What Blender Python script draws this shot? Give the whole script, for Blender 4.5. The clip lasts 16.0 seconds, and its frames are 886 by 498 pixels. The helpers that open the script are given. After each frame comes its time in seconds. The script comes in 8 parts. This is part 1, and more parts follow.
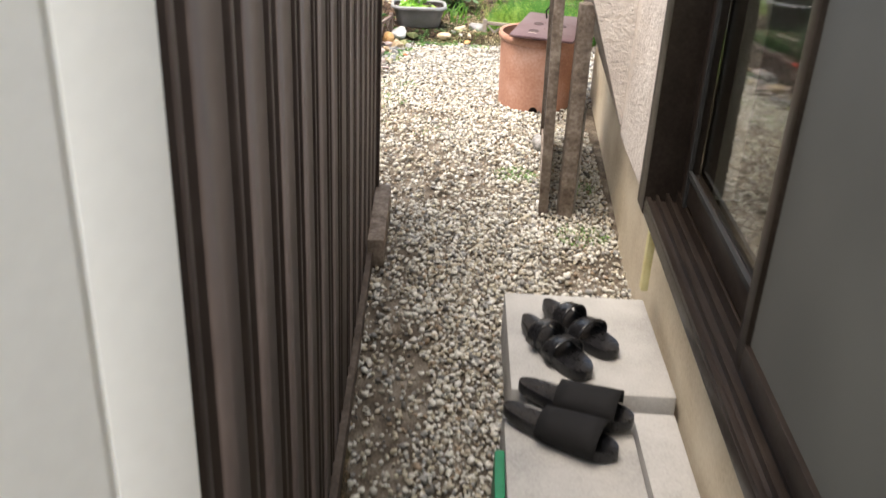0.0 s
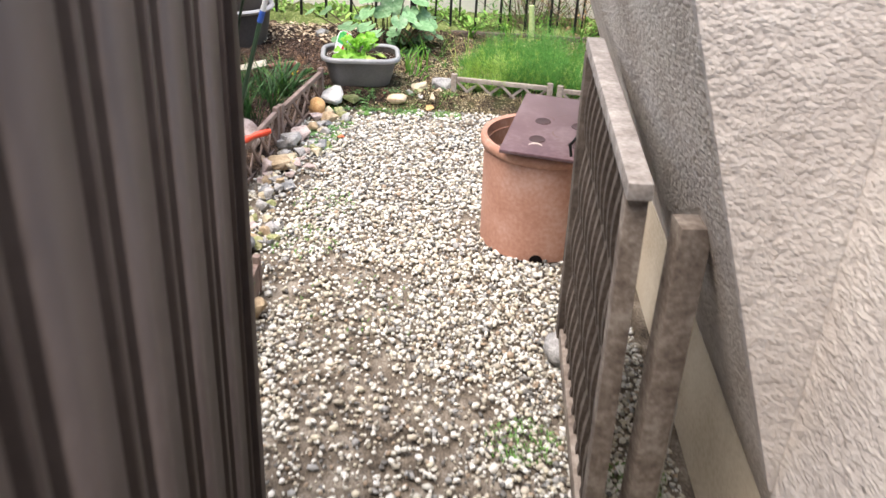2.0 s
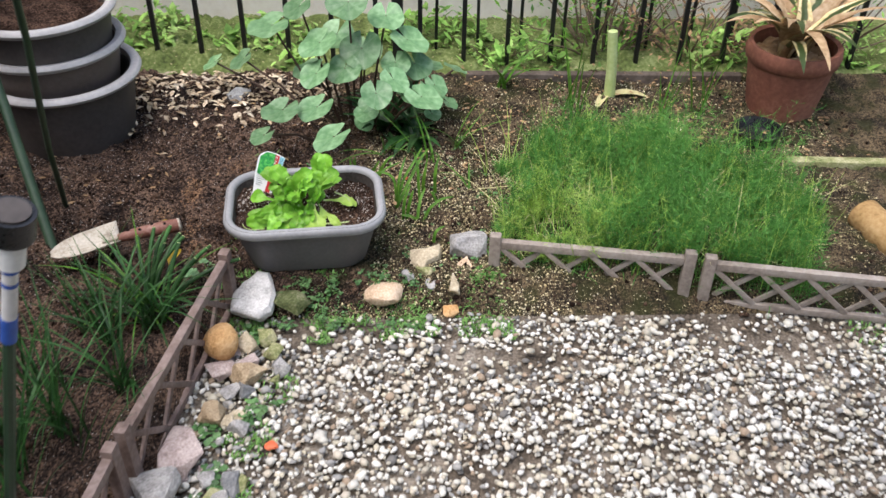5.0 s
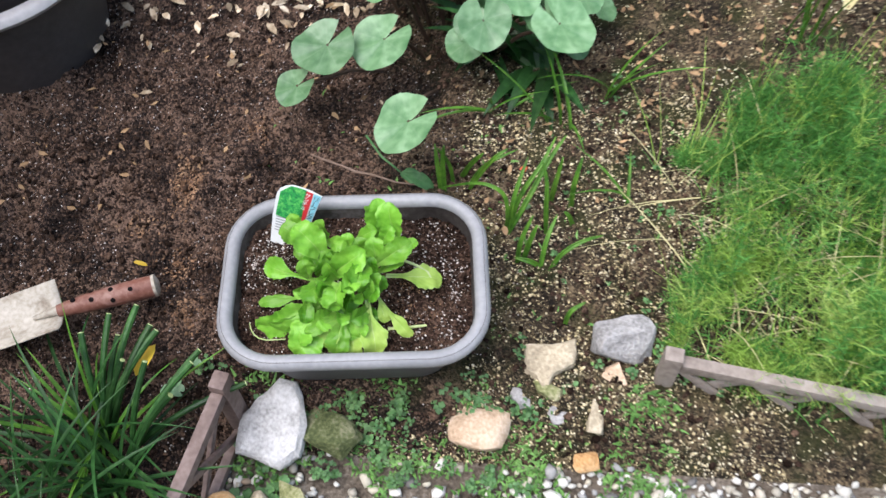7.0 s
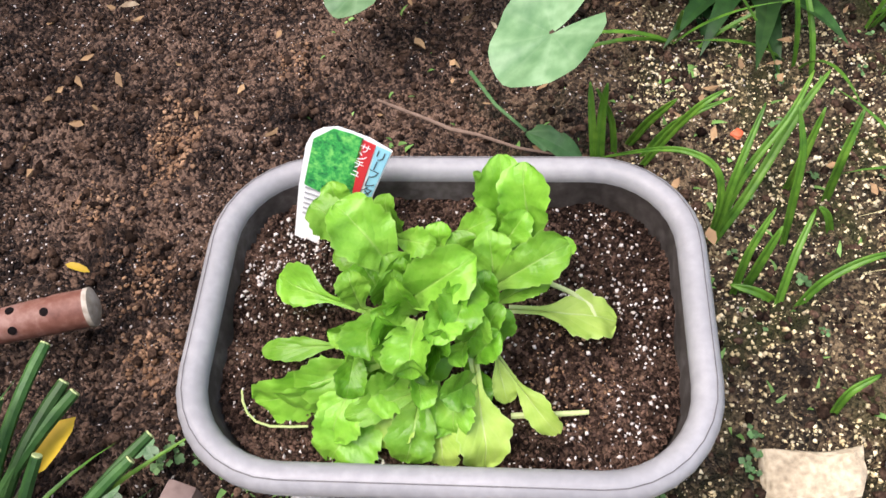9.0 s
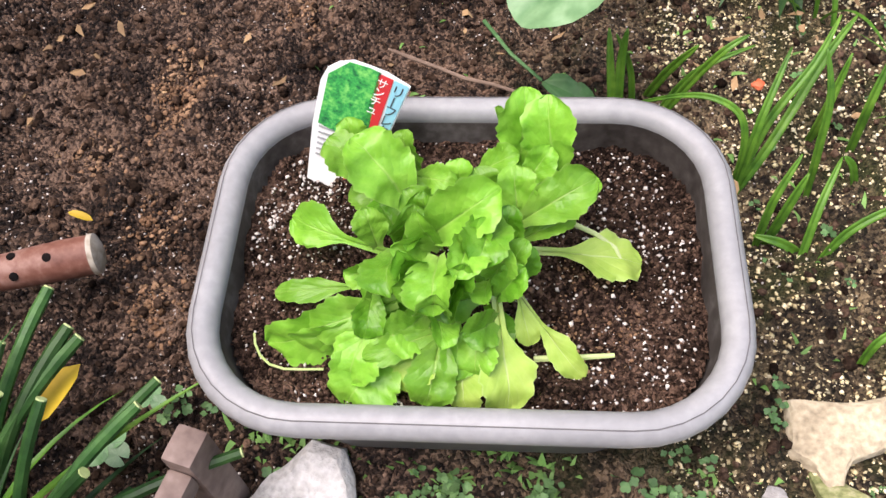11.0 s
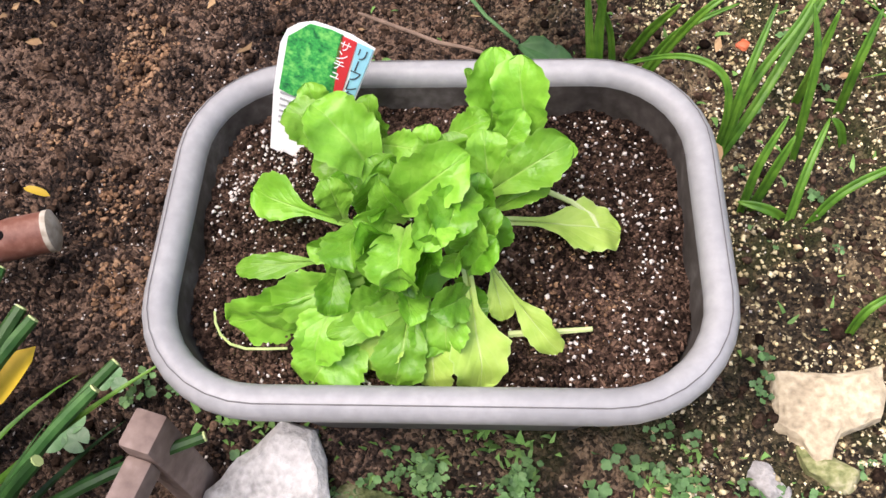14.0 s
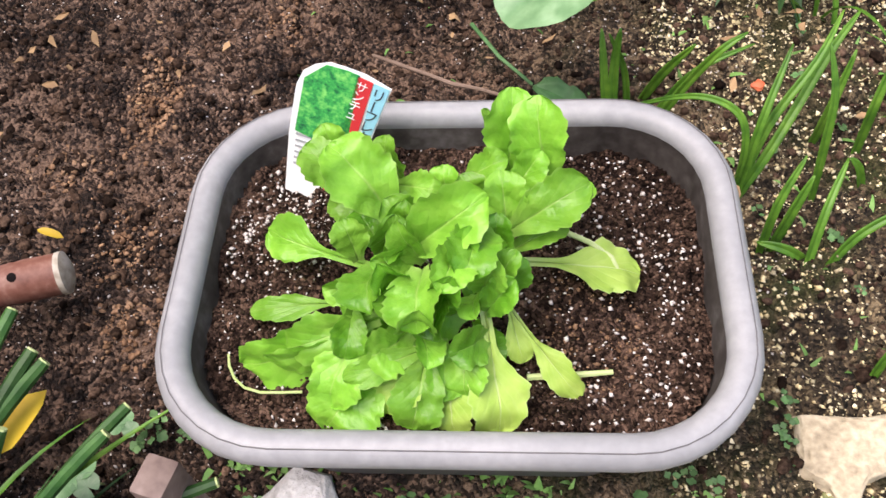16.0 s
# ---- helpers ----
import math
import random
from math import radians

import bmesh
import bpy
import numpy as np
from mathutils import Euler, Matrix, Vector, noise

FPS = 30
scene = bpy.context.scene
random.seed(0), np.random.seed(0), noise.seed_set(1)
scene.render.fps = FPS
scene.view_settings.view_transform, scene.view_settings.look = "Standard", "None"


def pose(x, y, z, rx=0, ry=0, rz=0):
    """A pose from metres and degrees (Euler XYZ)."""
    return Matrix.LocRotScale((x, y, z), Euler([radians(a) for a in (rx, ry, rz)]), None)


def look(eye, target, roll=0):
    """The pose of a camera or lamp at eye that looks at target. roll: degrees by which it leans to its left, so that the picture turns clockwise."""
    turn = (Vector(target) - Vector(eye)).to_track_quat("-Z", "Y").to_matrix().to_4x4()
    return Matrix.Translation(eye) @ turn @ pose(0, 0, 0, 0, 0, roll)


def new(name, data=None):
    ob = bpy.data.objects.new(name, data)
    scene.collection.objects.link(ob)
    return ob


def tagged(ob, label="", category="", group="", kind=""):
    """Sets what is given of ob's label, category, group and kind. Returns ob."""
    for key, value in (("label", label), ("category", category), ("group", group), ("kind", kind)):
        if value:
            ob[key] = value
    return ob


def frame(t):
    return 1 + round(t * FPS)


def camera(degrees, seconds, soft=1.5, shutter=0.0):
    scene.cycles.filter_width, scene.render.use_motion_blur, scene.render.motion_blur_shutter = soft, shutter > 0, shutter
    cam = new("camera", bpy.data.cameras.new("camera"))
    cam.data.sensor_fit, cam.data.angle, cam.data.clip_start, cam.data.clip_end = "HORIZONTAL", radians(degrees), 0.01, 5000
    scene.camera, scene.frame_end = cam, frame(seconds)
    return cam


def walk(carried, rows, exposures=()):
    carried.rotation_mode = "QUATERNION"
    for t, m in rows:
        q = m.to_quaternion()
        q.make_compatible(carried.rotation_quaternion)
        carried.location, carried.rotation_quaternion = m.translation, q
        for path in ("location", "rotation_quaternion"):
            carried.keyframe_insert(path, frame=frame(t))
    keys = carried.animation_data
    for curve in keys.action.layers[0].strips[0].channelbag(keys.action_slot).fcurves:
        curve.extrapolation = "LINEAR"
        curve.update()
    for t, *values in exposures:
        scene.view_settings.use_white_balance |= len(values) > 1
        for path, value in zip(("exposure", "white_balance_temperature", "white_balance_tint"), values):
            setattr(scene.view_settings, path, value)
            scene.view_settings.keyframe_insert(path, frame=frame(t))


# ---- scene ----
cam = camera(52.0, 16.0, shutter=0.3)
PATH = [
    (0, (0.277, 0.333, 1.374), (0.22, 2.127, 0.492), 2.9),
    (0.5, (0.222, 0.747, 1.446), (0.196, 2.539, 0.558), 1.7),
    (1, (0.2, 1.266, 1.432), (0.204, 3.051, 0.53), 4.7),
    (1.5, (0.2, 1.74, 1.441), (0.237, 3.518, 0.525), 3.6),
    (2, (0.21, 2.2, 1.417), (0.24, 3.955, 0.459), 3.2),
    (2.5, (0.19, 2.686, 1.406), (0.218, 4.421, 0.412), 2.2),
    (3, (0.172, 3.126, 1.389), (0.178, 4.853, 0.379), 2.3),
    (3.5, (0.153, 3.544, 1.38), (0.171, 5.254, 0.343), 2.4),
    (4, (0.123, 3.861, 1.367), (0.157, 5.547, 0.293), 3.4),
    (4.5, (0.068, 4.201, 1.375), (0.12, 5.844, 0.235), 2.0),
    (5, (0.091, 4.541, 1.362), (0.164, 6.13, 0.151), 1.1),
    (5.2, (0.104, 4.658, 1.394), (0.154, 6.214, 0.139), 0.8),
    (7.3, (0.031, 5.78, 1.168), (-0.152, 6.73, -0.582), -4.6),
    (7.5, (0.031, 5.846, 1.093), (-0.22, 6.739, -0.678), -7.3),
    (8, (-0.005, 5.937, 0.853), (-0.352, 6.77, -0.932), -12.4),
    (8.5, (-0.037, 5.98, 0.768), (-0.352, 6.958, -0.948), -9.4),
    (9, (-0.07, 5.95, 0.744), (-0.333, 7.021, -0.924), -6.5),
    (9.5, (-0.07, 5.929, 0.731), (-0.357, 7.015, -0.924), -7.3),
    (12, (-0.096, 5.942, 0.696), (-0.319, 6.974, -1.003), -4.9),
    (12.5, (-0.092, 5.948, 0.691), (-0.31, 6.98, -1.008), -5.1),
    (13, (-0.087, 5.946, 0.692), (-0.303, 6.974, -1.01), -5.3),
    (13.5, (-0.077, 5.944, 0.692), (-0.296, 6.976, -1.008), -5.6),
    (14, (-0.077, 5.948, 0.683), (-0.299, 6.952, -1.032), -6.0),
    (14.5, (-0.083, 5.947, 0.686), (-0.308, 6.946, -1.032), -5.8),
    (15, (-0.085, 5.947, 0.684), (-0.32, 6.991, -1.006), -6.1),
    (15.5, (-0.074, 5.952, 0.677), (-0.303, 7.016, -1.001), -6.1),
    (16, (-0.083, 5.951, 0.677), (-0.331, 7.03, -0.989), -6.5),
]
walk(cam, [(t, look(eye, target, roll)) for t, eye, target, roll in PATH],
     [(0, 1.75, 7300, 12), (0.5, 1.85, 7200, 12), (1.0, 1.72, 7000, 13), (1.5, 1.72, 7000, 13), (2.0, 1.55, 6900, 14), (2.5, 1.35, 6800, 14), (3.5, 1.0, 6800, 16), (5.0, 0.85, 6600, 14), (7.5, 1.0, 6250, 14), (8.5, 1.2, 6600, 20), (9.0, 1.17, 6800, 20), (12, 1.18, 6950, 20), (16, 1.18, 6950, 20)])


# ---------------------------------------------------------------- light
world = bpy.data.worlds.new("overcast_sky")
scene.world = world
world.use_nodes = True
wn = world.node_tree.nodes
sky = wn.new("ShaderNodeTexSky")
sky.sky_type = "NISHITA"
sky.sun_disc = False
sky.sun_elevation = radians(69)
sky.sun_rotation = radians(238)
sky.air_density = 1.6
sky.dust_density = 2.0
wn["Background"].inputs["Strength"].default_value = 0.15
world.node_tree.links.new(sky.outputs["Color"], wn["Background"].inputs["Color"])
sun_data = bpy.data.lights.new("hazy_sun", "SUN")
sun_data.energy = 2.2
sun_data.angle = radians(50)
sun_data.color = (1.0, 0.97, 0.93)
sun = new("hazy_sun", sun_data)
sun.matrix_world = look((-1.7, 3.0, 6.0), (0.2, 4.2, 0.0))


# ---------------------------------------------------------------- materials
def rgb(c):
    return (c[0], c[1], c[2], 1.0)


def surface(name, cols, scale=20.0, rough=0.7, bump=0.3, fine=150.0, random_by="", spread=0.25, metallic=0.0,
            spots=None, spot_scale=60.0, spot_size=0.2, thin=0.0, depth=0.004, coords="Object"):
    """A node material: two scales of noise between the colours, bump, and if wanted spots and a shift for each piece."""
    m = bpy.data.materials.new(name)
    m.use_nodes = True
    nt = m.node_tree
    b = nt.nodes["Principled BSDF"]
    tc = nt.nodes.new("ShaderNodeTexCoord")
    n1, n2 = nt.nodes.new("ShaderNodeTexNoise"), nt.nodes.new("ShaderNodeTexNoise")
    n1.inputs["Scale"].default_value, n1.inputs["Detail"].default_value = scale, 5.0
    n2.inputs["Scale"].default_value, n2.inputs["Detail"].default_value = fine, 4.0
    for n in (n1, n2):
        nt.links.new(tc.outputs[coords], n.inputs["Vector"])
    mixf = nt.nodes.new("ShaderNodeMath")
    mixf.operation = "MULTIPLY_ADD"
    mixf.inputs[1].default_value = 0.45
    half = nt.nodes.new("ShaderNodeMath")
    half.operation = "MULTIPLY"
    half.inputs[1].default_value = 0.6
    nt.links.new(n1.outputs["Fac"], half.inputs[0])
    nt.links.new(n2.outputs["Fac"], mixf.inputs[0])
    nt.links.new(half.outputs[0], mixf.inputs[2])
    ramp = nt.nodes.new("ShaderNodeValToRGB")
    els = ramp.color_ramp.elements
    pos = np.linspace(0.36, 0.68, len(cols))
    els[0].position, els[1].position = pos[0], pos[-1]
    els[0].color, els[1].color = rgb(cols[0]), rgb(cols[-1])
    for p, c in zip(pos[1:-1], cols[1:-1]):
        els.new(p).color = rgb(c)
    nt.links.new(mixf.outputs[0], ramp.inputs["Fac"])
    col = ramp.outputs["Color"]
    if spots:
        v = nt.nodes.new("ShaderNodeTexVoronoi")
        v.inputs["Scale"].default_value = spot_scale
        nt.links.new(tc.outputs[coords], v.inputs["Vector"])
        less = nt.nodes.new("ShaderNodeMath")
        less.operation = "LESS_THAN"
        less.inputs[1].default_value = spot_size
        nt.links.new(v.outputs["Distance"], less.inputs[0])
        mx = nt.nodes.new("ShaderNodeMix")
        mx.data_type = "RGBA"
        nt.links.new(less.outputs[0], mx.inputs["Factor"])
        nt.links.new(col, mx.inputs["A"])
        mx.inputs["B"].default_value = rgb(spots)
        col = mx.outputs["Result"]
    if random_by:
        if random_by == "island":
            src = nt.nodes.new("ShaderNodeNewGeometry").outputs["Random Per Island"]
        else:
            src = nt.nodes.new("ShaderNodeObjectInfo").outputs["Random"]
        mr = nt.nodes.new("ShaderNodeMapRange")
        mr.inputs["To Min"].default_value, mr.inputs["To Max"].default_value = 1 - spread, 1 + spread
        nt.links.new(src, mr.inputs["Value"])
        hsv = nt.nodes.new("ShaderNodeHueSaturation")
        nt.links.new(col, hsv.inputs["Color"])
        nt.links.new(mr.outputs["Result"], hsv.inputs["Value"])
        col = hsv.outputs["Color"]
    nt.links.new(col, b.inputs["Base Color"])
    rr = nt.nodes.new("ShaderNodeMapRange")
    rr.inputs["To Min"].default_value, rr.inputs["To Max"].default_value = max(0.03, rough - 0.12), min(1.0, rough + 0.12)
    nt.links.new(n2.outputs["Fac"], rr.inputs["Value"])
    nt.links.new(rr.outputs["Result"], b.inputs["Roughness"])
    b.inputs["Metallic"].default_value = metallic
    b.inputs["Specular IOR Level"].default_value = 0.35 if rough < 0.9 else 0.06
    if bump:
        bp = nt.nodes.new("ShaderNodeBump")
        bp.inputs["Strength"].default_value = bump
        bp.inputs["Distance"].default_value = depth
        nt.links.new(mixf.outputs[0], bp.inputs["Height"])
        nt.links.new(bp.outputs["Normal"], b.inputs["Normal"])
    if thin:
        tr = nt.nodes.new("ShaderNodeBsdfTranslucent")
        nt.links.new(col, tr.inputs["Color"])
        ms = nt.nodes.new("ShaderNodeMixShader")
        ms.inputs["Fac"].default_value = thin
        nt.links.new(b.outputs[0], ms.inputs[1])
        nt.links.new(tr.outputs[0], ms.inputs[2])
        nt.links.new(ms.outputs[0], nt.nodes["Material Output"].inputs["Surface"])
    return m


def pebble_material():
    """River gravel: a colour for each pebble, with faint mottling."""
    m = surface("pebble", [(0.62, 0.60, 0.52), (0.90, 0.88, 0.80)], scale=60, rough=0.8, bump=0.2, fine=400)
    nt = m.node_tree
    b = nt.nodes["Principled BSDF"]
    geo = nt.nodes.new("ShaderNodeNewGeometry")
    ramp = nt.nodes.new("ShaderNodeValToRGB")
    ramp.color_ramp.interpolation = "CONSTANT"
    els = ramp.color_ramp.elements
    table = [(0.0, (0.17, 0.165, 0.16)), (0.07, (0.56, 0.51, 0.43)), (0.18, (0.70, 0.69, 0.65)), (0.36, (0.77, 0.75, 0.71)),
             (0.48, (0.42, 0.39, 0.33)), (0.58, (0.60, 0.59, 0.55)), (0.70, (0.34, 0.34, 0.34)), (0.79, (0.58, 0.54, 0.44)),
             (0.88, (0.36, 0.28, 0.21)), (0.93, (0.76, 0.75, 0.74))]
    els[0].position, els[0].color = table[0][0], rgb(table[0][1])
    els[1].position, els[1].color = table[1][0], rgb(table[1][1])
    for p, c in table[2:]:
        els.new(p).color = rgb(c)
    nt.links.new(geo.outputs["Random Per Island"], ramp.inputs["Fac"])
    old = b.inputs["Base Color"].links[0].from_socket
    mx = nt.nodes.new("ShaderNodeMix")
    mx.data_type, mx.blend_type = "RGBA", "MULTIPLY"
    mx.inputs["Factor"].default_value = 0.45
    nt.links.new(ramp.outputs["Color"], mx.inputs["A"])
    nt.links.new(old, mx.inputs["B"])
    nt.links.new(mx.outputs["Result"], b.inputs["Base Color"])
    return m


def bed_soil_material():
    """Dark loam on one side that turns to gritty olive soil on the other."""
    m = surface("bed_soil", [(0.007, 0.0042, 0.0032), (0.042, 0.026, 0.019), (0.21, 0.135, 0.095)], 11, 0.86, 1.0, 120, depth=0.012)
    nt = m.node_tree
    b = nt.nodes["Principled BSDF"]
    b.inputs["Specular IOR Level"].default_value = 0.22
    dark = b.inputs["Base Color"].links[0].from_socket
    fac = [n for n in nt.nodes if n.type == "VALTORGB"][0].inputs["Fac"].links[0].from_socket
    ramp = nt.nodes.new("ShaderNodeValToRGB")
    els = ramp.color_ramp.elements
    els[0].position, els[0].color = 0.36, (0.012, 0.009, 0.006, 1)
    els[1].position, els[1].color = 0.68, (0.21, 0.155, 0.09, 1)
    els.new(0.52).color = (0.055, 0.040, 0.025, 1)
    nt.links.new(fac, ramp.inputs["Fac"])
    geo = nt.nodes.new("ShaderNodeTexCoord")
    sep = nt.nodes.new("ShaderNodeSeparateXYZ")
    nt.links.new(geo.outputs["Object"], sep.inputs[0])
    nz = nt.nodes.new("ShaderNodeTexNoise")
    nz.inputs["Scale"].default_value, nz.inputs["Detail"].default_value = 5.0, 6.0
    nt.links.new(geo.outputs["Object"], nz.inputs["Vector"])
    add = nt.nodes.new("ShaderNodeMath")
    add.operation = "MULTIPLY_ADD"
    add.inputs[1].default_value = 0.55
    nt.links.new(nz.outputs["Fac"], add.inputs[0])
    nt.links.new(sep.outputs["X"], add.inputs[2])
    mr = nt.nodes.new("ShaderNodeMapRange")
    mr.inputs["From Min"].default_value, mr.inputs["From Max"].default_value = 0.10, 0.30
    nt.links.new(add.outputs[0], mr.inputs["Value"])
    mx = nt.nodes.new("ShaderNodeMix")
    mx.data_type = "RGBA"
    nt.links.new(mr.outputs["Result"], mx.inputs["Factor"])
    nt.links.new(dark, mx.inputs["A"])
    moss = nt.nodes.new("ShaderNodeTexNoise")
    moss.inputs["Scale"].default_value, moss.inputs["Detail"].default_value = 14.0, 8.0
    nt.links.new(geo.outputs["Object"], moss.inputs["Vector"])
    cover = nt.nodes.new("ShaderNodeMapRange")
    cover.inputs["From Min"].default_value, cover.inputs["From Max"].default_value, cover.inputs["To Max"].default_value = 0.47, 0.62, 0.75
    nt.links.new(moss.outputs["Fac"], cover.inputs["Value"])
    green = nt.nodes.new("ShaderNodeMix")
    green.data_type = "RGBA"
    nt.links.new(cover.outputs["Result"], green.inputs["Factor"])
    nt.links.new(ramp.outputs["Color"], green.inputs["A"])
    green.inputs["B"].default_value = (0.036, 0.042, 0.012, 1)
    nt.links.new(green.outputs["Result"], mx.inputs["B"])
    nt.links.new(mx.outputs["Result"], b.inputs["Base Color"])
    return m


def veins(m, kind, strength=0.5, pale=(0.5, 0.66, 0.22)):
    """Pale veins along a leaf's own axes: a midrib with side veins, or rays from the stalk."""
    nt = m.node_tree
    b = nt.nodes["Principled BSDF"]
    old = b.inputs["Base Color"].links[0].from_socket
    tc = nt.nodes.new("ShaderNodeTexCoord")
    sep = nt.nodes.new("ShaderNodeSeparateXYZ")
    nt.links.new(tc.outputs["Object"], sep.inputs[0])
    def calc(op, a, b_=None, c=None):
        n = nt.nodes.new("ShaderNodeMath")
        n.operation = op
        for i, v in enumerate((a, b_, c)):
            if v is None:
                continue
            if isinstance(v, (int, float)):
                n.inputs[i].default_value = v
            else:
                nt.links.new(v, n.inputs[i])
        return n.outputs[0]
    x, y = sep.outputs["X"], sep.outputs["Y"]
    ax = calc("ABSOLUTE", x)
    if kind == "mid":
        nt.links.new(tc.outputs["UV"], sep.inputs[0])
        ax = calc("ABSOLUTE", calc("SUBTRACT", x, 0.5))
        up = calc("SUBTRACT", 1.0, y)
        wide = calc("MULTIPLY_ADD", calc("POWER", up, 1.5), 0.085, 0.008)
        mid = calc("SUBTRACT", 1.0, calc("MINIMUM", calc("DIVIDE", ax, wide), 1.0))
        run = calc("SUBTRACT", calc("MULTIPLY", y, 21.0), calc("MULTIPLY", calc("POWER", calc("ADD", ax, 0.001), 0.75), 17.0))
        wob = nt.nodes.new("ShaderNodeTexNoise")
        wob.inputs["Scale"].default_value = 160.0
        nt.links.new(tc.outputs["Object"], wob.inputs["Vector"])
        run = calc("ADD", run, calc("MULTIPLY", wob.outputs["Fac"], 1.6))
        side = calc("POWER", calc("ABSOLUTE", calc("SINE", run)), 10.0)
        base = calc("MULTIPLY", calc("POWER", up, 6.0), 1.3)
        rim = calc("MULTIPLY", calc("MAXIMUM", calc("SUBTRACT", ax, 0.455), 0.0), 13.0)
        base = calc("MAXIMUM", base, rim)
        f = calc("MINIMUM", calc("MAXIMUM", calc("MAXIMUM", mid, calc("MULTIPLY", side, 0.10)), base), 1.6)
        bump = nt.nodes.new("ShaderNodeBump")
        bump.invert = True
        bump.inputs["Strength"].default_value, bump.inputs["Distance"].default_value = 0.45, 0.0008
        nt.links.new(calc("MAXIMUM", mid, calc("MULTIPLY", side, 0.3)), bump.inputs["Height"])
        nt.links.new(b.inputs["Normal"].links[0].from_socket, bump.inputs["Normal"])
        nt.links.new(bump.outputs["Normal"], b.inputs["Normal"])
    else:
        ang = calc("ARCTAN2", x, y)
        f = calc("MULTIPLY", calc("POWER", calc("ABSOLUTE", calc("SINE", calc("MULTIPLY", ang, 4.5))), 26.0), 0.7)
    mx = nt.nodes.new("ShaderNodeMix")
    mx.data_type = "RGBA"
    nt.links.new(calc("MULTIPLY", f, strength), mx.inputs["Factor"])
    nt.links.new(old, mx.inputs["A"])
    mx.inputs["B"].default_value = rgb(pale)
    nt.links.new(mx.outputs["Result"], b.inputs["Base Color"])
    return m


def crumbs(m, scale, amount, relief):
    """Adds crumbs, each with its own shade and rounded relief, to a soil."""
    nt = m.node_tree
    b = nt.nodes["Principled BSDF"]
    tc = nt.nodes.new("ShaderNodeTexCoord")
    warp = nt.nodes.new("ShaderNodeTexNoise")
    warp.inputs["Scale"].default_value, warp.inputs["Detail"].default_value = scale * 0.8, 3.0
    nt.links.new(tc.outputs["Object"], warp.inputs["Vector"])
    mad = nt.nodes.new("ShaderNodeVectorMath")
    mad.operation = "MULTIPLY_ADD"
    mad.inputs[1].default_value = (0.8 / scale,) * 3
    nt.links.new(warp.outputs["Color"], mad.inputs[0])
    nt.links.new(tc.outputs["Object"], mad.inputs[2])
    v = nt.nodes.new("ShaderNodeTexVoronoi")
    v.inputs["Scale"].default_value = scale
    nt.links.new(mad.outputs[0], v.inputs["Vector"])
    sep = nt.nodes.new("ShaderNodeSeparateColor")
    nt.links.new(v.outputs["Color"], sep.inputs[0])
    for ramp in [n for n in nt.nodes if n.type == "VALTORGB"]:
        old = ramp.inputs["Fac"].links[0].from_socket
        add = nt.nodes.new("ShaderNodeMath")
        add.operation = "MULTIPLY_ADD"
        add.inputs[1].default_value = amount
        nt.links.new(sep.outputs[0], add.inputs[0])
        sub = nt.nodes.new("ShaderNodeMath")
        sub.operation = "SUBTRACT"
        sub.inputs[1].default_value = amount * 0.5
        nt.links.new(old, sub.inputs[0])
        nt.links.new(sub.outputs[0], add.inputs[2])
        nt.links.new(add.outputs[0], ramp.inputs["Fac"])
    bump = nt.nodes.new("ShaderNodeBump")
    bump.invert = True
    bump.inputs["Strength"].default_value, bump.inputs["Distance"].default_value = 1.0, relief
    nt.links.new(v.outputs["Distance"], bump.inputs["Height"])
    nt.links.new(b.inputs["Normal"].links[0].from_socket, bump.inputs["Normal"])
    nt.links.new(bump.outputs["Normal"], b.inputs["Normal"])
    return m


M = {}
M["bed_soil"] = crumbs(bed_soil_material(), 320, 0.30, 0.0045)
M["soil"] = surface("dark_soil", [(0.012, 0.007, 0.005), (0.05, 0.030, 0.022), (0.16, 0.098, 0.07)], 16, 0.95, 1.0, 130, depth=0.01)
crumbs(M["soil"], 380, 0.30, 0.005)
M["dirt"] = surface("gravel_bed_dirt", [(0.04, 0.033, 0.026), (0.14, 0.115, 0.09), (0.30, 0.265, 0.22)], 12, 0.95, 0.9, 160, depth=0.01)
M["moss_ground"] = surface("mossy_ground", [(0.05, 0.06, 0.025), (0.12, 0.16, 0.05), (0.26, 0.30, 0.13)], 10, 0.95, 0.8, 90,
                           spots=(0.4, 0.34, 0.2), spot_scale=50, spot_size=0.14, depth=0.01)
M["pebble"] = pebble_material()
M["grain"] = surface("perlite_grain", [(0.42, 0.37, 0.335), (0.72, 0.675, 0.635)], 50, 0.85, 0.1, 300, random_by="island", spread=0.3)
M["yellow_grain"] = surface("yellow_grain", [(0.38, 0.30, 0.15), (0.60, 0.52, 0.31), (0.78, 0.73, 0.57)], 9, 0.95, 0.1, 300, random_by="island", spread=0.6)
M["pale_grit"] = surface("pale_grit", [(0.36, 0.27, 0.13), (0.56, 0.47, 0.27), (0.74, 0.68, 0.52)], 60, 0.85, 0.1, 300, random_by="island", spread=0.45)
M["clay"] = surface("tan_clay_crumb", [(0.12, 0.066, 0.038), (0.23, 0.135, 0.08), (0.36, 0.235, 0.145)], 40, 0.95, 0.7, 250, random_by="island", spread=0.35)
M["clod"] = surface("soil_clod", [(0.010, 0.006, 0.0045), (0.042, 0.026, 0.018), (0.13, 0.082, 0.057)], 18, 0.95, 1.0, 320, random_by="island", spread=0.8)
M["stucco"] = surface("light_stucco", [(0.50, 0.45, 0.41), (0.60, 0.545, 0.50), (0.68, 0.63, 0.58)], 5, 0.92, 0.85, 46, depth=0.014)
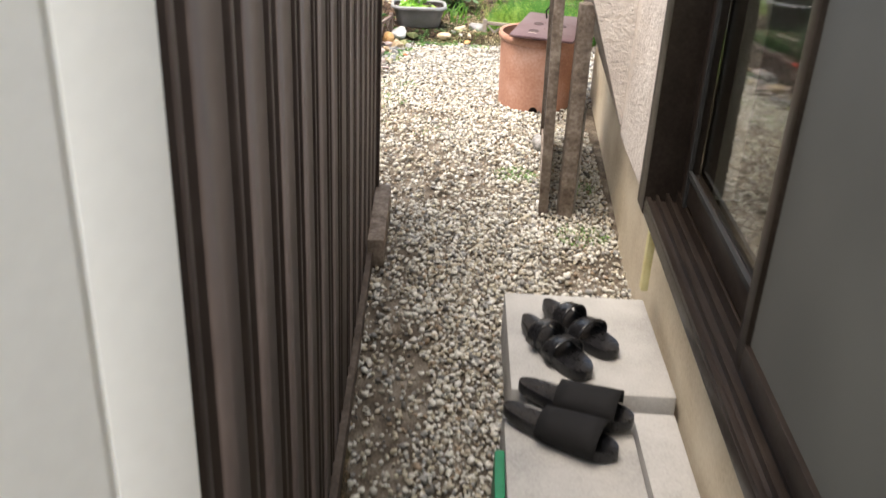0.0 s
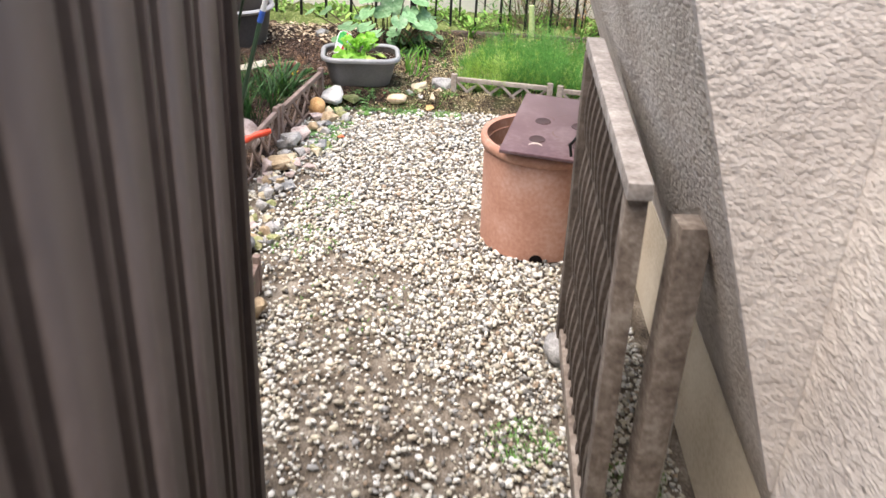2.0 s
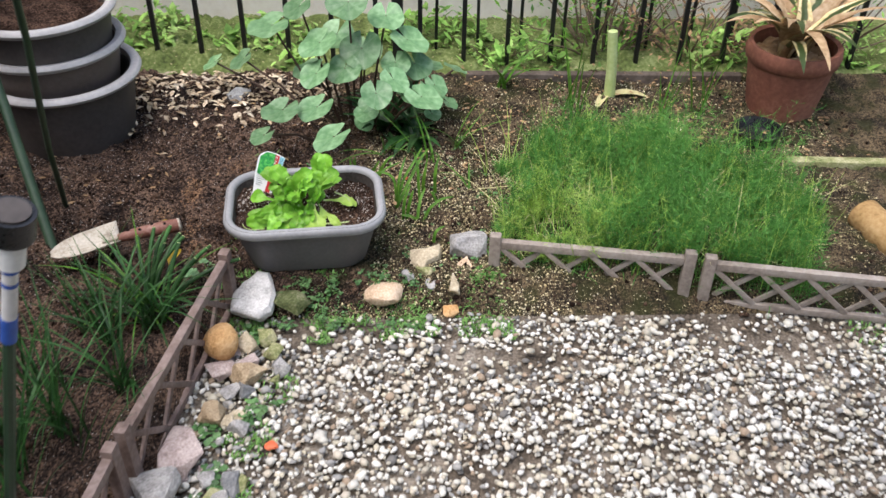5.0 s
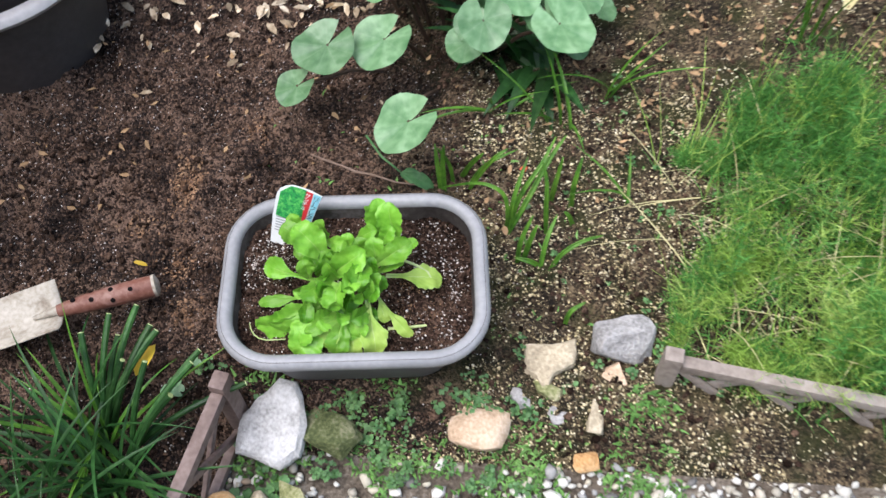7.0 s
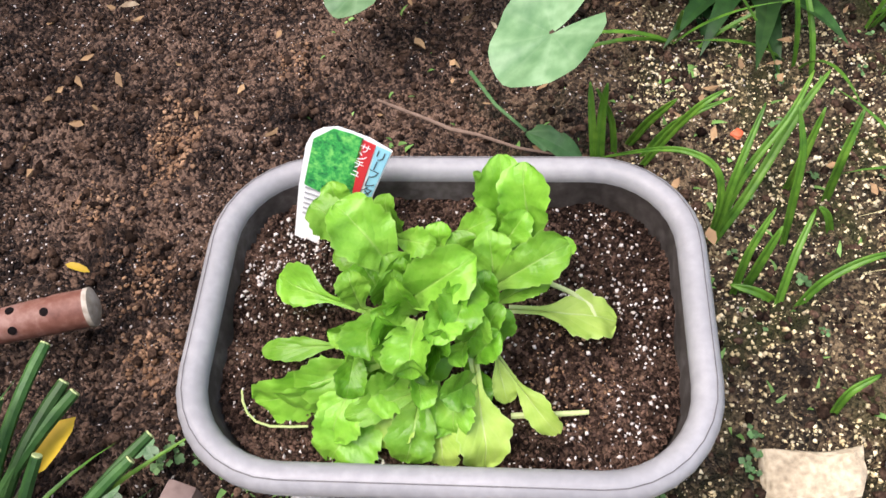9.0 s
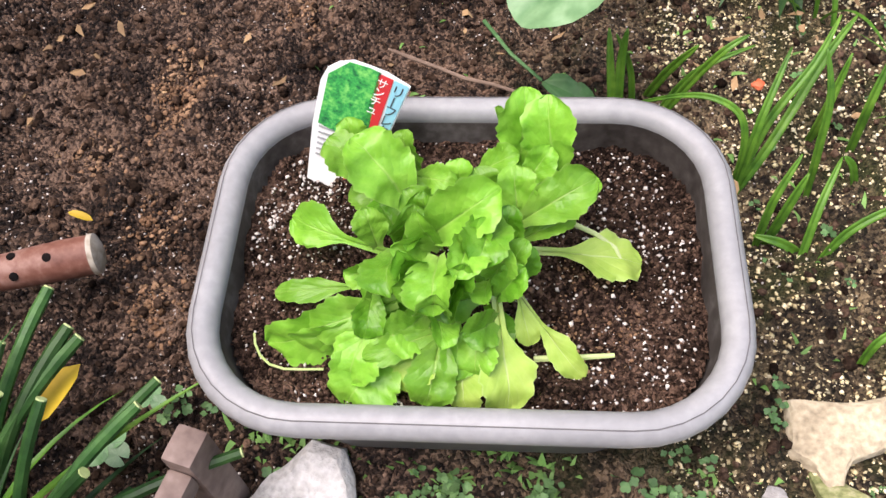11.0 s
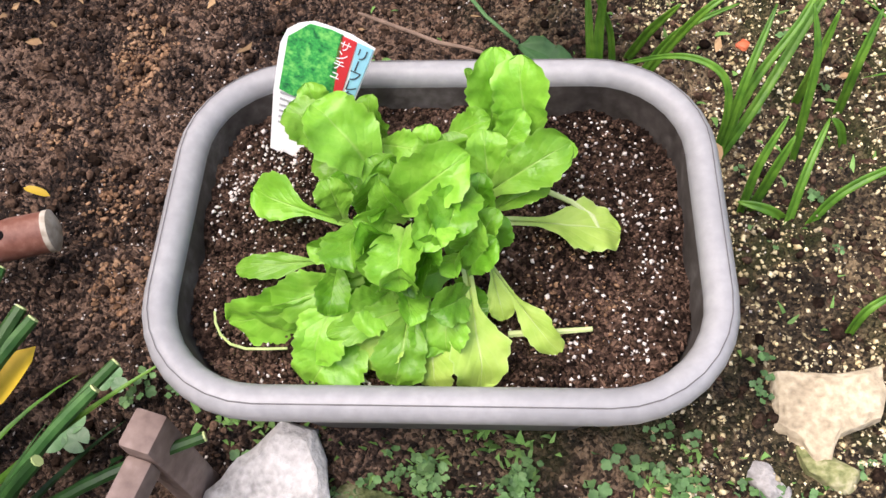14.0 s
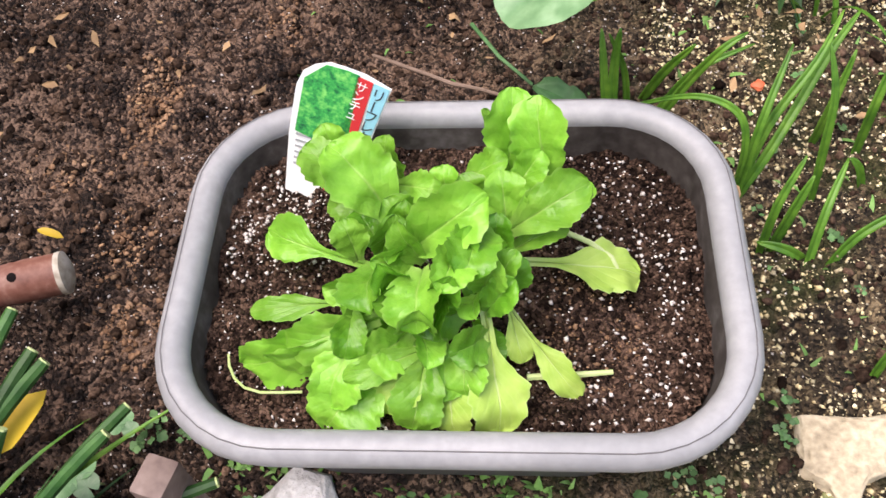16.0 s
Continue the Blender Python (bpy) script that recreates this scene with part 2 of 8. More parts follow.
crumbs(M["stucco"], 150, 0.08, 0.0016)
M["stucco_old"] = surface("weathered_stucco", [(0.42, 0.36, 0.31), (0.56, 0.50, 0.44), (0.68, 0.62, 0.56)], 6, 0.95, 0.9, 75, depth=0.018)
crumbs(M["stucco_old"], 150, 0.16, 0.0028)
M["concrete"] = surface("foundation_concrete", [(0.46, 0.38, 0.27), (0.57, 0.49, 0.37), (0.64, 0.57, 0.45)], 5, 0.85, 0.25, 90)
M["block"] = surface("grey_block", [(0.05, 0.050, 0.040), (0.13, 0.125, 0.105), (0.23, 0.22, 0.19)], 9, 0.95, 0.7, 220)
M["slab"] = surface("pale_slab", [(0.30, 0.295, 0.28), (0.40, 0.39, 0.37), (0.46, 0.45, 0.43)], 7, 0.85, 0.3, 180)
M["far_wall"] = surface("cream_wall", [(0.82, 0.73, 0.67), (0.88, 0.80, 0.74), (0.91, 0.84, 0.785)], 2, 0.9, 0.4, 60)
# The unlit room's darkness is put into this wall colour.
M["room_wall"] = surface("darkened_room_wall", [(0.10, 0.095, 0.085), (0.16, 0.15, 0.135)], 2, 0.9, 0.2, 60)
M["siding"] = surface("brown_steel", [(0.052, 0.040, 0.037), (0.066, 0.051, 0.047), (0.082, 0.065, 0.060)], 2, 0.58, 0.0, 25)
M["siding"].node_tree.nodes["Principled BSDF"].inputs["Specular IOR Level"].default_value = 0.2
M["white_paint"] = surface("white_paint", [(0.82, 0.805, 0.78), (0.88, 0.865, 0.84)], 4, 0.5, 0.06, 80)
M["bronze"] = surface("dark_bronze", [(0.014, 0.010, 0.008), (0.026, 0.019, 0.015), (0.042, 0.032, 0.026)], 8, 0.36, 0.1, 120, metallic=0.3)
M["rubber"] = surface("black_gasket", [(0.01, 0.01, 0.01), (0.02, 0.02, 0.02)], 20, 0.6, 0.0, 100)
M["alu"] = surface("grey_track", [(0.28, 0.27, 0.26), (0.4, 0.39, 0.37)], 20, 0.4, 0.05, 140, metallic=0.7)
M["net"] = surface("grey_net", [(0.056, 0.057, 0.054), (0.078, 0.079, 0.074)], 3, 0.7, 0.3, 700)
M["wood"] = surface("weathered_wood", [(0.10, 0.075, 0.058), (0.20, 0.16, 0.13), (0.33, 0.285, 0.24)], 14, 0.85, 0.6, 90)
M["wood_pale"] = surface("bleached_wood", [(0.19, 0.165, 0.145), (0.31, 0.275, 0.25), (0.44, 0.40, 0.37)], 22, 0.85, 0.6, 120)
M["wood_dark"] = surface("dark_wood", [(0.045, 0.032, 0.026), (0.09, 0.07, 0.056), (0.15, 0.12, 0.10)], 14, 0.85, 0.5, 90)
M["edging"] = surface("taupe_resin", [(0.19, 0.155, 0.13), (0.29, 0.245, 0.21), (0.37, 0.325, 0.285)], 12, 0.75, 0.25, 100)
M["edging_red"] = surface("brown_resin", [(0.12, 0.082, 0.07), (0.20, 0.145, 0.125), (0.29, 0.225, 0.20)], 12, 0.75, 0.25, 100)
M["terracotta"] = surface("terracotta_resin", [(0.36, 0.175, 0.12), (0.44, 0.23, 0.165), (0.52, 0.32, 0.255)], 7, 0.6, 0.12, 80)
M["terra_dark"] = surface("dark_terracotta", [(0.15, 0.055, 0.036), (0.22, 0.085, 0.055), (0.30, 0.135, 0.09)], 5, 0.75, 0.2, 80)
M["maroon"] = surface("maroon_board", [(0.092, 0.050, 0.055), (0.125, 0.074, 0.080), (0.18, 0.125, 0.13)], 5, 0.38, 0.1, 60)
M["maroon_dip"] = surface("maroon_dip", [(0.035, 0.017, 0.017), (0.06, 0.03, 0.03)], 9, 0.5, 0.1, 60)
M["scuff_pale"] = surface("white_scuff", [(0.4, 0.32, 0.28), (0.6, 0.52, 0.47)], 30, 0.8, 0.1, 100)
M["scuff"] = surface("chalky_scuff", [(0.13, 0.085, 0.08), (0.22, 0.16, 0.15)], 30, 0.8, 0.1, 100)
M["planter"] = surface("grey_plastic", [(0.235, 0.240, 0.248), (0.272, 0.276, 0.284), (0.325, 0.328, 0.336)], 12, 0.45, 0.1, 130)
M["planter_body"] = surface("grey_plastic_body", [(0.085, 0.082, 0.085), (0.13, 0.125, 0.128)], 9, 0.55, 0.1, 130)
# Soil stain plus the shade inside the planter, both put into the colour.
M["planter_in"] = surface("stained_shaded_plastic", [(0.018, 0.014, 0.012), (0.048, 0.041, 0.037), (0.105, 0.097, 0.092)], 14, 0.7, 0.1, 130)
M["pot_grey"] = surface("grey_brown_plastic", [(0.045, 0.038, 0.035), (0.085, 0.073, 0.068)], 6, 0.55, 0.1, 90)
M["pot_taupe"] = surface("taupe_plastic", [(0.085, 0.064, 0.054), (0.135, 0.106, 0.092)], 6, 0.55, 0.1, 90)
M["pot_rim"] = surface("pale_rim", [(0.34, 0.33, 0.33), (0.46, 0.45, 0.45)], 10, 0.5, 0.1, 90)
M["black"] = surface("black_rubber", [(0.008, 0.008, 0.009), (0.018, 0.018, 0.02)], 15, 0.30, 0.15, 160)
M["black_soft"] = surface("black_felt", [(0.004, 0.004, 0.0045), (0.009, 0.0085, 0.009)], 15, 0.85, 0.4, 300)
M["iron"] = surface("black_iron", [(0.008, 0.009, 0.009), (0.02, 0.02, 0.02)], 20, 0.45, 0.1, 150)
M["red"] = surface("red_plastic", [(0.50, 0.045, 0.02), (0.62, 0.085, 0.04)], 12, 0.4, 0.1, 100)
M["rust"] = surface("worn_red_steel", [(0.13, 0.045, 0.03), (0.20, 0.085, 0.06), (0.30, 0.17, 0.135)], 25, 0.55, 0.2, 160)
M["hole"] = surface("dark_hole", [(0.006, 0.004, 0.004), (0.012, 0.01, 0.01)], 20, 0.9, 0.0, 90)
M["blade"] = surface("corroded_blade", [(0.24, 0.20, 0.15), (0.42, 0.38, 0.31), (0.55, 0.51, 0.44)], 30, 0.7, 0.3, 160)
M["stake"] = surface("green_stake", [(0.018, 0.04, 0.022), (0.035, 0.07, 0.038)], 12, 0.5, 0.2, 120)
M["bark"] = surface("brown_bark", [(0.09, 0.066, 0.048), (0.17, 0.13, 0.10), (0.25, 0.20, 0.16)], 18, 0.9, 0.7, 90)
M["white_plastic"] = surface("white_plastic", [(0.48, 0.48, 0.475), (0.62, 0.62, 0.61)], 6, 0.45, 0.05, 80)
M["clear"] = surface("clouded_plastic", [(0.55, 0.57, 0.56), (0.75, 0.76, 0.75)], 20, 0.2, 0.05, 90)
M["blue"] = surface("blue_print", [(0.02, 0.06, 0.28), (0.04, 0.11, 0.4)], 20, 0.45, 0.05, 90)
M["chrome"] = surface("dull_chrome", [(0.5, 0.5, 0.5), (0.65, 0.65, 0.65)], 20, 0.25, 0.05, 100, metallic=0.9)
M["yellow"] = surface("pale_yellow_foam", [(0.62, 0.55, 0.26), (0.72, 0.66, 0.36)], 14, 0.8, 0.3, 90)
M["green_tape"] = surface("green_plastic", [(0.012, 0.16, 0.075), (0.02, 0.23, 0.11)], 14, 0.5, 0.1, 90)
M["lettuce"] = surface("lettuce_leaf", [(0.145, 0.385, 0.030), (0.19, 0.455, 0.042), (0.245, 0.52, 0.062)], 30, 0.33, 0.6, 120,
                       random_by="object", spread=0.26, thin=0.30)
# Deeper green for inner leaves; shading between the leaves is in this colour.
M["lettuce_deep_shaded"] = surface("shaded_inner_lettuce_leaf", [(0.075, 0.25, 0.014), (0.105, 0.31, 0.02), (0.15, 0.37, 0.032)], 30, 0.32, 0.6, 120,
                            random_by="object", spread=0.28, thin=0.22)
M["lettuce_pale"] = surface("pale_lettuce_leaf", [(0.29, 0.51, 0.06), (0.46, 0.65, 0.13)], 22, 0.5, 0.4, 110, random_by="object", spread=0.1, thin=0.3)
M["stem"] = surface("pale_stem", [(0.36, 0.46, 0.16), (0.5, 0.58, 0.28)], 22, 0.5, 0.2, 110)
M["round_leaf"] = surface("glossy_round_leaf", [(0.085, 0.205, 0.085), (0.155, 0.30, 0.14), (0.26, 0.43, 0.235)], 16, 0.33, 0.3, 70,
                          random_by="object", spread=0.25, thin=0.2)
M["dark_stalk"] = surface("reddish_stalk", [(0.05, 0.03, 0.022), (0.10, 0.06, 0.04)], 20, 0.6, 0.1, 110)
M["bed_leaf"] = surface("matt_heart_leaf", [(0.032, 0.095, 0.032), (0.062, 0.16, 0.055), (0.12, 0.25, 0.10)], 18, 0.55, 0.4, 90,
                        random_by="object", spread=0.3, thin=0.15)
M["blade_green"] = surface("strap_leaf", [(0.035, 0.115, 0.014), (0.085, 0.22, 0.022), (0.16, 0.33, 0.04)], 12, 0.45, 0.2, 90,
                           random_by="island", spread=0.35, thin=0.2)
M["fern_green"] = surface("feathery_leaf", [(0.042, 0.16, 0.028), (0.09, 0.27, 0.050), (0.18, 0.40, 0.09)], 9, 0.6, 0.0, 90,
                          random_by="island", spread=0.35, thin=0.3)
M["fern_pale"] = surface("pale_feathery_leaf", [(0.20, 0.38, 0.05), (0.34, 0.52, 0.10), (0.48, 0.62, 0.18)], 9, 0.6, 0.0, 90, random_by="island", spread=0.3, thin=0.3)
M["blade_dark"] = surface("dark_strap_leaf", [(0.010, 0.042, 0.010), (0.024, 0.085, 0.018), (0.055, 0.145, 0.035)], 12, 0.5, 0.2, 90, random_by="object", spread=0.45, thin=0.15)
M["straw"] = surface("straw", [(0.42, 0.37, 0.18), (0.56, 0.52, 0.28)], 12, 0.7, 0.1, 90, random_by="island", spread=0.3)
M["weed"] = surface("small_weed", [(0.07, 0.18, 0.035), (0.14, 0.30, 0.07), (0.22, 0.39, 0.12)], 20, 0.6, 0.2, 110, random_by="island", spread=0.35, thin=0.2)
M["seedling"] = surface("lobed_seedling", [(0.05, 0.13, 0.045), (0.10, 0.22, 0.075), (0.17, 0.31, 0.12)], 20, 0.55, 0.2, 110, random_by="island", spread=0.35, thin=0.2)
M["weed_far"] = surface("weed_bank", [(0.13, 0.31, 0.05), (0.28, 0.50, 0.11), (0.46, 0.64, 0.22)], 8, 0.7, 0.1, 60, random_by="island", spread=0.4, thin=0.2)
M["dry_leaf"] = surface("dry_leaf", [(0.20, 0.12, 0.06), (0.38, 0.25, 0.13)], 20, 0.8, 0.3, 110, random_by="island", spread=0.4)
M["yellow_leaf"] = surface("yellowed_leaf", [(0.60, 0.40, 0.03), (0.78, 0.55, 0.06)], 16, 0.55, 0.2, 90, random_by="object", spread=0.25, thin=0.2)
M["dead_twig"] = surface("brown_twig", [(0.14, 0.095, 0.07), (0.24, 0.17, 0.13)], 20, 0.85, 0.3, 110)
M["withered_leaf"] = surface("withered_strap_leaf", [(0.24, 0.14, 0.07), (0.46, 0.31, 0.17), (0.66, 0.51, 0.34)], 14, 0.6, 0.4, 70, random_by="object", spread=0.35, thin=0.2)
M["litter"] = surface("leaf_litter", [(0.18, 0.12, 0.07), (0.42, 0.33, 0.22), (0.66, 0.58, 0.46)], 20, 0.85, 0.3, 110, random_by="island", spread=0.6)
M["log_wood"] = surface("ochre_log", [(0.17, 0.095, 0.035), (0.34, 0.21, 0.085), (0.46, 0.31, 0.15)], 9, 0.85, 0.6, 90)
M["petal"] = surface("orange_petal", [(0.55, 0.10, 0.04), (0.68, 0.18, 0.08)], 30, 0.6, 0.1, 90)


veins(M["lettuce"], "mid", 0.42)
veins(M["lettuce_deep_shaded"], "mid", 0.4, (0.34, 0.55, 0.14))
veins(M["lettuce_pale"], "mid", 0.55, (0.66, 0.74, 0.4))
veins(M["round_leaf"], "ray", 0.16, (0.4, 0.55, 0.35))
veins(M["bed_leaf"], "ray", 0.25, (0.25, 0.4, 0.2))


def stone_material(name, a, b_, c):
    return surface(name, [tuple(q * 0.82 for q in a), b_, tuple(min(0.8, q * 1.1) for q in c)], 26, 0.85, 0.9, 200, depth=0.006)


M["st_white"] = stone_material("white_stone", (0.34, 0.335, 0.325), (0.47, 0.465, 0.455), (0.58, 0.575, 0.565))
M["st_orange"] = stone_material("orange_stone", (0.48, 0.25, 0.09), (0.60, 0.35, 0.15), (0.68, 0.45, 0.24))
M["st_peach"] = stone_material("peach_stone", (0.46, 0.32, 0.20), (0.57, 0.42, 0.29), (0.66, 0.53, 0.40))
M["st_cream"] = stone_material("cream_stone", (0.32, 0.265, 0.18), (0.45, 0.38, 0.265), (0.57, 0.50, 0.37))
M["st_tan"] = stone_material("tan_stone", (0.24, 0.17, 0.10), (0.36, 0.27, 0.17), (0.46, 0.37, 0.25))
M["st_grey"] = stone_material("grey_stone", (0.20, 0.195, 0.185), (0.32, 0.31, 0.30), (0.44, 0.43, 0.415))
M["st_slate"] = stone_material("slate_stone", (0.11, 0.115, 0.12), (0.18, 0.185, 0.19), (0.27, 0.27, 0.27))
M["st_moss"] = stone_material("mossy_stone", (0.11, 0.14, 0.04), (0.26, 0.27, 0.12), (0.42, 0.39, 0.25))
M["st_moss_dark"] = stone_material("dark_mossy_stone", (0.035, 0.05, 0.015), (0.09, 0.11, 0.04), (0.20, 0.20, 0.12))
M["st_mauve"] = stone_material("mauve_stone", (0.28, 0.215, 0.195), (0.42, 0.335, 0.31), (0.54, 0.455, 0.425))


def glass_material():
    m = bpy.data.materials.new("window_glass")
    m.use_nodes = True
    b = m.node_tree.nodes["Principled BSDF"]
    b.inputs["Base Color"].default_value = (0.75, 0.8, 0.76, 1)
    b.inputs["Roughness"].default_value = 0.03
    b.inputs["Transmission Weight"].default_value = 1.0
    b.inputs["IOR"].default_value = 1.38
    return m


M["glass"] = glass_material()


def plain(name, c, rough=0.5):
    m = bpy.data.materials.new(name)
    m.use_nodes = True
    b = m.node_tree.nodes["Principled BSDF"]
    b.inputs["Base Color"].default_value = rgb(c)
    b.inputs["Roughness"].default_value = rough
    return m


for key, c in (("p_white", (0.86, 0.87, 0.88)), ("p_red", (0.65, 0.04, 0.05)), ("p_sky", (0.28, 0.62, 0.75)), ("p_ink", (0.05, 0.06, 0.08)),
               ("p_cream", (0.8, 0.82, 0.55)), ("p_grey", (0.38, 0.39, 0.40))):
    M[key] = plain("card_" + key[2:], c, 0.35)
M["p_green"] = surface("card_photo_green", [(0.008, 0.10, 0.05), (0.04, 0.40, 0.09), (0.22, 0.66, 0.16)], 150, 0.35, 0.0, 420)


# ---------------------------------------------------------------- mesh helpers
def part(name, bm, material, parent=None, label="", smooth=True):
    me = bpy.data.meshes.new(name)
    bm.normal_update()
    bm.to_mesh(me)
    bm.free()
    if material:
        me.materials.append(material)
    if smooth:
        me.shade_smooth()
        me.set_sharp_from_angle(angle=radians(40))
    ob = new(name, me)
    if parent:
        ob.parent = parent
    if label:
        ob["label"] = label
    return ob


def again(ob, m, parent=None):
    """Another object on the same mesh."""
    o = ob.copy()
    scene.collection.objects.link(o)
    o.parent = parent or ob.parent
    o.matrix_basis = m
    return o


def thing(name, label, category, m=Matrix.Identity(4), group="", kind=""):
    e = new(name)
    e.empty_display_size = 0.05
    e.matrix_basis = m
    return tagged(e, label, category, group, kind)


def box(size, at=(0, 0, 0), m=None, bevel=0.0, bm=None):
    bm = bm or bmesh.new()
    r = bmesh.ops.create_cube(bm, size=1.0, matrix=(m or Matrix.Identity(4)) @ Matrix.Translation(at) @ Matrix.Diagonal((*size, 1)))
    if bevel:
        es = list({e for v in r["verts"] for e in v.link_edges})
        bmesh.ops.bevel(bm, geom=es, offset=bevel, segments=2, affect="EDGES", profile=0.6)
    return bm


def tube(points, radii, segs=8, bm=None, caps=True):
    bm = bm or bmesh.new()
    pts = [Vector(p) for p in points]
    rings = []
    side = None
    for i, p in enumerate(pts):
        d = (pts[min(i + 1, len(pts) - 1)] - pts[max(i - 1, 0)]).normalized()
        if side is None:
            side = d.cross(Vector((0.31, 0.17, 0.93)) if abs(d.z) < 0.95 else Vector((1, 0.1, 0))).normalized()
        side = (side - d * side.dot(d)).normalized()
        up = d.cross(side)
        r = radii[i] if hasattr(radii, "__len__") else radii
        rings.append([bm.verts.new(p + r * (math.cos(a) * side + math.sin(a) * up)) for a in (2 * math.pi * k / segs for k in range(segs))])
    for a, b in zip(rings, rings[1:]):
        for k in range(segs):
            bm.faces.new((a[k], a[(k + 1) % segs], b[(k + 1) % segs], b[k]))
    if caps:
        bm.faces.new(rings[0][::-1])
        bm.faces.new(rings[-1])
    return bm


def lathe(profile, segs=40, bm=None, close=False):
    bm = bm or bmesh.new()
    rings = []
    for r, z in profile:
        rings.append([bm.verts.new((r * math.cos(2 * math.pi * k / segs), r * math.sin(2 * math.pi * k / segs), z)) for k in range(segs)])
    for a, b in zip(rings, rings[1:]):
        for k in range(segs):
            bm.faces.new((a[k], a[(k + 1) % segs], b[(k + 1) % segs], b[k]))
    if close:
        bm.faces.new(rings[-1])
    return bm


def rounded(w, d, r, n=8):
    """The outline of a rounded rectangle, anticlockwise."""
    out = []
    for cx, cy, a0 in ((w / 2 - r, d / 2 - r, 0), (-w / 2 + r, d / 2 - r, 90), (-w / 2 + r, -d / 2 + r, 180), (w / 2 - r, -d / 2 + r, 270)):
        for k in range(n + 1):
            a = radians(a0 + 90 * k / n)
            out.append((cx + r * math.cos(a), cy + r * math.sin(a)))
    return out


def loft(loops, bm=None, cap_first=False, cap_last=False):
    bm = bm or bmesh.new()
    rings = [[bm.verts.new(p) for p in loop] for loop in loops]
    n = len(rings[0])
    for a, b in zip(rings, rings[1:]):
        for k in range(n):
            bm.faces.new((a[k], a[(k + 1) % n], b[(k + 1) % n], b[k]))
    if cap_first:
        bm.faces.new(rings[0][::-1])
    if cap_last:
        bm.faces.new(rings[-1])
    return bm


def rock_mesh(size, seed, rough=0.3, chip=0.5, sub=3, bm=None):
    bm = bm or bmesh.new()
    r = bmesh.ops.create_icosphere(bm, subdivisions=sub, radius=0.5)
    rng = random.Random(seed)
    off = Vector((rng.uniform(-50, 50), rng.uniform(-50, 50), rng.uniform(-50, 50)))
    cuts = [(Vector((rng.gauss(0, 1), rng.gauss(0, 1), rng.gauss(0, 1))).normalized(), rng.uniform(0.24, 0.40) if chip > 0.4 else rng.uniform(0.34, 0.45)) for _ in range(11)]
    for v in r["verts"]:
        p = v.co.copy()
        p *= 1 + rough * noise.noise(p * 2.2 + off) + 0.35 * rough * noise.noise(p * 6 + off)
        for nrm, d in cuts:
            over = p.dot(nrm) - d
            if over > 0:
                p -= nrm * over * min(1.0, chip * 1.35)
        v.co = Vector((p.x * size[0], p.y * size[1], p.z * size[2]))
    return bm


def chunk_mesh(size, seed):
    """A broken, angular stone."""
    rng = random.Random(seed)
    bm = bmesh.new()
    for _ in range(12):
        p = Vector((rng.uniform(-1, 1), rng.uniform(-1, 1), rng.uniform(-1, 1)))
        p *= 0.5 / max(max(abs(p.x), abs(p.y), abs(p.z)), p.length * 0.86)
        bm.verts.new(p)
    r = bmesh.ops.convex_hull(bm, input=bm.verts[:])
    loose = [v for v in bm.verts if not v.link_faces]
    bmesh.ops.delete(bm, geom=loose, context="VERTS")
    bmesh.ops.bevel(bm, geom=bm.edges[:], offset=0.03, segments=2, affect="EDGES", profile=0.55)
    bmesh.ops.triangulate(bm, faces=bm.faces[:])
    bmesh.ops.subdivide_edges(bm, edges=[e for e in bm.edges if e.calc_length() > 0.16], cuts=2)
    bmesh.ops.triangulate(bm, faces=bm.faces[:])
    off = Vector((seed * 3.7, seed * 1.3, 0))
    for v in bm.verts:
        p = v.co * (1 + 0.10 * noise.noise(v.co * 3.2 + off) + 0.05 * noise.noise(v.co * 9 + off))
        v.co = Vector((p.x * size[0], p.y * size[1], p.z * size[2])) * 0.93
    return bm


def stone(x, y, z, size, seed, key, label, turn=0, tilt=0, group="border stones", chip=0.5, rough=0.3):
    bm = chunk_mesh(size, seed) if chip >= 0.45 else rock_mesh(size, seed, rough, chip)
    ob = part("stone", bm, M[key])
    ob.matrix_basis = pose(x, y, z, tilt, 0, turn)
    return tagged(ob, label, "stone", group)


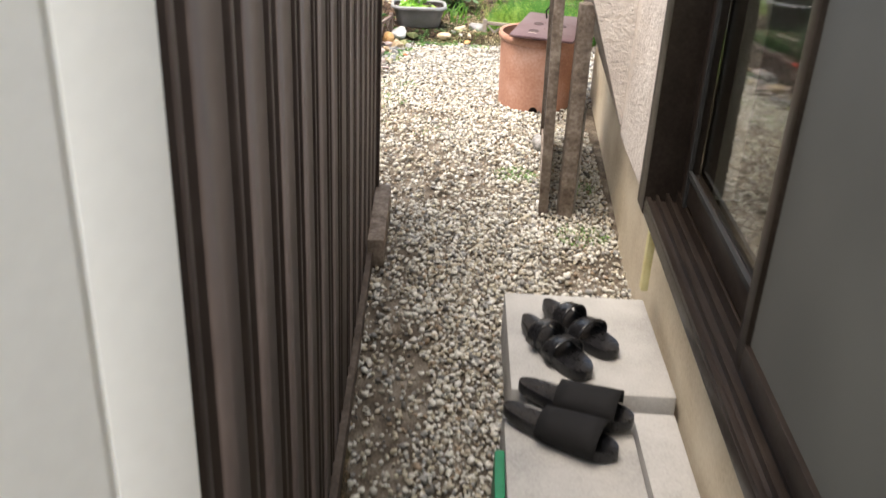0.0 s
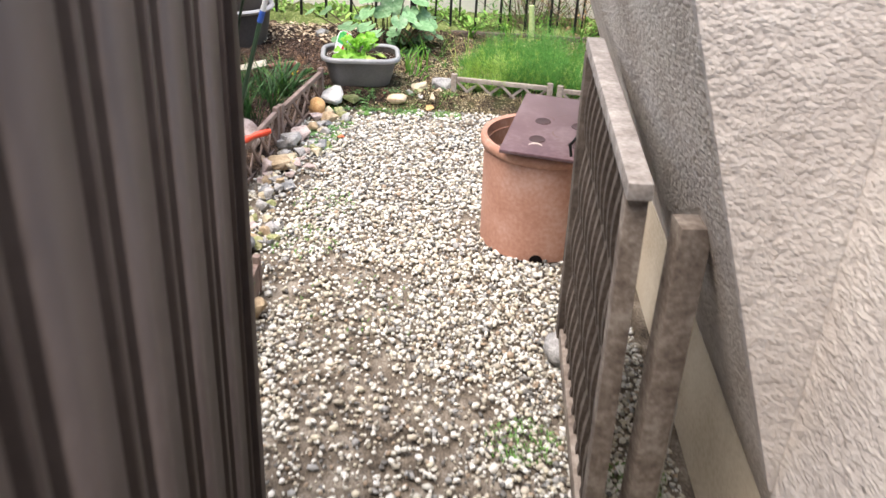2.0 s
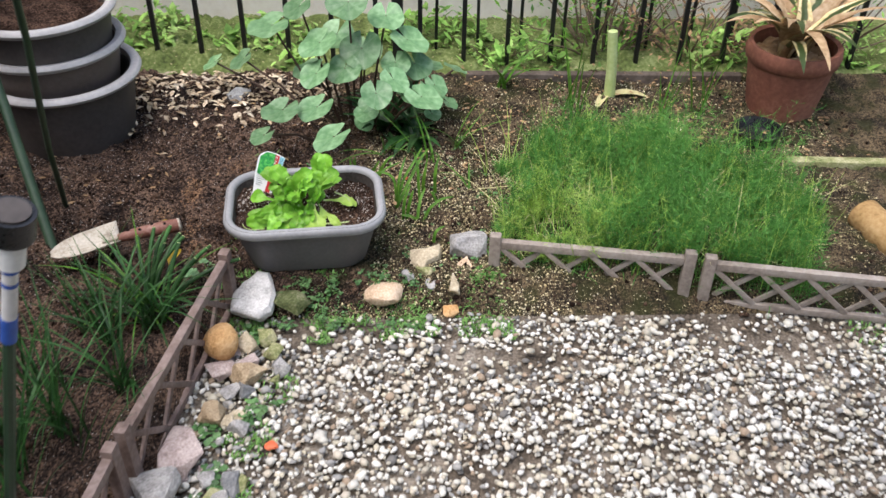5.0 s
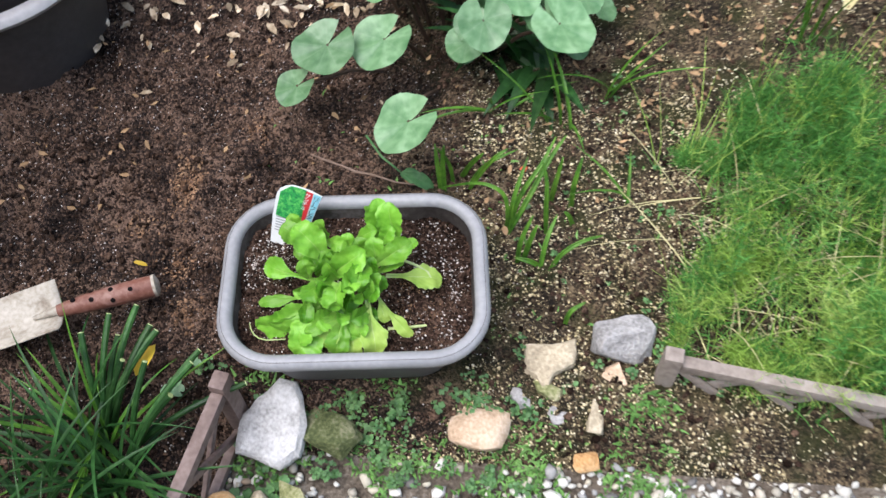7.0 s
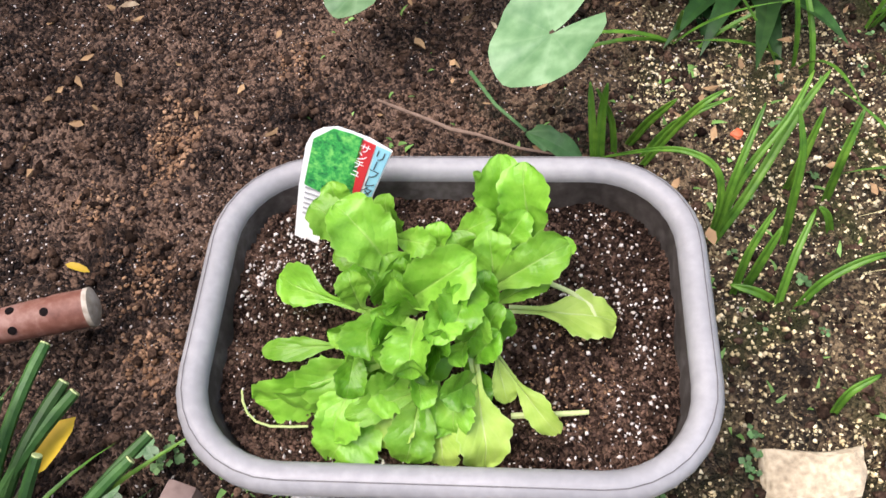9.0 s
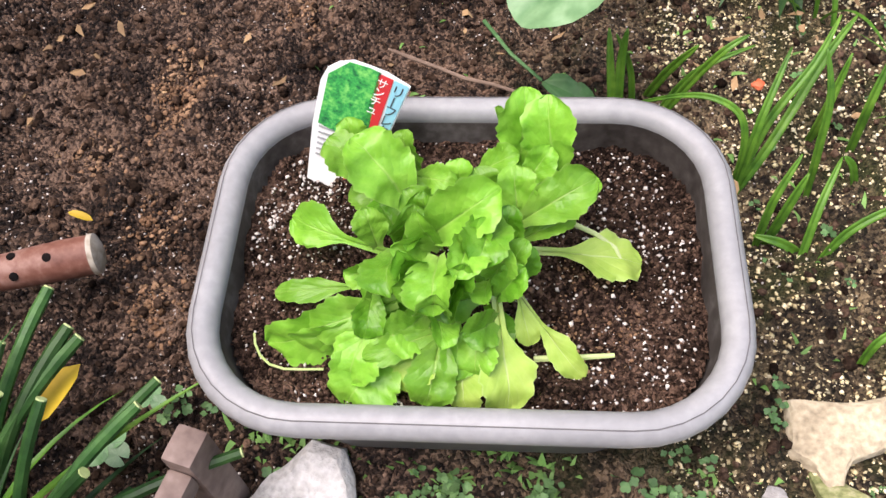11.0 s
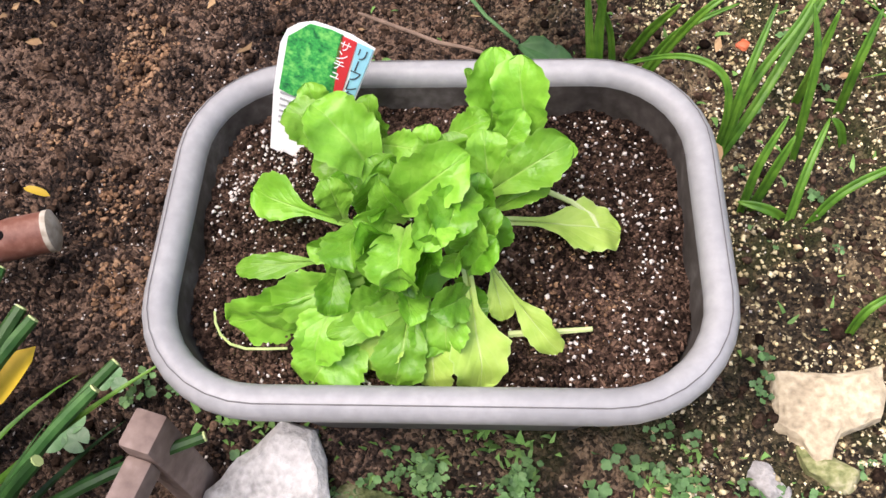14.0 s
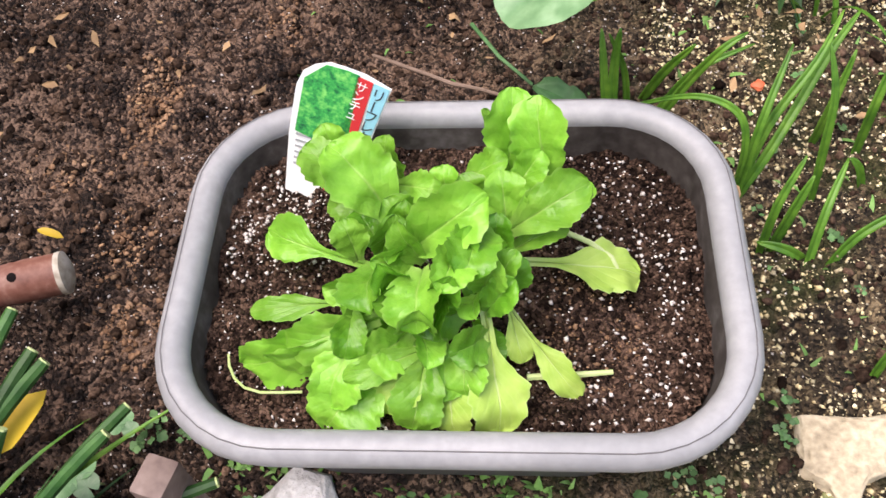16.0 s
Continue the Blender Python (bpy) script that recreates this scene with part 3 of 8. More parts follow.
def leaf_bm(length, width, shape="lettuce", fold=0.15, curl=0.4, ruffle=0.0, seed=0, nu=10, nv=6, bm=None, m=None, stalk=0.0):
    """A leaf blade along +y from the origin, its upper side to +z."""
    bm = bm or bmesh.new()
    rng = random.Random(seed)
    ph, ph2 = rng.uniform(0, 6), rng.uniform(0, 6)
    grid = []
    for i in range(nu + 1):
        u = i / nu
        if shape == "lettuce":
            w = width * (0.15 + 0.85 * smooth01((u - 0.06) / 0.5))
            if u > 0.68:
                w *= math.sqrt(max(0.03, 1 - ((u - 0.68) / 0.325) ** 2.2))
        elif shape == "strap":
            w = width * (1 - u ** 2.5) * (0.75 + 0.5 * min(1, u * 4) * 0.5)
        else:
            w = width * math.sqrt(max(0.0, 1 - (2 * u - 1) ** 2))
        ang = curl * u
        yy = length * (math.sin(ang) / curl if abs(curl) > 1e-3 else u)
        zz = length * ((math.cos(ang) - 1) / curl if abs(curl) > 1e-3 else 0)
        row = []
        for j in range(nv + 1):
            s = 2 * j / nv - 1
            edge = abs(s) ** 2
            wave = ruffle * width * edge * (math.sin(u * 15 + ph + (2 if s > 0 else 0)) + 0.6 * math.sin(u * 29 + ph2 + s))
            wob = 1 + (0.05 * math.sin(u * 21 + ph2 + s * 2) + 0.03 * math.sin(u * 47 + ph)) * (edge if shape == "lettuce" else 0)
            if shape == "lettuce":
                wave += width * (0.05 * noise.noise(Vector((s * 2.2 + ph * 5, u * 4.5, ph2))) - 0.05 * math.exp(-(s / 0.16) ** 2) * (1 - u))
            p = Vector((0.5 * w * s * wob, yy, zz + fold * 0.5 * w * abs(s) + wave))
            row.append(bm.verts.new(m @ p if m else p))
        grid.append(row)
    for i in range(nu):
        for j in range(nv):
            bm.faces.new((grid[i][j], grid[i][j + 1], grid[i + 1][j + 1], grid[i + 1][j]))
    return bm


def round_leaf_bm(radius, seed=0, notch=0.55, cup=0.12, rings=5, segs=26, wavy=0.05, scallop=0.0):
    """A round leaf with a notch at -y, its stalk at the origin, facing +z."""
    bm = bmesh.new()
    rng = random.Random(seed)
    ph = rng.uniform(0, 6)
    c = bm.verts.new((0, 0, 0))
    prev = None
    for i in range(1, rings + 1):
        f = i / rings
        row = []
        for k in range(segs + 1):
            a = radians(-90) + notch * 0.5 * (0.35 + 0.65 * f) + (2 * math.pi - notch * (0.35 + 0.65 * f)) * k / segs
            r = radius * f * (1 + 0.05 * math.sin(3 * a + ph) + scallop * abs(math.sin(9 * a)) * f)
            z = cup * radius * f * f + wavy * radius * f * f * math.sin(5 * a + ph) - 0.02 * radius * math.cos(7 * a) * f
            row.append(bm.verts.new((r * math.cos(a), r * math.sin(a) + 0.12 * radius * f, z)))
        if prev is None:
            for k in range(segs):
                bm.faces.new((c, row[k], row[k + 1]))
        else:
            for k in range(segs):
                bm.faces.new((prev[k], row[k], row[k + 1], prev[k + 1]))
        prev = row
    return bm


def thicken(ob, t):
    md = ob.modifiers.new("thickness", "SOLIDIFY")
    md.thickness = t
    md.offset = 0
    return ob


def mesh_ob(name, verts, faces, material, smooth=True):
    me = bpy.data.meshes.new(name)
    me.from_pydata(verts, [], faces)
    me.materials.append(material)
    if smooth:
        me.shade_smooth()
    return new(name, me)


def smooth01(t):
    t = min(1.0, max(0.0, t))
    return t * t * (3 - 2 * t)


def bed_side(x, y):
    """How far a place lies to the left of the low left fence (metres, negative on the gravel)."""
    if y > 5.12:
        fx = -0.47 + (y - 5.12) * 0.157
    else:
        fx = -0.47 + (5.12 - y) * 0.16
    return fx - x


def ground_height(x, y):
    back = smooth01((y - 6.06) / 0.10) * 0.062
    left = smooth01((bed_side(x, y) + 0.02) / 0.08) * 0.07 * smooth01((y - 5.0) / 0.16)
    beyond = smooth01((y - 6.9) / 0.4) * 0.03
    return max(back, left) + beyond


def on_gravel(x, y):
    return y < 6.07 and bed_side(x, y) < 0.0 and x < 2.2


# ---------------------------------------------------------------- ground
def soil_relief(x, y):
    p = Vector((x, y, 0))
    dug = smooth01((-0.24 - x) / 0.12) * smooth01((y - 6.02) / 0.1)
    lump = dug * (0.030 * abs(noise.noise(p * 13)) + 0.018 * abs(noise.noise(p * 31 + Vector((3, 1, 0)))) - 0.012)
    return lump + 0.014 * noise.noise(p * 7) + 0.013 * noise.noise(p * 22) + 0.014 * abs(noise.noise(p * 48)) + 0.008 * noise.noise(p * 100)


def build_ground():
    xs = np.concatenate([np.linspace(-60, -2.2, 14)[:-1], np.arange(-2.2, -1.1, 0.06), np.arange(-1.1, -0.75, 0.0125), np.arange(-0.75, 0.6, 0.006), np.arange(0.6, 1.5, 0.0125), np.linspace(1.5, 3, 16)[:-1], np.linspace(3, 60, 14)])
    ys = np.concatenate([np.linspace(-60, -1, 14)[:-1], np.arange(-1, 5.0, 0.08), np.arange(5.0, 6.0, 0.0125), np.arange(6.0, 6.75, 0.006), np.arange(6.75, 7.4, 0.0125), np.linspace(7.4, 9, 20)[:-1], np.linspace(9, 60, 14)])
    nx, ny = len(xs), len(ys)
    verts = []
    for y in ys:
        for x in xs:
            z = ground_height(x, y)
            if 5.0 < y < 7.6 and -2 < x < 1.6 and not on_gravel(x, y):
                p = Vector((x, y, 0))
                k = min(1.0, z / 0.04)
                z += k * soil_relief(x, y)
            verts.append((x, y, z - (0.012 if on_gravel(x, y) else 0.0)))
    i = np.arange((nx - 1) * (ny - 1))
    a = (i // (nx - 1)) * nx + i % (nx - 1)
    faces = np.stack([a, a + 1, a + nx + 1, a + nx], 1).tolist()
    ob = mesh_ob("ground", verts, faces, M["dirt"])
    for key in ("bed_soil", "moss_ground"):
        ob.data.materials.append(M[key])
    idx = []
    for q in i:
        x, y = 0.5 * (xs[q % (nx - 1)] + xs[q % (nx - 1) + 1]), 0.5 * (ys[q // (nx - 1)] + ys[q // (nx - 1) + 1])
        if y > 7.12 or y < -3 or abs(x) > 6:
            idx.append(2)
        elif y < 6.07 and on_gravel(x, y):
            idx.append(0)
        else:
            idx.append(1)
    ob.data.polygons.foreach_set("material_index", idx)
    return tagged(ob, "dark garden soil, gravel bed and mossy edges", "ground", kind="structure")


build_ground()


def scatter(name, places, sizes, material, sub=1, flat=0.6, seed=1, label="", category=""):
    """Many small rough lumps in one mesh: places are (x, y, z), sizes their widths."""
    rng = np.random.default_rng(seed)
    bm = bmesh.new()
    if sub:
        bmesh.ops.create_icosphere(bm, subdivisions=sub, radius=0.5)
    else:
        o = [bm.verts.new(p) for p in ((0.5, 0, 0), (0, 0.5, 0), (-0.5, 0, 0), (0, -0.5, 0), (0, 0, 0.5), (0, 0, -0.5))]
        for k in range(4):
            bm.faces.new((o[k], o[(k + 1) % 4], o[4]))
            bm.faces.new((o[(k + 1) % 4], o[k], o[5]))
        bm.verts.index_update()
    base = np.array([v.co[:] for v in bm.verts])
    tri = np.array([[v.index for v in f.verts] for f in bm.faces])
    bm.free()
    kinds = []
    for k in range(24):
        s = base * (1 + 0.28 * rng.standard_normal((len(base), 1)).clip(-1, 1) * 0.6)
        for _ in range(3):
            nrm = rng.standard_normal(3)
            nrm /= np.linalg.norm(nrm)
            over = (s @ nrm - rng.uniform(0.25, 0.4)).clip(0)
            s = s - over[:, None] * nrm
        kinds.append(s)
    kinds = np.array(kinds)
    n = len(places)
    pick = rng.integers(0, 24, n)
    ang = rng.uniform(0, 2 * np.pi, n)
    tilt = rng.normal(0, 0.35, n)
    s = kinds[pick] * np.stack([rng.uniform(0.75, 1.3, n), rng.uniform(0.6, 1.0, n), rng.uniform(flat * 0.7, flat * 1.2, n)], 1)[:, None, :]
    s = s * np.asarray(sizes)[:, None, None]
    ct, st = np.cos(tilt)[:, None], np.sin(tilt)[:, None]
    y, z = s[..., 1] * ct - s[..., 2] * st, s[..., 1] * st + s[..., 2] * ct
    ca, sa = np.cos(ang)[:, None], np.sin(ang)[:, None]
    v = np.stack([s[..., 0] * ca - y * sa, s[..., 0] * sa + y * ca, z], -1) + np.asarray(places)[:, None, :]
    f = (tri[None] + (np.arange(n) * len(base))[:, None, None]).reshape(-1, 3)
    ob = mesh_ob(name, v.reshape(-1, 3).tolist(), f.tolist(), material)
    return tagged(ob, label, category, kind="stuff") if label else ob


def build_gravel():
    rng = np.random.default_rng(5)
    fine, coarse = ([], []), ([], [])
    for y0, y1, x0, x1, step in ((1.0, 3.4, -0.06, 0.84, 0.0114), (3.4, 4.7, -0.62, 1.2, 0.0112), (4.7, 6.10, -0.62, 1.45, 0.0110)):
        for y in np.arange(y0, y1, step):
            for x in np.arange(x0, x1, step):
                px, py = x + rng.normal(0, step * 0.45), y + rng.normal(0, step * 0.45)
                if not on_gravel(px, py - 0.01) or (px > 0.80 and py < 4.9):
                    continue
                bare = noise.noise(Vector((px * 2.3, py * 2.3, 1.7))) + 0.6 * noise.noise(Vector((px * 7, py * 7, 4)))
                bare -= 0.75 * math.exp(-((px - 0.02) / 0.16) ** 2 - ((py - 4.15) / 0.55) ** 2)
                edge = 0.35 * smooth01((py - 5.85) / 0.2) + 0.45 * smooth01(1 - (bed_side(px, py) + 0.14) / -0.16)
                if bare - edge < -0.55 + 0.25 * rng.random() and rng.random() < 0.6:
                    continue
                out = fine if py > 5.0 else coarse
                out[0].append((px, py, rng.uniform(-0.009, 0.007)))
                out[1].append(step * rng.choice([0.7, 0.95, 1.2, 1.45, 1.8, 2.3], p=[0.18, 0.24, 0.25, 0.19, 0.10, 0.04]) * rng.uniform(0.9, 1.15))
    label = "loose cream, white and grey pea gravel on bare dirt"
    scatter("gravel", *fine, M["pebble"], 1, 0.62, 3, label, "gravel")
    scatter("gravel", *coarse, M["pebble"], 1, 0.75, 4, label, "gravel")


build_gravel()


# ---------------------------------------------------------------- house wall
WALL_X = 0.757
HOUSE_TOP = 2.75


def prism_x(outline, x0, x1):
    """A slab between two x planes with an outline of (y, z)."""
    bm = bmesh.new()
    a = [bm.verts.new((x0, y, z)) for y, z in outline]
    b = [bm.verts.new((x1, y, z)) for y, z in outline]
    n = len(outline)
    bm.faces.new(a)
    bm.faces.new(b[::-1])
    for k in range(n):
        bm.faces.new((a[k], b[k], b[(k + 1) % n], a[(k + 1) % n]))
    bmesh.ops.recalc_face_normals(bm, faces=bm.faces)
    return bm


LIP = 0.405
near = prism_x([(2.48, LIP), (3.256, LIP), (3.256, HOUSE_TOP), (2.48, HOUSE_TOP)], WALL_X, WALL_X + 0.18)
tagged(part("wall_east", near, M["stucco"], smooth=False), "light rough-cast stucco house wall beside the gravel path", "wall", kind="structure")


def build_bay():
    """The far part of the house wall: it leans out over the path, so that its face slants in towards the foot."""
    near_face = [(0.812, 0.29), (0.466, 1.31), (0.466, HOUSE_TOP), (1.10, HOUSE_TOP), (1.10, 0.29)]
    far_face = [(0.876, 0.29), (0.447, 1.31), (0.447, HOUSE_TOP), (1.10, HOUSE_TOP), (1.10, 0.29)]
    bm = loft([[(x, 3.28, z) for x, z in near_face], [(x, 5.14, z) for x, z in far_face]], cap_first=True, cap_last=True)
    bmesh.ops.recalc_face_normals(bm, faces=bm.faces)
    tagged(part("wall_bay", bm, M["stucco_old"], smooth=False), "stuccoed bay of the house with a slanting underside", "bay", kind="structure")
    foot = loft([[(0.815, 3.26, z) for z in (-0.1,)] + [(0.815, 3.26, 0.288), (0.98, 3.26, 0.288), (0.98, 3.26, -0.1)],
                 [(0.872, 5.12, -0.1), (0.872, 5.12, 0.288), (1.03, 5.12, 0.288), (1.03, 5.12, -0.1)]], cap_first=True, cap_last=True)
    bmesh.ops.recalc_face_normals(foot, faces=foot.faces)
    tagged(part("foundation_bay", foot, M["concrete"], smooth=False), "smooth beige concrete foundation under the bay", "foundation", kind="structure")


build_bay()
over = prism_x([(-2.5, 1.755), (2.477, 1.755), (2.477, HOUSE_TOP), (-2.5, HOUSE_TOP)], WALL_X, WALL_X + 0.18)
tagged(part("wall_east_over_window", over, M["stucco"], smooth=False), "light rough-cast stucco above the sliding window", "wall", kind="structure")
def build_bay_end():
    """The upright end of the bay, in the same light rough-cast as the wall."""
    outline = [(WALL_X + 0.06, 0.44), (0.752, 0.44), (0.459, 1.31), (0.459, HOUSE_TOP), (WALL_X + 0.06, HOUSE_TOP)]
    rings = [[(x, y, z) for x, z in outline] for y in (3.258, 3.279)]
    bm = loft(rings, cap_first=True, cap_last=True)
    bmesh.ops.recalc_face_normals(bm, faces=bm.faces)
    tagged(part("wall_bay_end", bm, M["stucco"], smooth=False), "light rough-cast stucco end of the bay", "wall", kind="structure")


build_bay_end()
base = prism_x([(-2.5, -0.1), (3.257, -0.1), (3.257, LIP - 0.002), (2.478, LIP - 0.002), (2.478, 0.494), (-2.5, 0.494)], 0.80, 0.95)
tagged(part("foundation", base, M["concrete"], smooth=False), "smooth beige concrete foundation under the stucco", "foundation", kind="structure")
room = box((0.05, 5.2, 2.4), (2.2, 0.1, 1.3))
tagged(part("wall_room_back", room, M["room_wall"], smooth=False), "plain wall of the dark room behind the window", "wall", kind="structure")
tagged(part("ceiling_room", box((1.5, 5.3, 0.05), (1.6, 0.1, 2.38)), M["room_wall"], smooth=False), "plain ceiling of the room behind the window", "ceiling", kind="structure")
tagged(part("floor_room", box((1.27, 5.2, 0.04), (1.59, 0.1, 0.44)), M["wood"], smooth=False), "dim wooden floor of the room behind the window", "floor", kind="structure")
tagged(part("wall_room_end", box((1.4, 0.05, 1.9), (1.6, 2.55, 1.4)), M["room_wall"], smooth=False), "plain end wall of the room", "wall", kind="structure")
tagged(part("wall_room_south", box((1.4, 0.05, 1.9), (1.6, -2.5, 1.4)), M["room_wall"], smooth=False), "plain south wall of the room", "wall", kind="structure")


# Unseen overhang, added to darken the near end of the passage.
tagged(part("ceiling_eave", box((0.75, 4.9, 0.06), (0.70, -0.05, 2.42)), M["wood_dark"], smooth=False), "unseen plain dark eave added to shade the window side", "eave", kind="structure")
# Unseen wall added to close the passage and cut light from behind.
tagged(part("wall_south", box((2.4, 0.12, 1.9), (-0.44, -2.57, 0.95)), M["stucco_old"], smooth=False), "unseen plain wall added to close and dim the passage", "wall", kind="structure")


def build_window():
    w = thing("window_1", "dark bronze aluminium sliding window with glass and a grey insect screen", "window", pose(WALL_X, 0, LIP), kind="structure")
    # outer frame: jamb, sill tracks, head
    part("jamb", box((0.13, 0.085, 1.23), (0.0, 2.43, 0.705), bevel=0.004), M["bronze"], w)
    part("jamb_inner", box((0.07, 0.035, 1.20), (0.055, 2.37, 0.69), bevel=0.003), M["bronze"], w)
    part("head", box((0.13, 4.9, 0.05), (0.0, -0.02, 1.295), bevel=0.004), M["bronze"], w)
    part("window_sill", box((0.135, 4.95, 0.035), (0.005, 0.0, 0.108), bevel=0.004), M["bronze"], w)
    for k, (x, h) in enumerate(((-0.055, 0.140), (-0.034, 0.146), (-0.010, 0.152), (0.016, 0.158), (0.045, 0.165))):
        part("track", box((0.006 if k else 0.012, 4.9, 0.03), (x, -0.05, h - 0.02), bevel=0.001), M["bronze"], w)
    # Added dark strip: hides the pale foundation top so the inside reads dark.
    part("inner_sill", box((0.13, 4.9, 0.02), (0.137, 0.0, 0.104), bevel=0.003), M["wood_dark"], w, "added dark strip over the foundation top")
    # sliding glass sash
    sash = part("glass_sash", box((0.03, 0.05, 1.2), (0.03, 2.33, 0.68), bevel=0.003), M["bronze"], w)
    part("sash_bottom", box((0.03, 0.90, 0.07), (0.03, 1.86, 0.195), bevel=0.003), M["bronze"], sash)
    part("gasket", box((0.008, 0.90, 0.012), (0.012, 1.85, 0.236)), M["rubber"], sash)
    part("gasket", box((0.008, 0.012, 1.1), (0.012, 2.30, 0.70)), M["rubber"], sash)
    pane = part("pane", box((0.005, 4.4, 1.05), (0.031, 0.08, 0.755)), M["glass"], w, "clear window glass", smooth=False)
    pane.visible_shadow = False
    # insect screen
    scr = part("screen_frame", box((0.022, 0.036, 1.12), (-0.018, 1.617, 0.72), bevel=0.003), M["bronze"], w)
    part("screen_bottom", box((0.022, 3.0, 0.05), (-0.018, 0.10, 0.185), bevel=0.003), M["bronze"], scr)
    part("screen_net", box((0.003, 3.0, 1.08), (-0.018, 0.10, 0.74)), M["net"], scr, "grey insect screen", smooth=False)
    return w


build_window()
foam = box((0.02, 0.03, 0.34), (WALL_X - 0.008, 2.495, 0.40), bevel=0.006)
tagged(part("yellow_seal", foam, M["yellow"]), "pale yellow foam strip beside the window jamb", "seal strip")


# ---------------------------------------------------------------- metal shed
def build_shed():
    # the wall runs from a far corner back past the start, turned a few degrees
    s = thing("shed", "brown ribbed steel shed beside the narrow gravel path", "shed", pose(-0.089, 3.452, 0.0, 0, 0, 3.4))
    outline = []
    y = 0.0
    prof = [(0.0, 0.008), (0.016, 0.008), (0.022, -0.022), (0.037, -0.022), (0.043, 0.008), (0.064, 0.008), (0.070, -0.022), (0.085, -0.022), (0.091, 0.008), (0.19, 0.008)]
    while y > -2.6:
        for d, h in prof:
            outline.append((h, y - d))
        y -= 0.19
    bm = bmesh.new()
    lo = [bm.verts.new((h, yy, 0.05)) for h, yy in outline]
    hi = [bm.verts.new((h, yy, 1.60)) for h, yy in outline]
    for k in range(len(lo) - 1):
        bm.faces.new((lo[k], hi[k], hi[k + 1], lo[k + 1]))
    bmesh.ops.recalc_face_normals(bm, faces=bm.faces)
    p = part("wall_panel", bm, M["siding"], s, "brown ribbed steel sheet")
    md = p.modifiers.new("sheet", "SOLIDIFY")
    md.thickness = 0.004
    part("end_panel", box((1.3, 0.02, 1.55), (-0.66, -0.012, 0.825)), M["siding"], s)
    part("corner_trim", box((0.045, 0.045, 1.55), (-0.004, -0.014, 0.825), bevel=0.004), M["siding"], s)
    part("base_rail", box((0.075, 0.48, 0.10), (0.025, -0.245, 0.045), bevel=0.006), M["wood"], s, "weathered base rail")
    part("base_sill", box((0.05, 1.95, 0.055), (0.0, -1.46, 0.025), bevel=0.005), M["wood_dark"], s)
    part("roof", box((1.36, 2.70, 0.04), (-0.66, -1.33, 1.63), bevel=0.005), M["siding"], s)
    part("inner_wall", box((0.03, 2.6, 1.5), (-0.06, -1.32, 0.815)), M["siding"], s)
    bolt = part("bolt", lathe([(0.0, 0.006), (0.006, 0.006), (0.008, 0.0)], 10), M["wood_dark"], s)
    bolt.matrix_basis = pose(0.02, -1.13, 1.02, 0, 90, 0)
    again(bolt, pose(0.02, -1.13, 1.09, 0, 90, 0))
    return s


build_shed()


def build_white_panel():
    d = thing("white_door", "white painted door with a vertical groove, open beside the shed", "door", pose(0.105, 0.79, 0.0, 0, 0, -50))
    part("door_board", box((0.03, 0.050, 1.85), (0.004, -0.025, 0.97), bevel=0.002), M["white_paint"], d)
    part("door_leaf", box((0.03, 0.65, 1.85), (0.004, -0.379, 0.97), bevel=0.002), M["white_paint"], d)
    part("groove", box((0.02, 0.006, 1.84), (0.004, -0.052, 0.97)), M["white_paint"], d)
    return d


build_white_panel()


# ---------------------------------------------------------------- step and sandals
def slab(x, y, z, sx, sy, sz, turn, label):
    bm = box((sx, sy, sz), (0, 0, sz / 2), bevel=0.006)
    ob = part("step_block", bm, M["slab"])
    ob.matrix_basis = pose(x, y, z, 0, 0, turn)
    return tagged(ob, label, "step", "step blocks")


slab(0.585, 2.345, 0.0, 0.39, 0.47, 0.15, 1.5, "pale concrete step block under the window")
slab(0.53, 1.80, 0.0, 0.29, 0.58, 0.125, 1, "worn concrete step block beside the taller one")
slab(0.735, 1.84, 0.0, 0.10, 0.50, 0.12, 1, "narrow pale concrete block beside the step")
green = box((0.022, 0.40, 0.115), (0.372, 1.72, 0.06), bevel=0.004)
tagged(part("plastic_edging", green, M["green_tape"]), "green plastic strip against the step block", "edging")


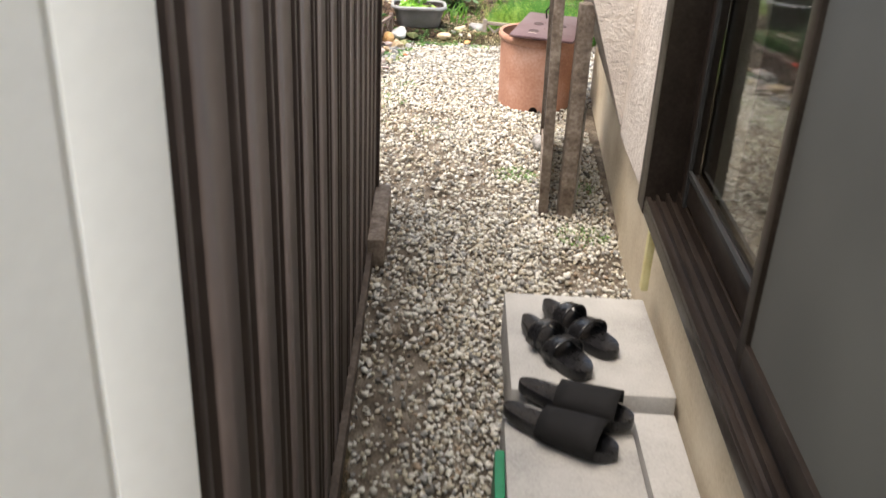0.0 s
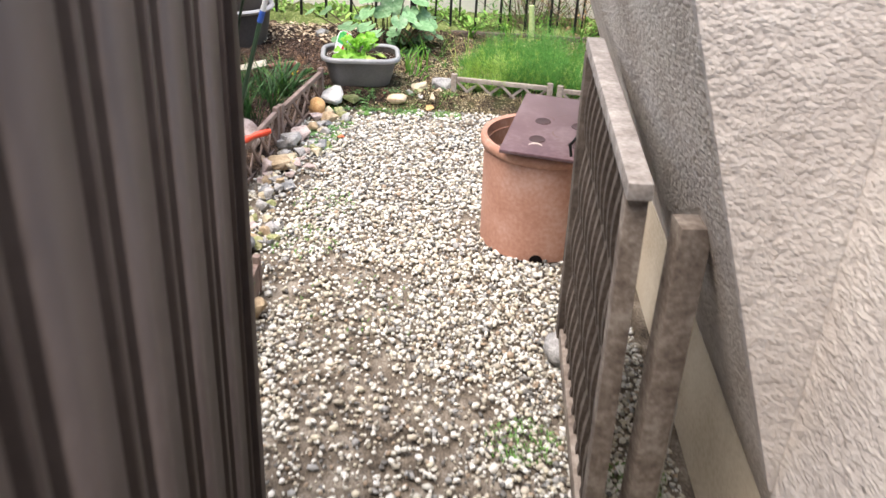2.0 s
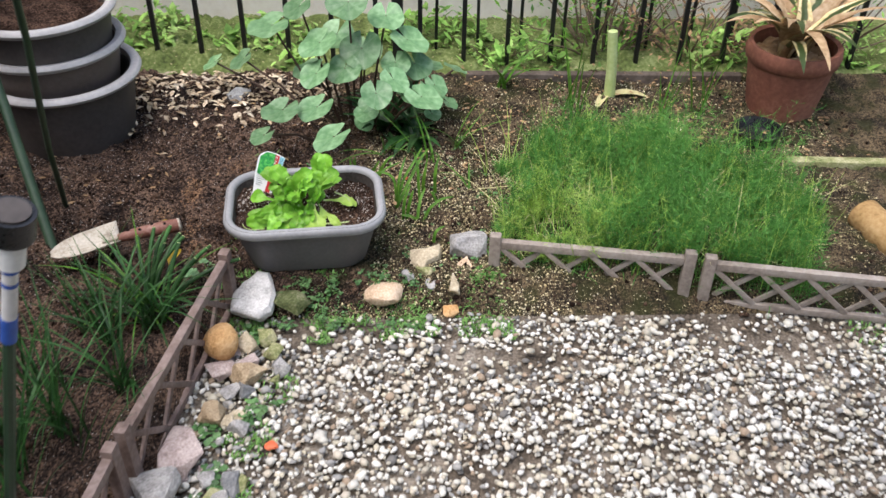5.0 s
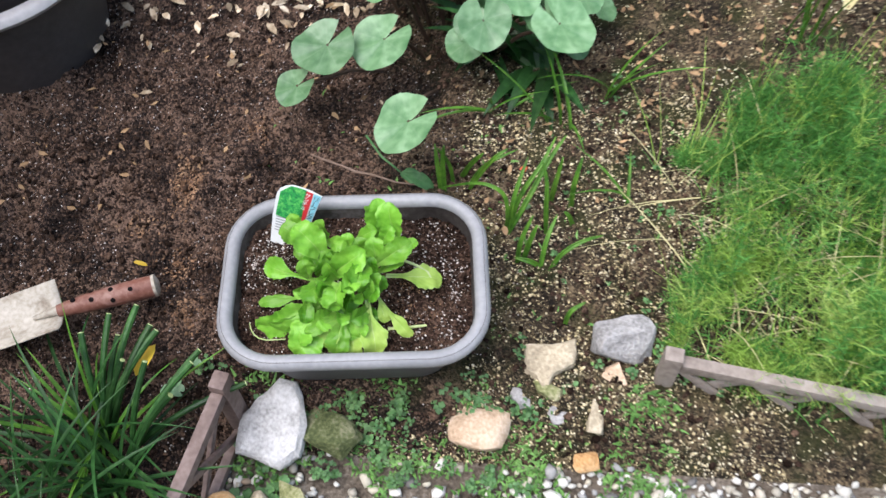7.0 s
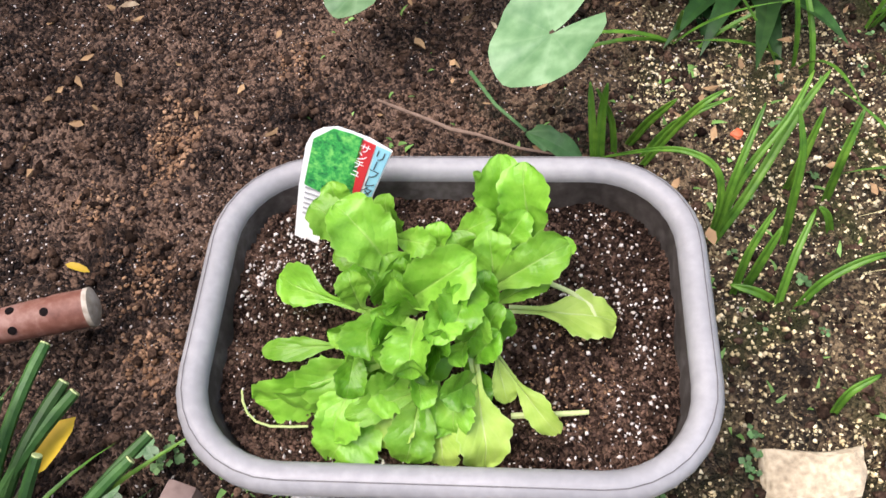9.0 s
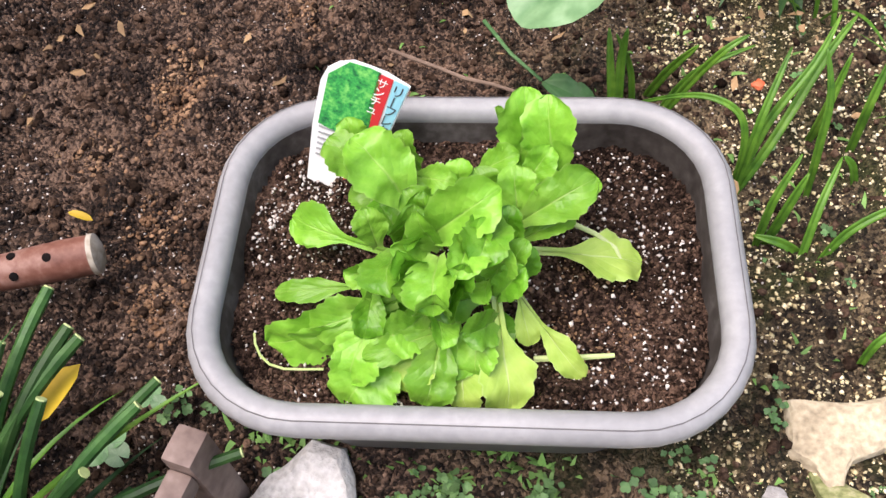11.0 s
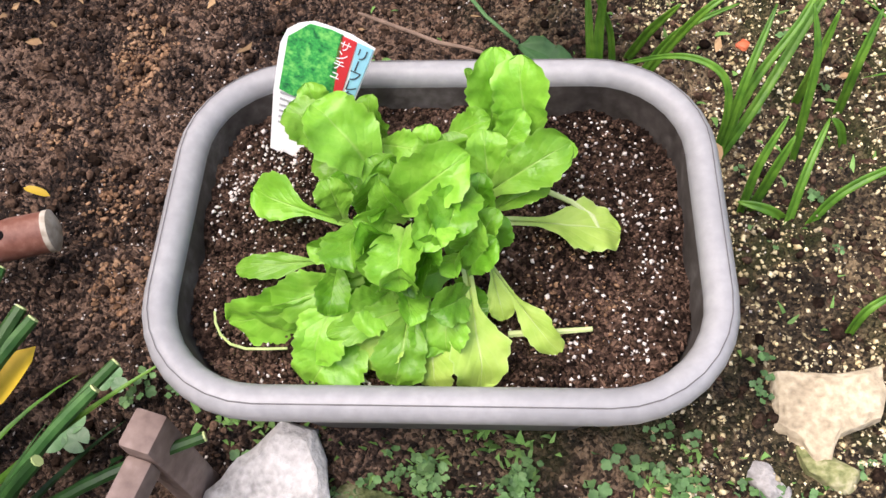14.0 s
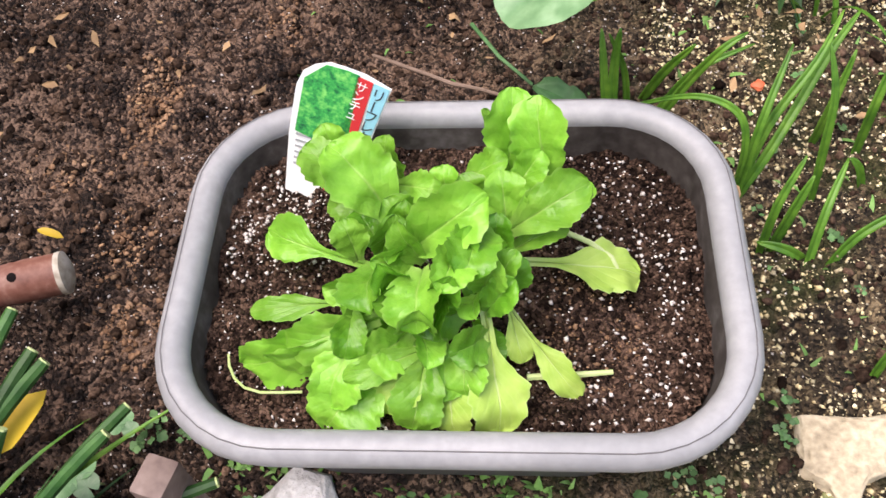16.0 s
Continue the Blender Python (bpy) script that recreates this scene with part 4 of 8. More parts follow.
def sandal(m, strappy, label, group):
    s = thing("sandal", label, "sandal", m, group)
    n = 28
    def outline(scale, grow=0.0):
        out = []
        for k in range(n):
            a = 2 * math.pi * k / n
            y = 0.138 * math.sin(a)
            w = 0.045 + 0.010 * math.sin(a) - 0.007 * math.cos(2 * a)
            out.append(((w + grow) * math.cos(a) * scale + 0.006 * math.sin(a), (y + grow * math.sin(a)) * scale))
        return out
    o0, o1, o2 = outline(0.95), outline(1.0), outline(0.99)
    def lev(o, z):
        return [(x, y, z + 0.012 * max(0, -y / 0.13)) for x, y in o]
    part("sole", loft([lev(o0, 0.0), lev(o1, 0.006), lev(o1, 0.024), lev(o2, 0.03), lev(outline(0.9), 0.027)], cap_first=True, cap_last=True), M["black"], s)
    def strap(y0, y1, high, name, mat=M["black"]):
        bm = bmesh.new()
        rows = []
        for i in range(6):
            v = i / 5
            y = y0 + (y1 - y0) * v
            w = 0.047 + 0.008 * (y / 0.13)
            row = []
            for k in range(13):
                a = math.pi * k / 12
                row.append(bm.verts.new((w * math.cos(a) + 0.004, y, 0.022 + (high + 0.012 * v) * math.sin(a) ** 0.75)))
            rows.append(row)
        for a, b in zip(rows, rows[1:]):
            for k in range(12):
                bm.faces.new((a[k], a[k + 1], b[k + 1], b[k]))
        ob = part(name, bm, mat, s)
        thicken(ob, 0.004)
    if strappy:
        strap(0.01, 0.055, 0.036, "strap")
        strap(-0.055, -0.015, 0.048, "strap")
        bm = box((0.02, 0.016, 0.004), (0.0, -0.035, 0.074), bevel=0.001)
        part("buckle", bm, M["chrome"], s, "small metal buckle")
    else:
        strap(-0.04, 0.10, 0.044, "upper", M["black_soft"])
    return s


sandal(pose(0.505, 2.27, 0.152, 0, 0, 215), True, "black leather two-strap sandal on the step block", "sandals")
sandal(pose(0.572, 2.365, 0.152, 0, 0, 220), True, "black leather two-strap sandal on the step block", "sandals")
sandal(pose(0.50, 1.96, 0.128, 0, 0, 245), False, "black felt slip-on sandal on the lower block", "slip-on sandals")
sandal(pose(0.54, 2.05, 0.14, 0, 0, 250), False, "black felt slip-on sandal on the lower block", "slip-on sandals")


# ---------------------------------------------------------------- gate
def build_gate():
    g = thing("gate", "weathered grey wooden garden gate with woven battens, standing open", "gate", pose(0.545, 3.465, 0.0, 0, -1.2, -3.0))
    L, H = 0.80, 0.86
    part("top_rail", box((0.040, L + 0.02, 0.03), (0, L / 2, H - 0.015), bevel=0.004), M["wood_pale"], g, "bleached wooden top rail")
    st = part("stile", box((0.036, 0.04, H - 0.03), (0, 0.025, (H - 0.03) / 2), bevel=0.004), M["wood"], g)
    part("stile", box((0.045, 0.05, H - 0.03), (0, L - 0.025, (H - 0.03) / 2), bevel=0.004), M["wood_dark"], g)
    part("bottom_rail", box((0.035, L - 0.1, 0.05), (0, L / 2, 0.07), bevel=0.004), M["wood"], g)
    bars = (0.20, 0.37, 0.54, 0.71)
    for z in bars:
        part("cross_bar", box((0.012, L - 0.1, 0.022), (0, L / 2, z), bevel=0.002), M["wood_dark"], g)
    n = 22
    for parity in (0, 1):
        pts, ph = [], math.pi * parity
        bm = bmesh.new()
        rows = []
        for i in range(33):
            z = 0.085 + (H - 0.125) * i / 32
            x = 0.009 * math.cos(math.pi * (z - 0.20) / 0.17 + ph)
            rows.append([bm.verts.new((x + dx, dy, z)) for dx, dy in ((-0.005, -0.011), (0.005, -0.011), (0.005, 0.011), (-0.005, 0.011))])
        for a, b in zip(rows, rows[1:]):
            for k in range(4):
                bm.faces.new((a[k], a[(k + 1) % 4], b[(k + 1) % 4], b[k]))
        bm.faces.new(rows[0][::-1])
        bm.faces.new(rows[-1])
        first = part("batten", bm, M["wood_dark"], g)
        first.matrix_basis = pose(0, 0.066 + 0.0335 * parity, 0)
        for k in range(2 + parity, n, 2):
            again(first, pose(0, 0.066 + 0.0335 * k, 0))
    hook = tube([(-0.02, L - 0.01, 0.62), (-0.035, L - 0.012, 0.60), (-0.03, L - 0.01, 0.57)], 0.004, 6)
    part("latch", hook, M["iron"], g, "rusty latch")
    return g


build_gate()
post = thing("gate_post", "weathered square wooden gate post with a rounded top", "post", pose(0.626, 3.49, 0.0, 0, 0, 4))
part("shaft", box((0.054, 0.056, 0.785), (0, 0, 0.3925), bevel=0.007), M["wood"], post)
part("strip", box((0.008, 0.022, 0.42), (0.036, 0.01, 0.21), bevel=0.002), M["alu"], post, "grey metal strip")


# ---------------------------------------------------------------- big pot and board
def pot(name, m, r_top, r_bot, h, mat, label, category="pot", rim=0.02, lip=0.03, soil=0.0, soil_mat=None, group="", feet=False, hole=False):
    p = thing(name, label, category, m, group)
    t = 0.012 if r_top > 0.12 else 0.007
    prof = [(0.0, 0.004), (r_bot * 0.96, 0.0), (r_bot, 0.006)]
    for k in range(1, 9):
        f = k / 8
        prof.append((r_bot + (r_top - rim - r_bot) * f ** 0.9, 0.006 + (h - lip - 0.006) * f))
    part("pot_body", lathe(prof + [(r_top - rim - t, h - lip), (r_bot - t, 0.02), (0, 0.02)], 48), mat, p)
    part("rim", lathe([(r_top - rim - t * 0.8, h - lip - 0.004), (r_top - rim + 0.002, h - lip - 0.004), (r_top - 0.004, h - lip + 0.003), (r_top, h - lip * 0.5),
                       (r_top - 0.004, h - 0.003), (r_top - rim * 0.5, h), (r_top - rim - t * 0.6, h - 0.004), (r_top - rim - t * 0.8, h - lip - 0.004)], 48), mat, p)
    if soil:
        rs = r_top - rim - t * 1.1
        bm = bmesh.new()
        bmesh.ops.create_circle(bm, cap_ends=True, segments=40, radius=rs)
        bmesh.ops.inset_individual(bm, faces=bm.faces[:], thickness=rs * 0.3)
        bmesh.ops.triangulate(bm, faces=bm.faces[:])
        bmesh.ops.subdivide_edges(bm, edges=bm.edges[:], cuts=3, use_grid_fill=True)
        for v in bm.verts:
            v.co.z = soil + 0.02 * noise.noise(v.co * 18) + 0.012 * noise.noise(v.co * 45)
        part("potting_soil", bm, soil_mat or M["soil"], p, "dry crumbly soil")
    if hole:
        hb = lathe([(0.0, 0.003), (0.022, 0.003), (0.022, 0.0)], 16)
        ob = part("drain_notch", hb, M["hole"], p)
        ob.matrix_basis = pose(-0.01, -r_bot - 0.004, 0.012, 90, 0, 0)
    return p


pot("large_pot", pose(0.56, 4.915, -0.004), 0.205, 0.182, 0.372, M["terracotta"], "large terracotta-coloured plastic pot half full of soil, under a board",
    rim=0.014, lip=0.035, soil=0.29, soil_mat=M["dirt"], hole=True)


def build_board():
    m = Matrix.Translation((0.612, 4.928, 0.389)) @ Euler((radians(1.6), radians(0.6), radians(-13.3))).to_matrix().to_4x4()
    b = thing("maroon_board", "scuffed maroon resin board with four round dips on the pot", "board", m)
    W, D, T = 0.312, 0.505, 0.012
    part("board_body", box((W, D, T), (0, 0, 0), bevel=0.004), M["maroon"], b)
    for x, y in ((-0.062, 0.035), (0.055, 0.03), (-0.058, -0.115), (0.062, -0.118)):
        bm = lathe([(0.0, 0.0015), (0.020, 0.0016), (0.0235, 0.0022), (0.0255, 0.0005)], 20)
        o = part("round_dip", bm, M["maroon_dip"], b)
        o.matrix_basis = pose(x, y - 0.022, T / 2, 0, 0, 0) @ Matrix.Diagonal((1, 1.1, 1, 1))
    for k, (x, y, r, a0, a1, wd) in enumerate(((-0.052, 0.055, 0.022, -20, 120, 0.003), (0.085, 0.040, 0.034, 20, 130, 0.004), (0.005, -0.045, 0.024, 130, 290, 0.004), (0.03, 0.03, 0.07, 95, 150, 0.002),
                                               (-0.055, -0.175, 0.022, 30, 160, 0.008), (0.055, 0.065, 0.02, 40, 150, 0.003), (0.10, -0.10, 0.03, 200, 330, 0.003))):
        bm = bmesh.new()
        rows = []
        for n in range(15):
            a = radians(a0 + (a1 - a0) * n / 14)
            w = wd * (0.25 + math.sin(math.pi * n / 14)) * (1 + 0.5 * noise.noise(Vector((n * 0.7, k * 3.1, 0))))
            rows.append([bm.verts.new((q * math.cos(a), 1.25 * q * math.sin(a), 0)) for q in (r - w / 2, r + w / 2)])
        for p, q in zip(rows, rows[1:]):
            bm.faces.new((p[0], p[1], q[1], q[0]))
        o = part("scuff_mark", bm, M["scuff_pale"] if k == 4 else M["scuff"], b, "chalky scuff")
        o.matrix_basis = pose(x, y - 0.022, T / 2 + 0.0006)
    return b


build_board()


# ---------------------------------------------------------------- low lattice edging
def edging_panel(m, length, height, mat, label, group):
    e = thing("lattice_edging", label, "edging fence", m, group)
    for y in (0.012, length - 0.012):
        part("post", box((0.022, 0.026, height + 0.02), (0, y, (height + 0.02) / 2 - 0.01), bevel=0.003), mat, e)
    part("top_rail", box((0.018, length - 0.05, 0.02), (0, length / 2, height - 0.014), bevel=0.003), mat, e)
    part("bottom_rail", box((0.014, length - 0.05, 0.018), (0, length / 2, 0.012), bevel=0.003), mat, e)
    n = 4
    w = (length - 0.05) / n
    for k in range(n):
        y0 = 0.025 + k * w
        for a, b, x in (((y0, 0.02), (y0 + w, height - 0.022), -0.004), ((y0, height - 0.022), (y0 + w, 0.02), 0.004)):
            d = Vector((0, b[0] - a[0], b[1] - a[1]))
            mm = Matrix.Translation((x, (a[0] + b[0]) / 2, (a[1] + b[1]) / 2)) @ Matrix.Rotation(math.atan2(d.z, d.y), 4, "X")
            part("lattice_slat", box((0.007, d.length, 0.012), (0, 0, 0), mm, 0.002), mat, e)
    return e


def along(x0, y0, x1, y1, z):
    return pose(x0, y0, z, 0, 0, math.degrees(math.atan2(-(x1 - x0), y1 - y0)))


edging_panel(along(0.274, 6.192, 0.728, 6.118, 0.0), 0.46, 0.135, M["edging"], "taupe resin lattice edging in front of the feathery greens", "back edging")
edging_panel(along(0.748, 6.112, 1.195, 6.03, 0.0), 0.455, 0.13, M["edging"], "taupe resin lattice edging in front of the feathery greens", "back edging")
edging_panel(along(-0.408, 5.60, -0.306, 6.118, 0.0), 0.528, 0.158, M["edging_red"], "brown resin lattice edging along the leafy bed", "side edging")
edging_panel(along(-0.478, 5.13, -0.412, 5.575, 0.0), 0.45, 0.165, M["edging_red"], "brown resin lattice edging along the leafy bed", "side edging")
# edging of the heart-leaf bed
def board_edge(x0, y0, x1, y1, label):
    d = math.hypot(x1 - x0, y1 - y0)
    e = thing("bed_edging", label, "edging", along(x0, y0, x1, y1, 0.0), "bed edging boards")
    part("edge_board", box((0.016, d, 0.10), (0, d / 2, 0.045), bevel=0.004), M["edging_red"], e)
    part("edge_post", box((0.022, 0.022, 0.125), (0, 0.012, 0.055), bevel=0.003), M["edging_red"], e)
    part("edge_post", box((0.022, 0.022, 0.125), (0, d - 0.012, 0.055), bevel=0.003), M["edging_red"], e)


board_edge(-0.44, 4.66, -0.70, 5.02, "brown low edging board at the heart-leaf bed")
board_edge(-0.295, 3.98, -0.288, 4.50, "brown low edging board beside the gravel path")


# ---------------------------------------------------------------- planter with lettuce
PLANTER = pose(-0.1445, 6.2505, 0.072, 0, 0, 5.3)


def planter_soil(x, y):
    """Height of the potting soil over the planter's foot: heaped a little at the left back."""
    q = Vector((x, y, 0))
    heap = 0.005 * smooth01((-x - 0.05) / 0.08)
    return 0.104 + heap + 0.008 * noise.noise(q * 14) + 0.007 * noise.noise(q * 40) + 0.006 * abs(noise.noise(q * 75)) + 0.003 * noise.noise(q * 150)


def build_planter():
    p = thing("planter", "grey rounded plastic planter box standing on soil", "planter", PLANTER)
    W, D, R, H = 0.359, 0.265, 0.080, 0.137
    def lp(w, d, r, z):
        return [(x, y, z) for x, y in rounded(w, d, r)]
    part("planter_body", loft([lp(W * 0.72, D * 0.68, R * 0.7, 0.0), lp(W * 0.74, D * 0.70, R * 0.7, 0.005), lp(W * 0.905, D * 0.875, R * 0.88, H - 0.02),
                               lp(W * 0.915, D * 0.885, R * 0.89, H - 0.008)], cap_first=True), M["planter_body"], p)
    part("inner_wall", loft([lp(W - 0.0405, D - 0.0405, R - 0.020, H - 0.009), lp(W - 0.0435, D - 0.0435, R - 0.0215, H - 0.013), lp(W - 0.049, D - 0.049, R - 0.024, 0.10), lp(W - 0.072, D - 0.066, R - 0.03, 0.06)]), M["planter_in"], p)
    rw = 0.021
    loops = []
    for k in range(13):
        a = math.pi * 1.12 * k / 12 - math.pi * 0.06
        out = -rw * (0.5 - 0.5 * math.cos(a))
        z = H - 0.011 + 0.011 * math.sin(a) + 0.001
        loops.append(lp(W + 2 * out, D + 2 * out, R + out, z))
    loops.insert(0, lp(W - 0.006, D - 0.006, R - 0.003, H - 0.020))
    loops.insert(0, lp(W - 0.03, D - 0.03, R - 0.01, H - 0.021))
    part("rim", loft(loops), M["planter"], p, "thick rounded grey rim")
    part("rim_seam", loft([lp(W - 0.0115, D - 0.0115, R - 0.0058, H - 0.0012), lp(W - 0.0115, D - 0.0115, R - 0.0058, H + 0.0004), lp(W - 0.0127, D - 0.0127, R - 0.0064, H + 0.0004)]), M["planter_body"], p, "fine moulding seam")
    # soil inside
    bm = bmesh.new()
    bmesh.ops.create_grid(bm, x_segments=120, y_segments=88, size=0.5)
    for v in list(bm.verts):
        v.co.x *= W * 0.872
        v.co.y *= D * 0.835
        q = Vector((v.co.x, v.co.y, 0))
        v.co.z = planter_soil(v.co.x, v.co.y)
    dead = []
    hw, hd, r = W * 0.872 / 2, D * 0.835 / 2, R * 0.84
    for f in bm.faces:
        c = f.calc_center_median()
        ex, ey = abs(c.x) - (hw - r), abs(c.y) - (hd - r)
        if ex > 0 and ey > 0 and math.hypot(ex, ey) > r:
            dead.append(f)
    bmesh.ops.delete(bm, geom=dead, context="FACES")
    part("potting_soil", bm, M["soil"], p, "dark moist potting soil with perlite")
    return p


build_planter()


def build_tag():
    up = Vector((0.20, 0.31, 0.93)).normalized()
    face = Vector((0.06, -0.80, 0.6))
    face = (face - up * face.dot(up)).normalized()
    side = up.cross(face)
    m = Matrix((side, up, face)).transposed().to_4x4()
    m.translation = (-0.2454, 6.309, 0.167)
    t = thing("plant_tag", "white plant tag with a green leaf photo stuck in soil", "plant label", m)
    W, H = 0.060, 0.112
    card = [(-W / 2, 0.0), (0.006, -0.012), (W * 0.30, H * 0.30), (W / 2 + 0.002, H * 0.93), (W * 0.25, H * 0.985), (W * 0.05, H), (-W * 0.14, H + 0.001), (-W * 0.30, H * 0.975), (-W * 0.42, H * 0.92), (-W / 2 + 0.001, H * 0.82), (-W / 2 - 0.001, H * 0.5)]
    def flat(name, pts, z, mat, label=""):
        bm = bmesh.new()
        lo, hi = [bm.verts.new((x, y, z)) for x, y in pts], [bm.verts.new((x, y, z + 0.0006)) for x, y in pts]
        bm.faces.new(lo[::-1])
        bm.faces.new(hi)
        for k in range(len(pts)):
            bm.faces.new((lo[k], lo[(k + 1) % len(pts)], hi[(k + 1) % len(pts)], hi[k]))
        return part(name, bm, mat, t, label, smooth=False)
    flat("card", card, 0.0, M["p_white"])
    x0, x1 = W / 2 - 0.021, W / 2 - 0.011
    flat("photo", [(-W / 2 + 0.003, H * 0.52), (x0 - 0.001, H * 0.42), (x0 + 0.002, H * 0.97), (W * 0.05, H * 0.985), (-W * 0.18, H * 0.99), (-W / 2 + 0.006, H * 0.88)], 0.0009, M["p_green"], "photo of lettuce leaves")
    flat("red_band", [(-0.007, -0.008), (0.004, -0.011), (x1 + 0.001, H * 0.945), (x0 + 0.001, H * 0.965)], 0.0009, M["p_red"], "red band with white letters")
    flat("blue_band", [(0.0135, H * 0.27), (W * 0.30 - 0.001, H * 0.31), (W / 2 + 0.001, H * 0.925), (x1 + 0.0015, H * 0.945)], 0.0009, M["p_sky"], "light blue band with dark letters")
    def words(text, x, y, size, mat, step, drift):
        for k, ch in enumerate(text):
            cu = bpy.data.curves.new("letter", "FONT")
            cu.body, cu.size, cu.align_x, cu.align_y, cu.extrude = ch, size, "CENTER", "CENTER", 0.0001
            cu.materials.append(mat)
            o = new("letter", cu)
            o.parent = t
            o.matrix_basis = pose(x - k * drift, y - k * step, 0.0018, 0, 0, 79 if ch == "ー" else -11)
    words("サンチュ", x0 + 0.0040, H * 0.90, 0.0082, M["p_white"], 0.0072, 0.0014)
    words("リーフレタ", x1 + 0.0052, H * 0.87, 0.0098, M["p_ink"], 0.0082, 0.0015)
    for k in range(6):
        y0 = H * (0.49 - 0.042 * k)
        end = -W / 2 + 0.024 - 0.003 * (k % 2) - 0.0012 * k
        flat("text_line", [(-W / 2 + 0.004, y0), (end, y0 - 0.0015), (end, y0), (-W / 2 + 0.004, y0 + 0.0015)], 0.0009, M["p_grey"])
    return t


build_tag()


def lettuce_leaf(parent, row, seed, mat, arch, cup, ruffle, pull):
    """One spoon-shaped leaf from its base to its tip: x, y, z of both, width, share of bare stalk, roll."""
    b, t, width, stem, roll = Vector(row[0:3]), Vector(row[3:6]), row[6] * 1.16, row[7], row[8]
    rng = random.Random(seed)
    if stem < 0.2 or pull > 0.2:
        b = b.lerp(Vector((0.0, -0.02, 0.03)), pull)
    chord = t - b
    if chord.length < 0.032:
        b = t - (chord.normalized() * 0.6 + Vector((0, 0, 0.4))).normalized() * 0.032
        chord = t - b
    way = chord.normalized()
    n0 = Vector((0.03, -0.62, 0.78))
    n0 = (n0 - way * n0.dot(way)).normalized()
    n0 = Matrix.Rotation(radians(1.4 * roll + rng.uniform(-30, 30)), 3, way) @ n0
    mid = b.lerp(t, 0.5) + n0 * arch * chord.length
    ph, ph2, lop = rng.uniform(0, 6), rng.uniform(0, 6), rng.uniform(-0.1, 0.1)
    nu, nv = 30, 12
    bm = bmesh.new()
    uvl = bm.loops.layers.uv.new("UVMap")
    grid = []
    for i in range(nu + 1):
        u = i / nu
        p = b * (1 - u) ** 2 + mid * 2 * u * (1 - u) + t * u * u
        d = ((mid - b) * (1 - u) + (t - mid) * u).normalized()
        nrm = (n0 - d * n0.dot(d)).normalized()
        side = d.cross(nrm)
        w0 = 0.18 if stem > 0.2 else 0.34
        w = w0 + (1 - w0) * smooth01((u - stem) / (0.55 - stem * 0.5))
        if u > 0.62:
            w *= max(0.0, 1 - ((u - 0.62) / 0.385) ** 3.0) ** 0.5
        row_v = []
        for j in range(nv + 1):
            q = 2 * j / nv - 1
            rim = abs(q) ** 3
            saw = ((u * 8.5 + ph + (0.4 if q > 0 else 0)) % 1.0) - 0.5
            teeth = 1 + rim * smooth01((u - 0.3) / 0.3) * (0.15 * saw + 0.08 * math.sin(u * 13 + ph2 + q))
            half = 0.5 * width * w * teeth * (1 + lop * q)
            blade = smooth01((u - stem * 0.8) / 0.4)
            lift = cup * half * abs(q) ** 1.6 + ruffle * width * rim * blade * (math.sin(u * 14 + ph + (2 if q > 0 else 0)) + 0.5 * math.sin(u * 31 + ph2))
            lift += width * blade * (0.075 * noise.noise(Vector((q * 1.7 + ph * 5, u * 4.0, ph2))) + 0.035 * noise.noise(Vector((q * 4.5, u * 10 + ph, ph2))))
            lift -= width * 0.045 * math.exp(-(q / 0.15) ** 2) * (1 - u)
            tip = -0.16 * width * smooth01((u - 0.72) / 0.28) ** 2
            row_v.append(bm.verts.new(p + side * half * q + nrm * (lift + tip)))
        grid.append(row_v)
    for i in range(nu):
        for j in range(nv):
            f = bm.faces.new((grid[i][j], grid[i][j + 1], grid[i + 1][j + 1], grid[i + 1][j]))
            for lp, (a, c) in zip(f.loops, ((i, j), (i, j + 1), (i + 1, j + 1), (i + 1, j))):
                lp[uvl].uv = (c / nv, a / nu)
    ob = part("leaf", bm, mat, parent)
    return ob


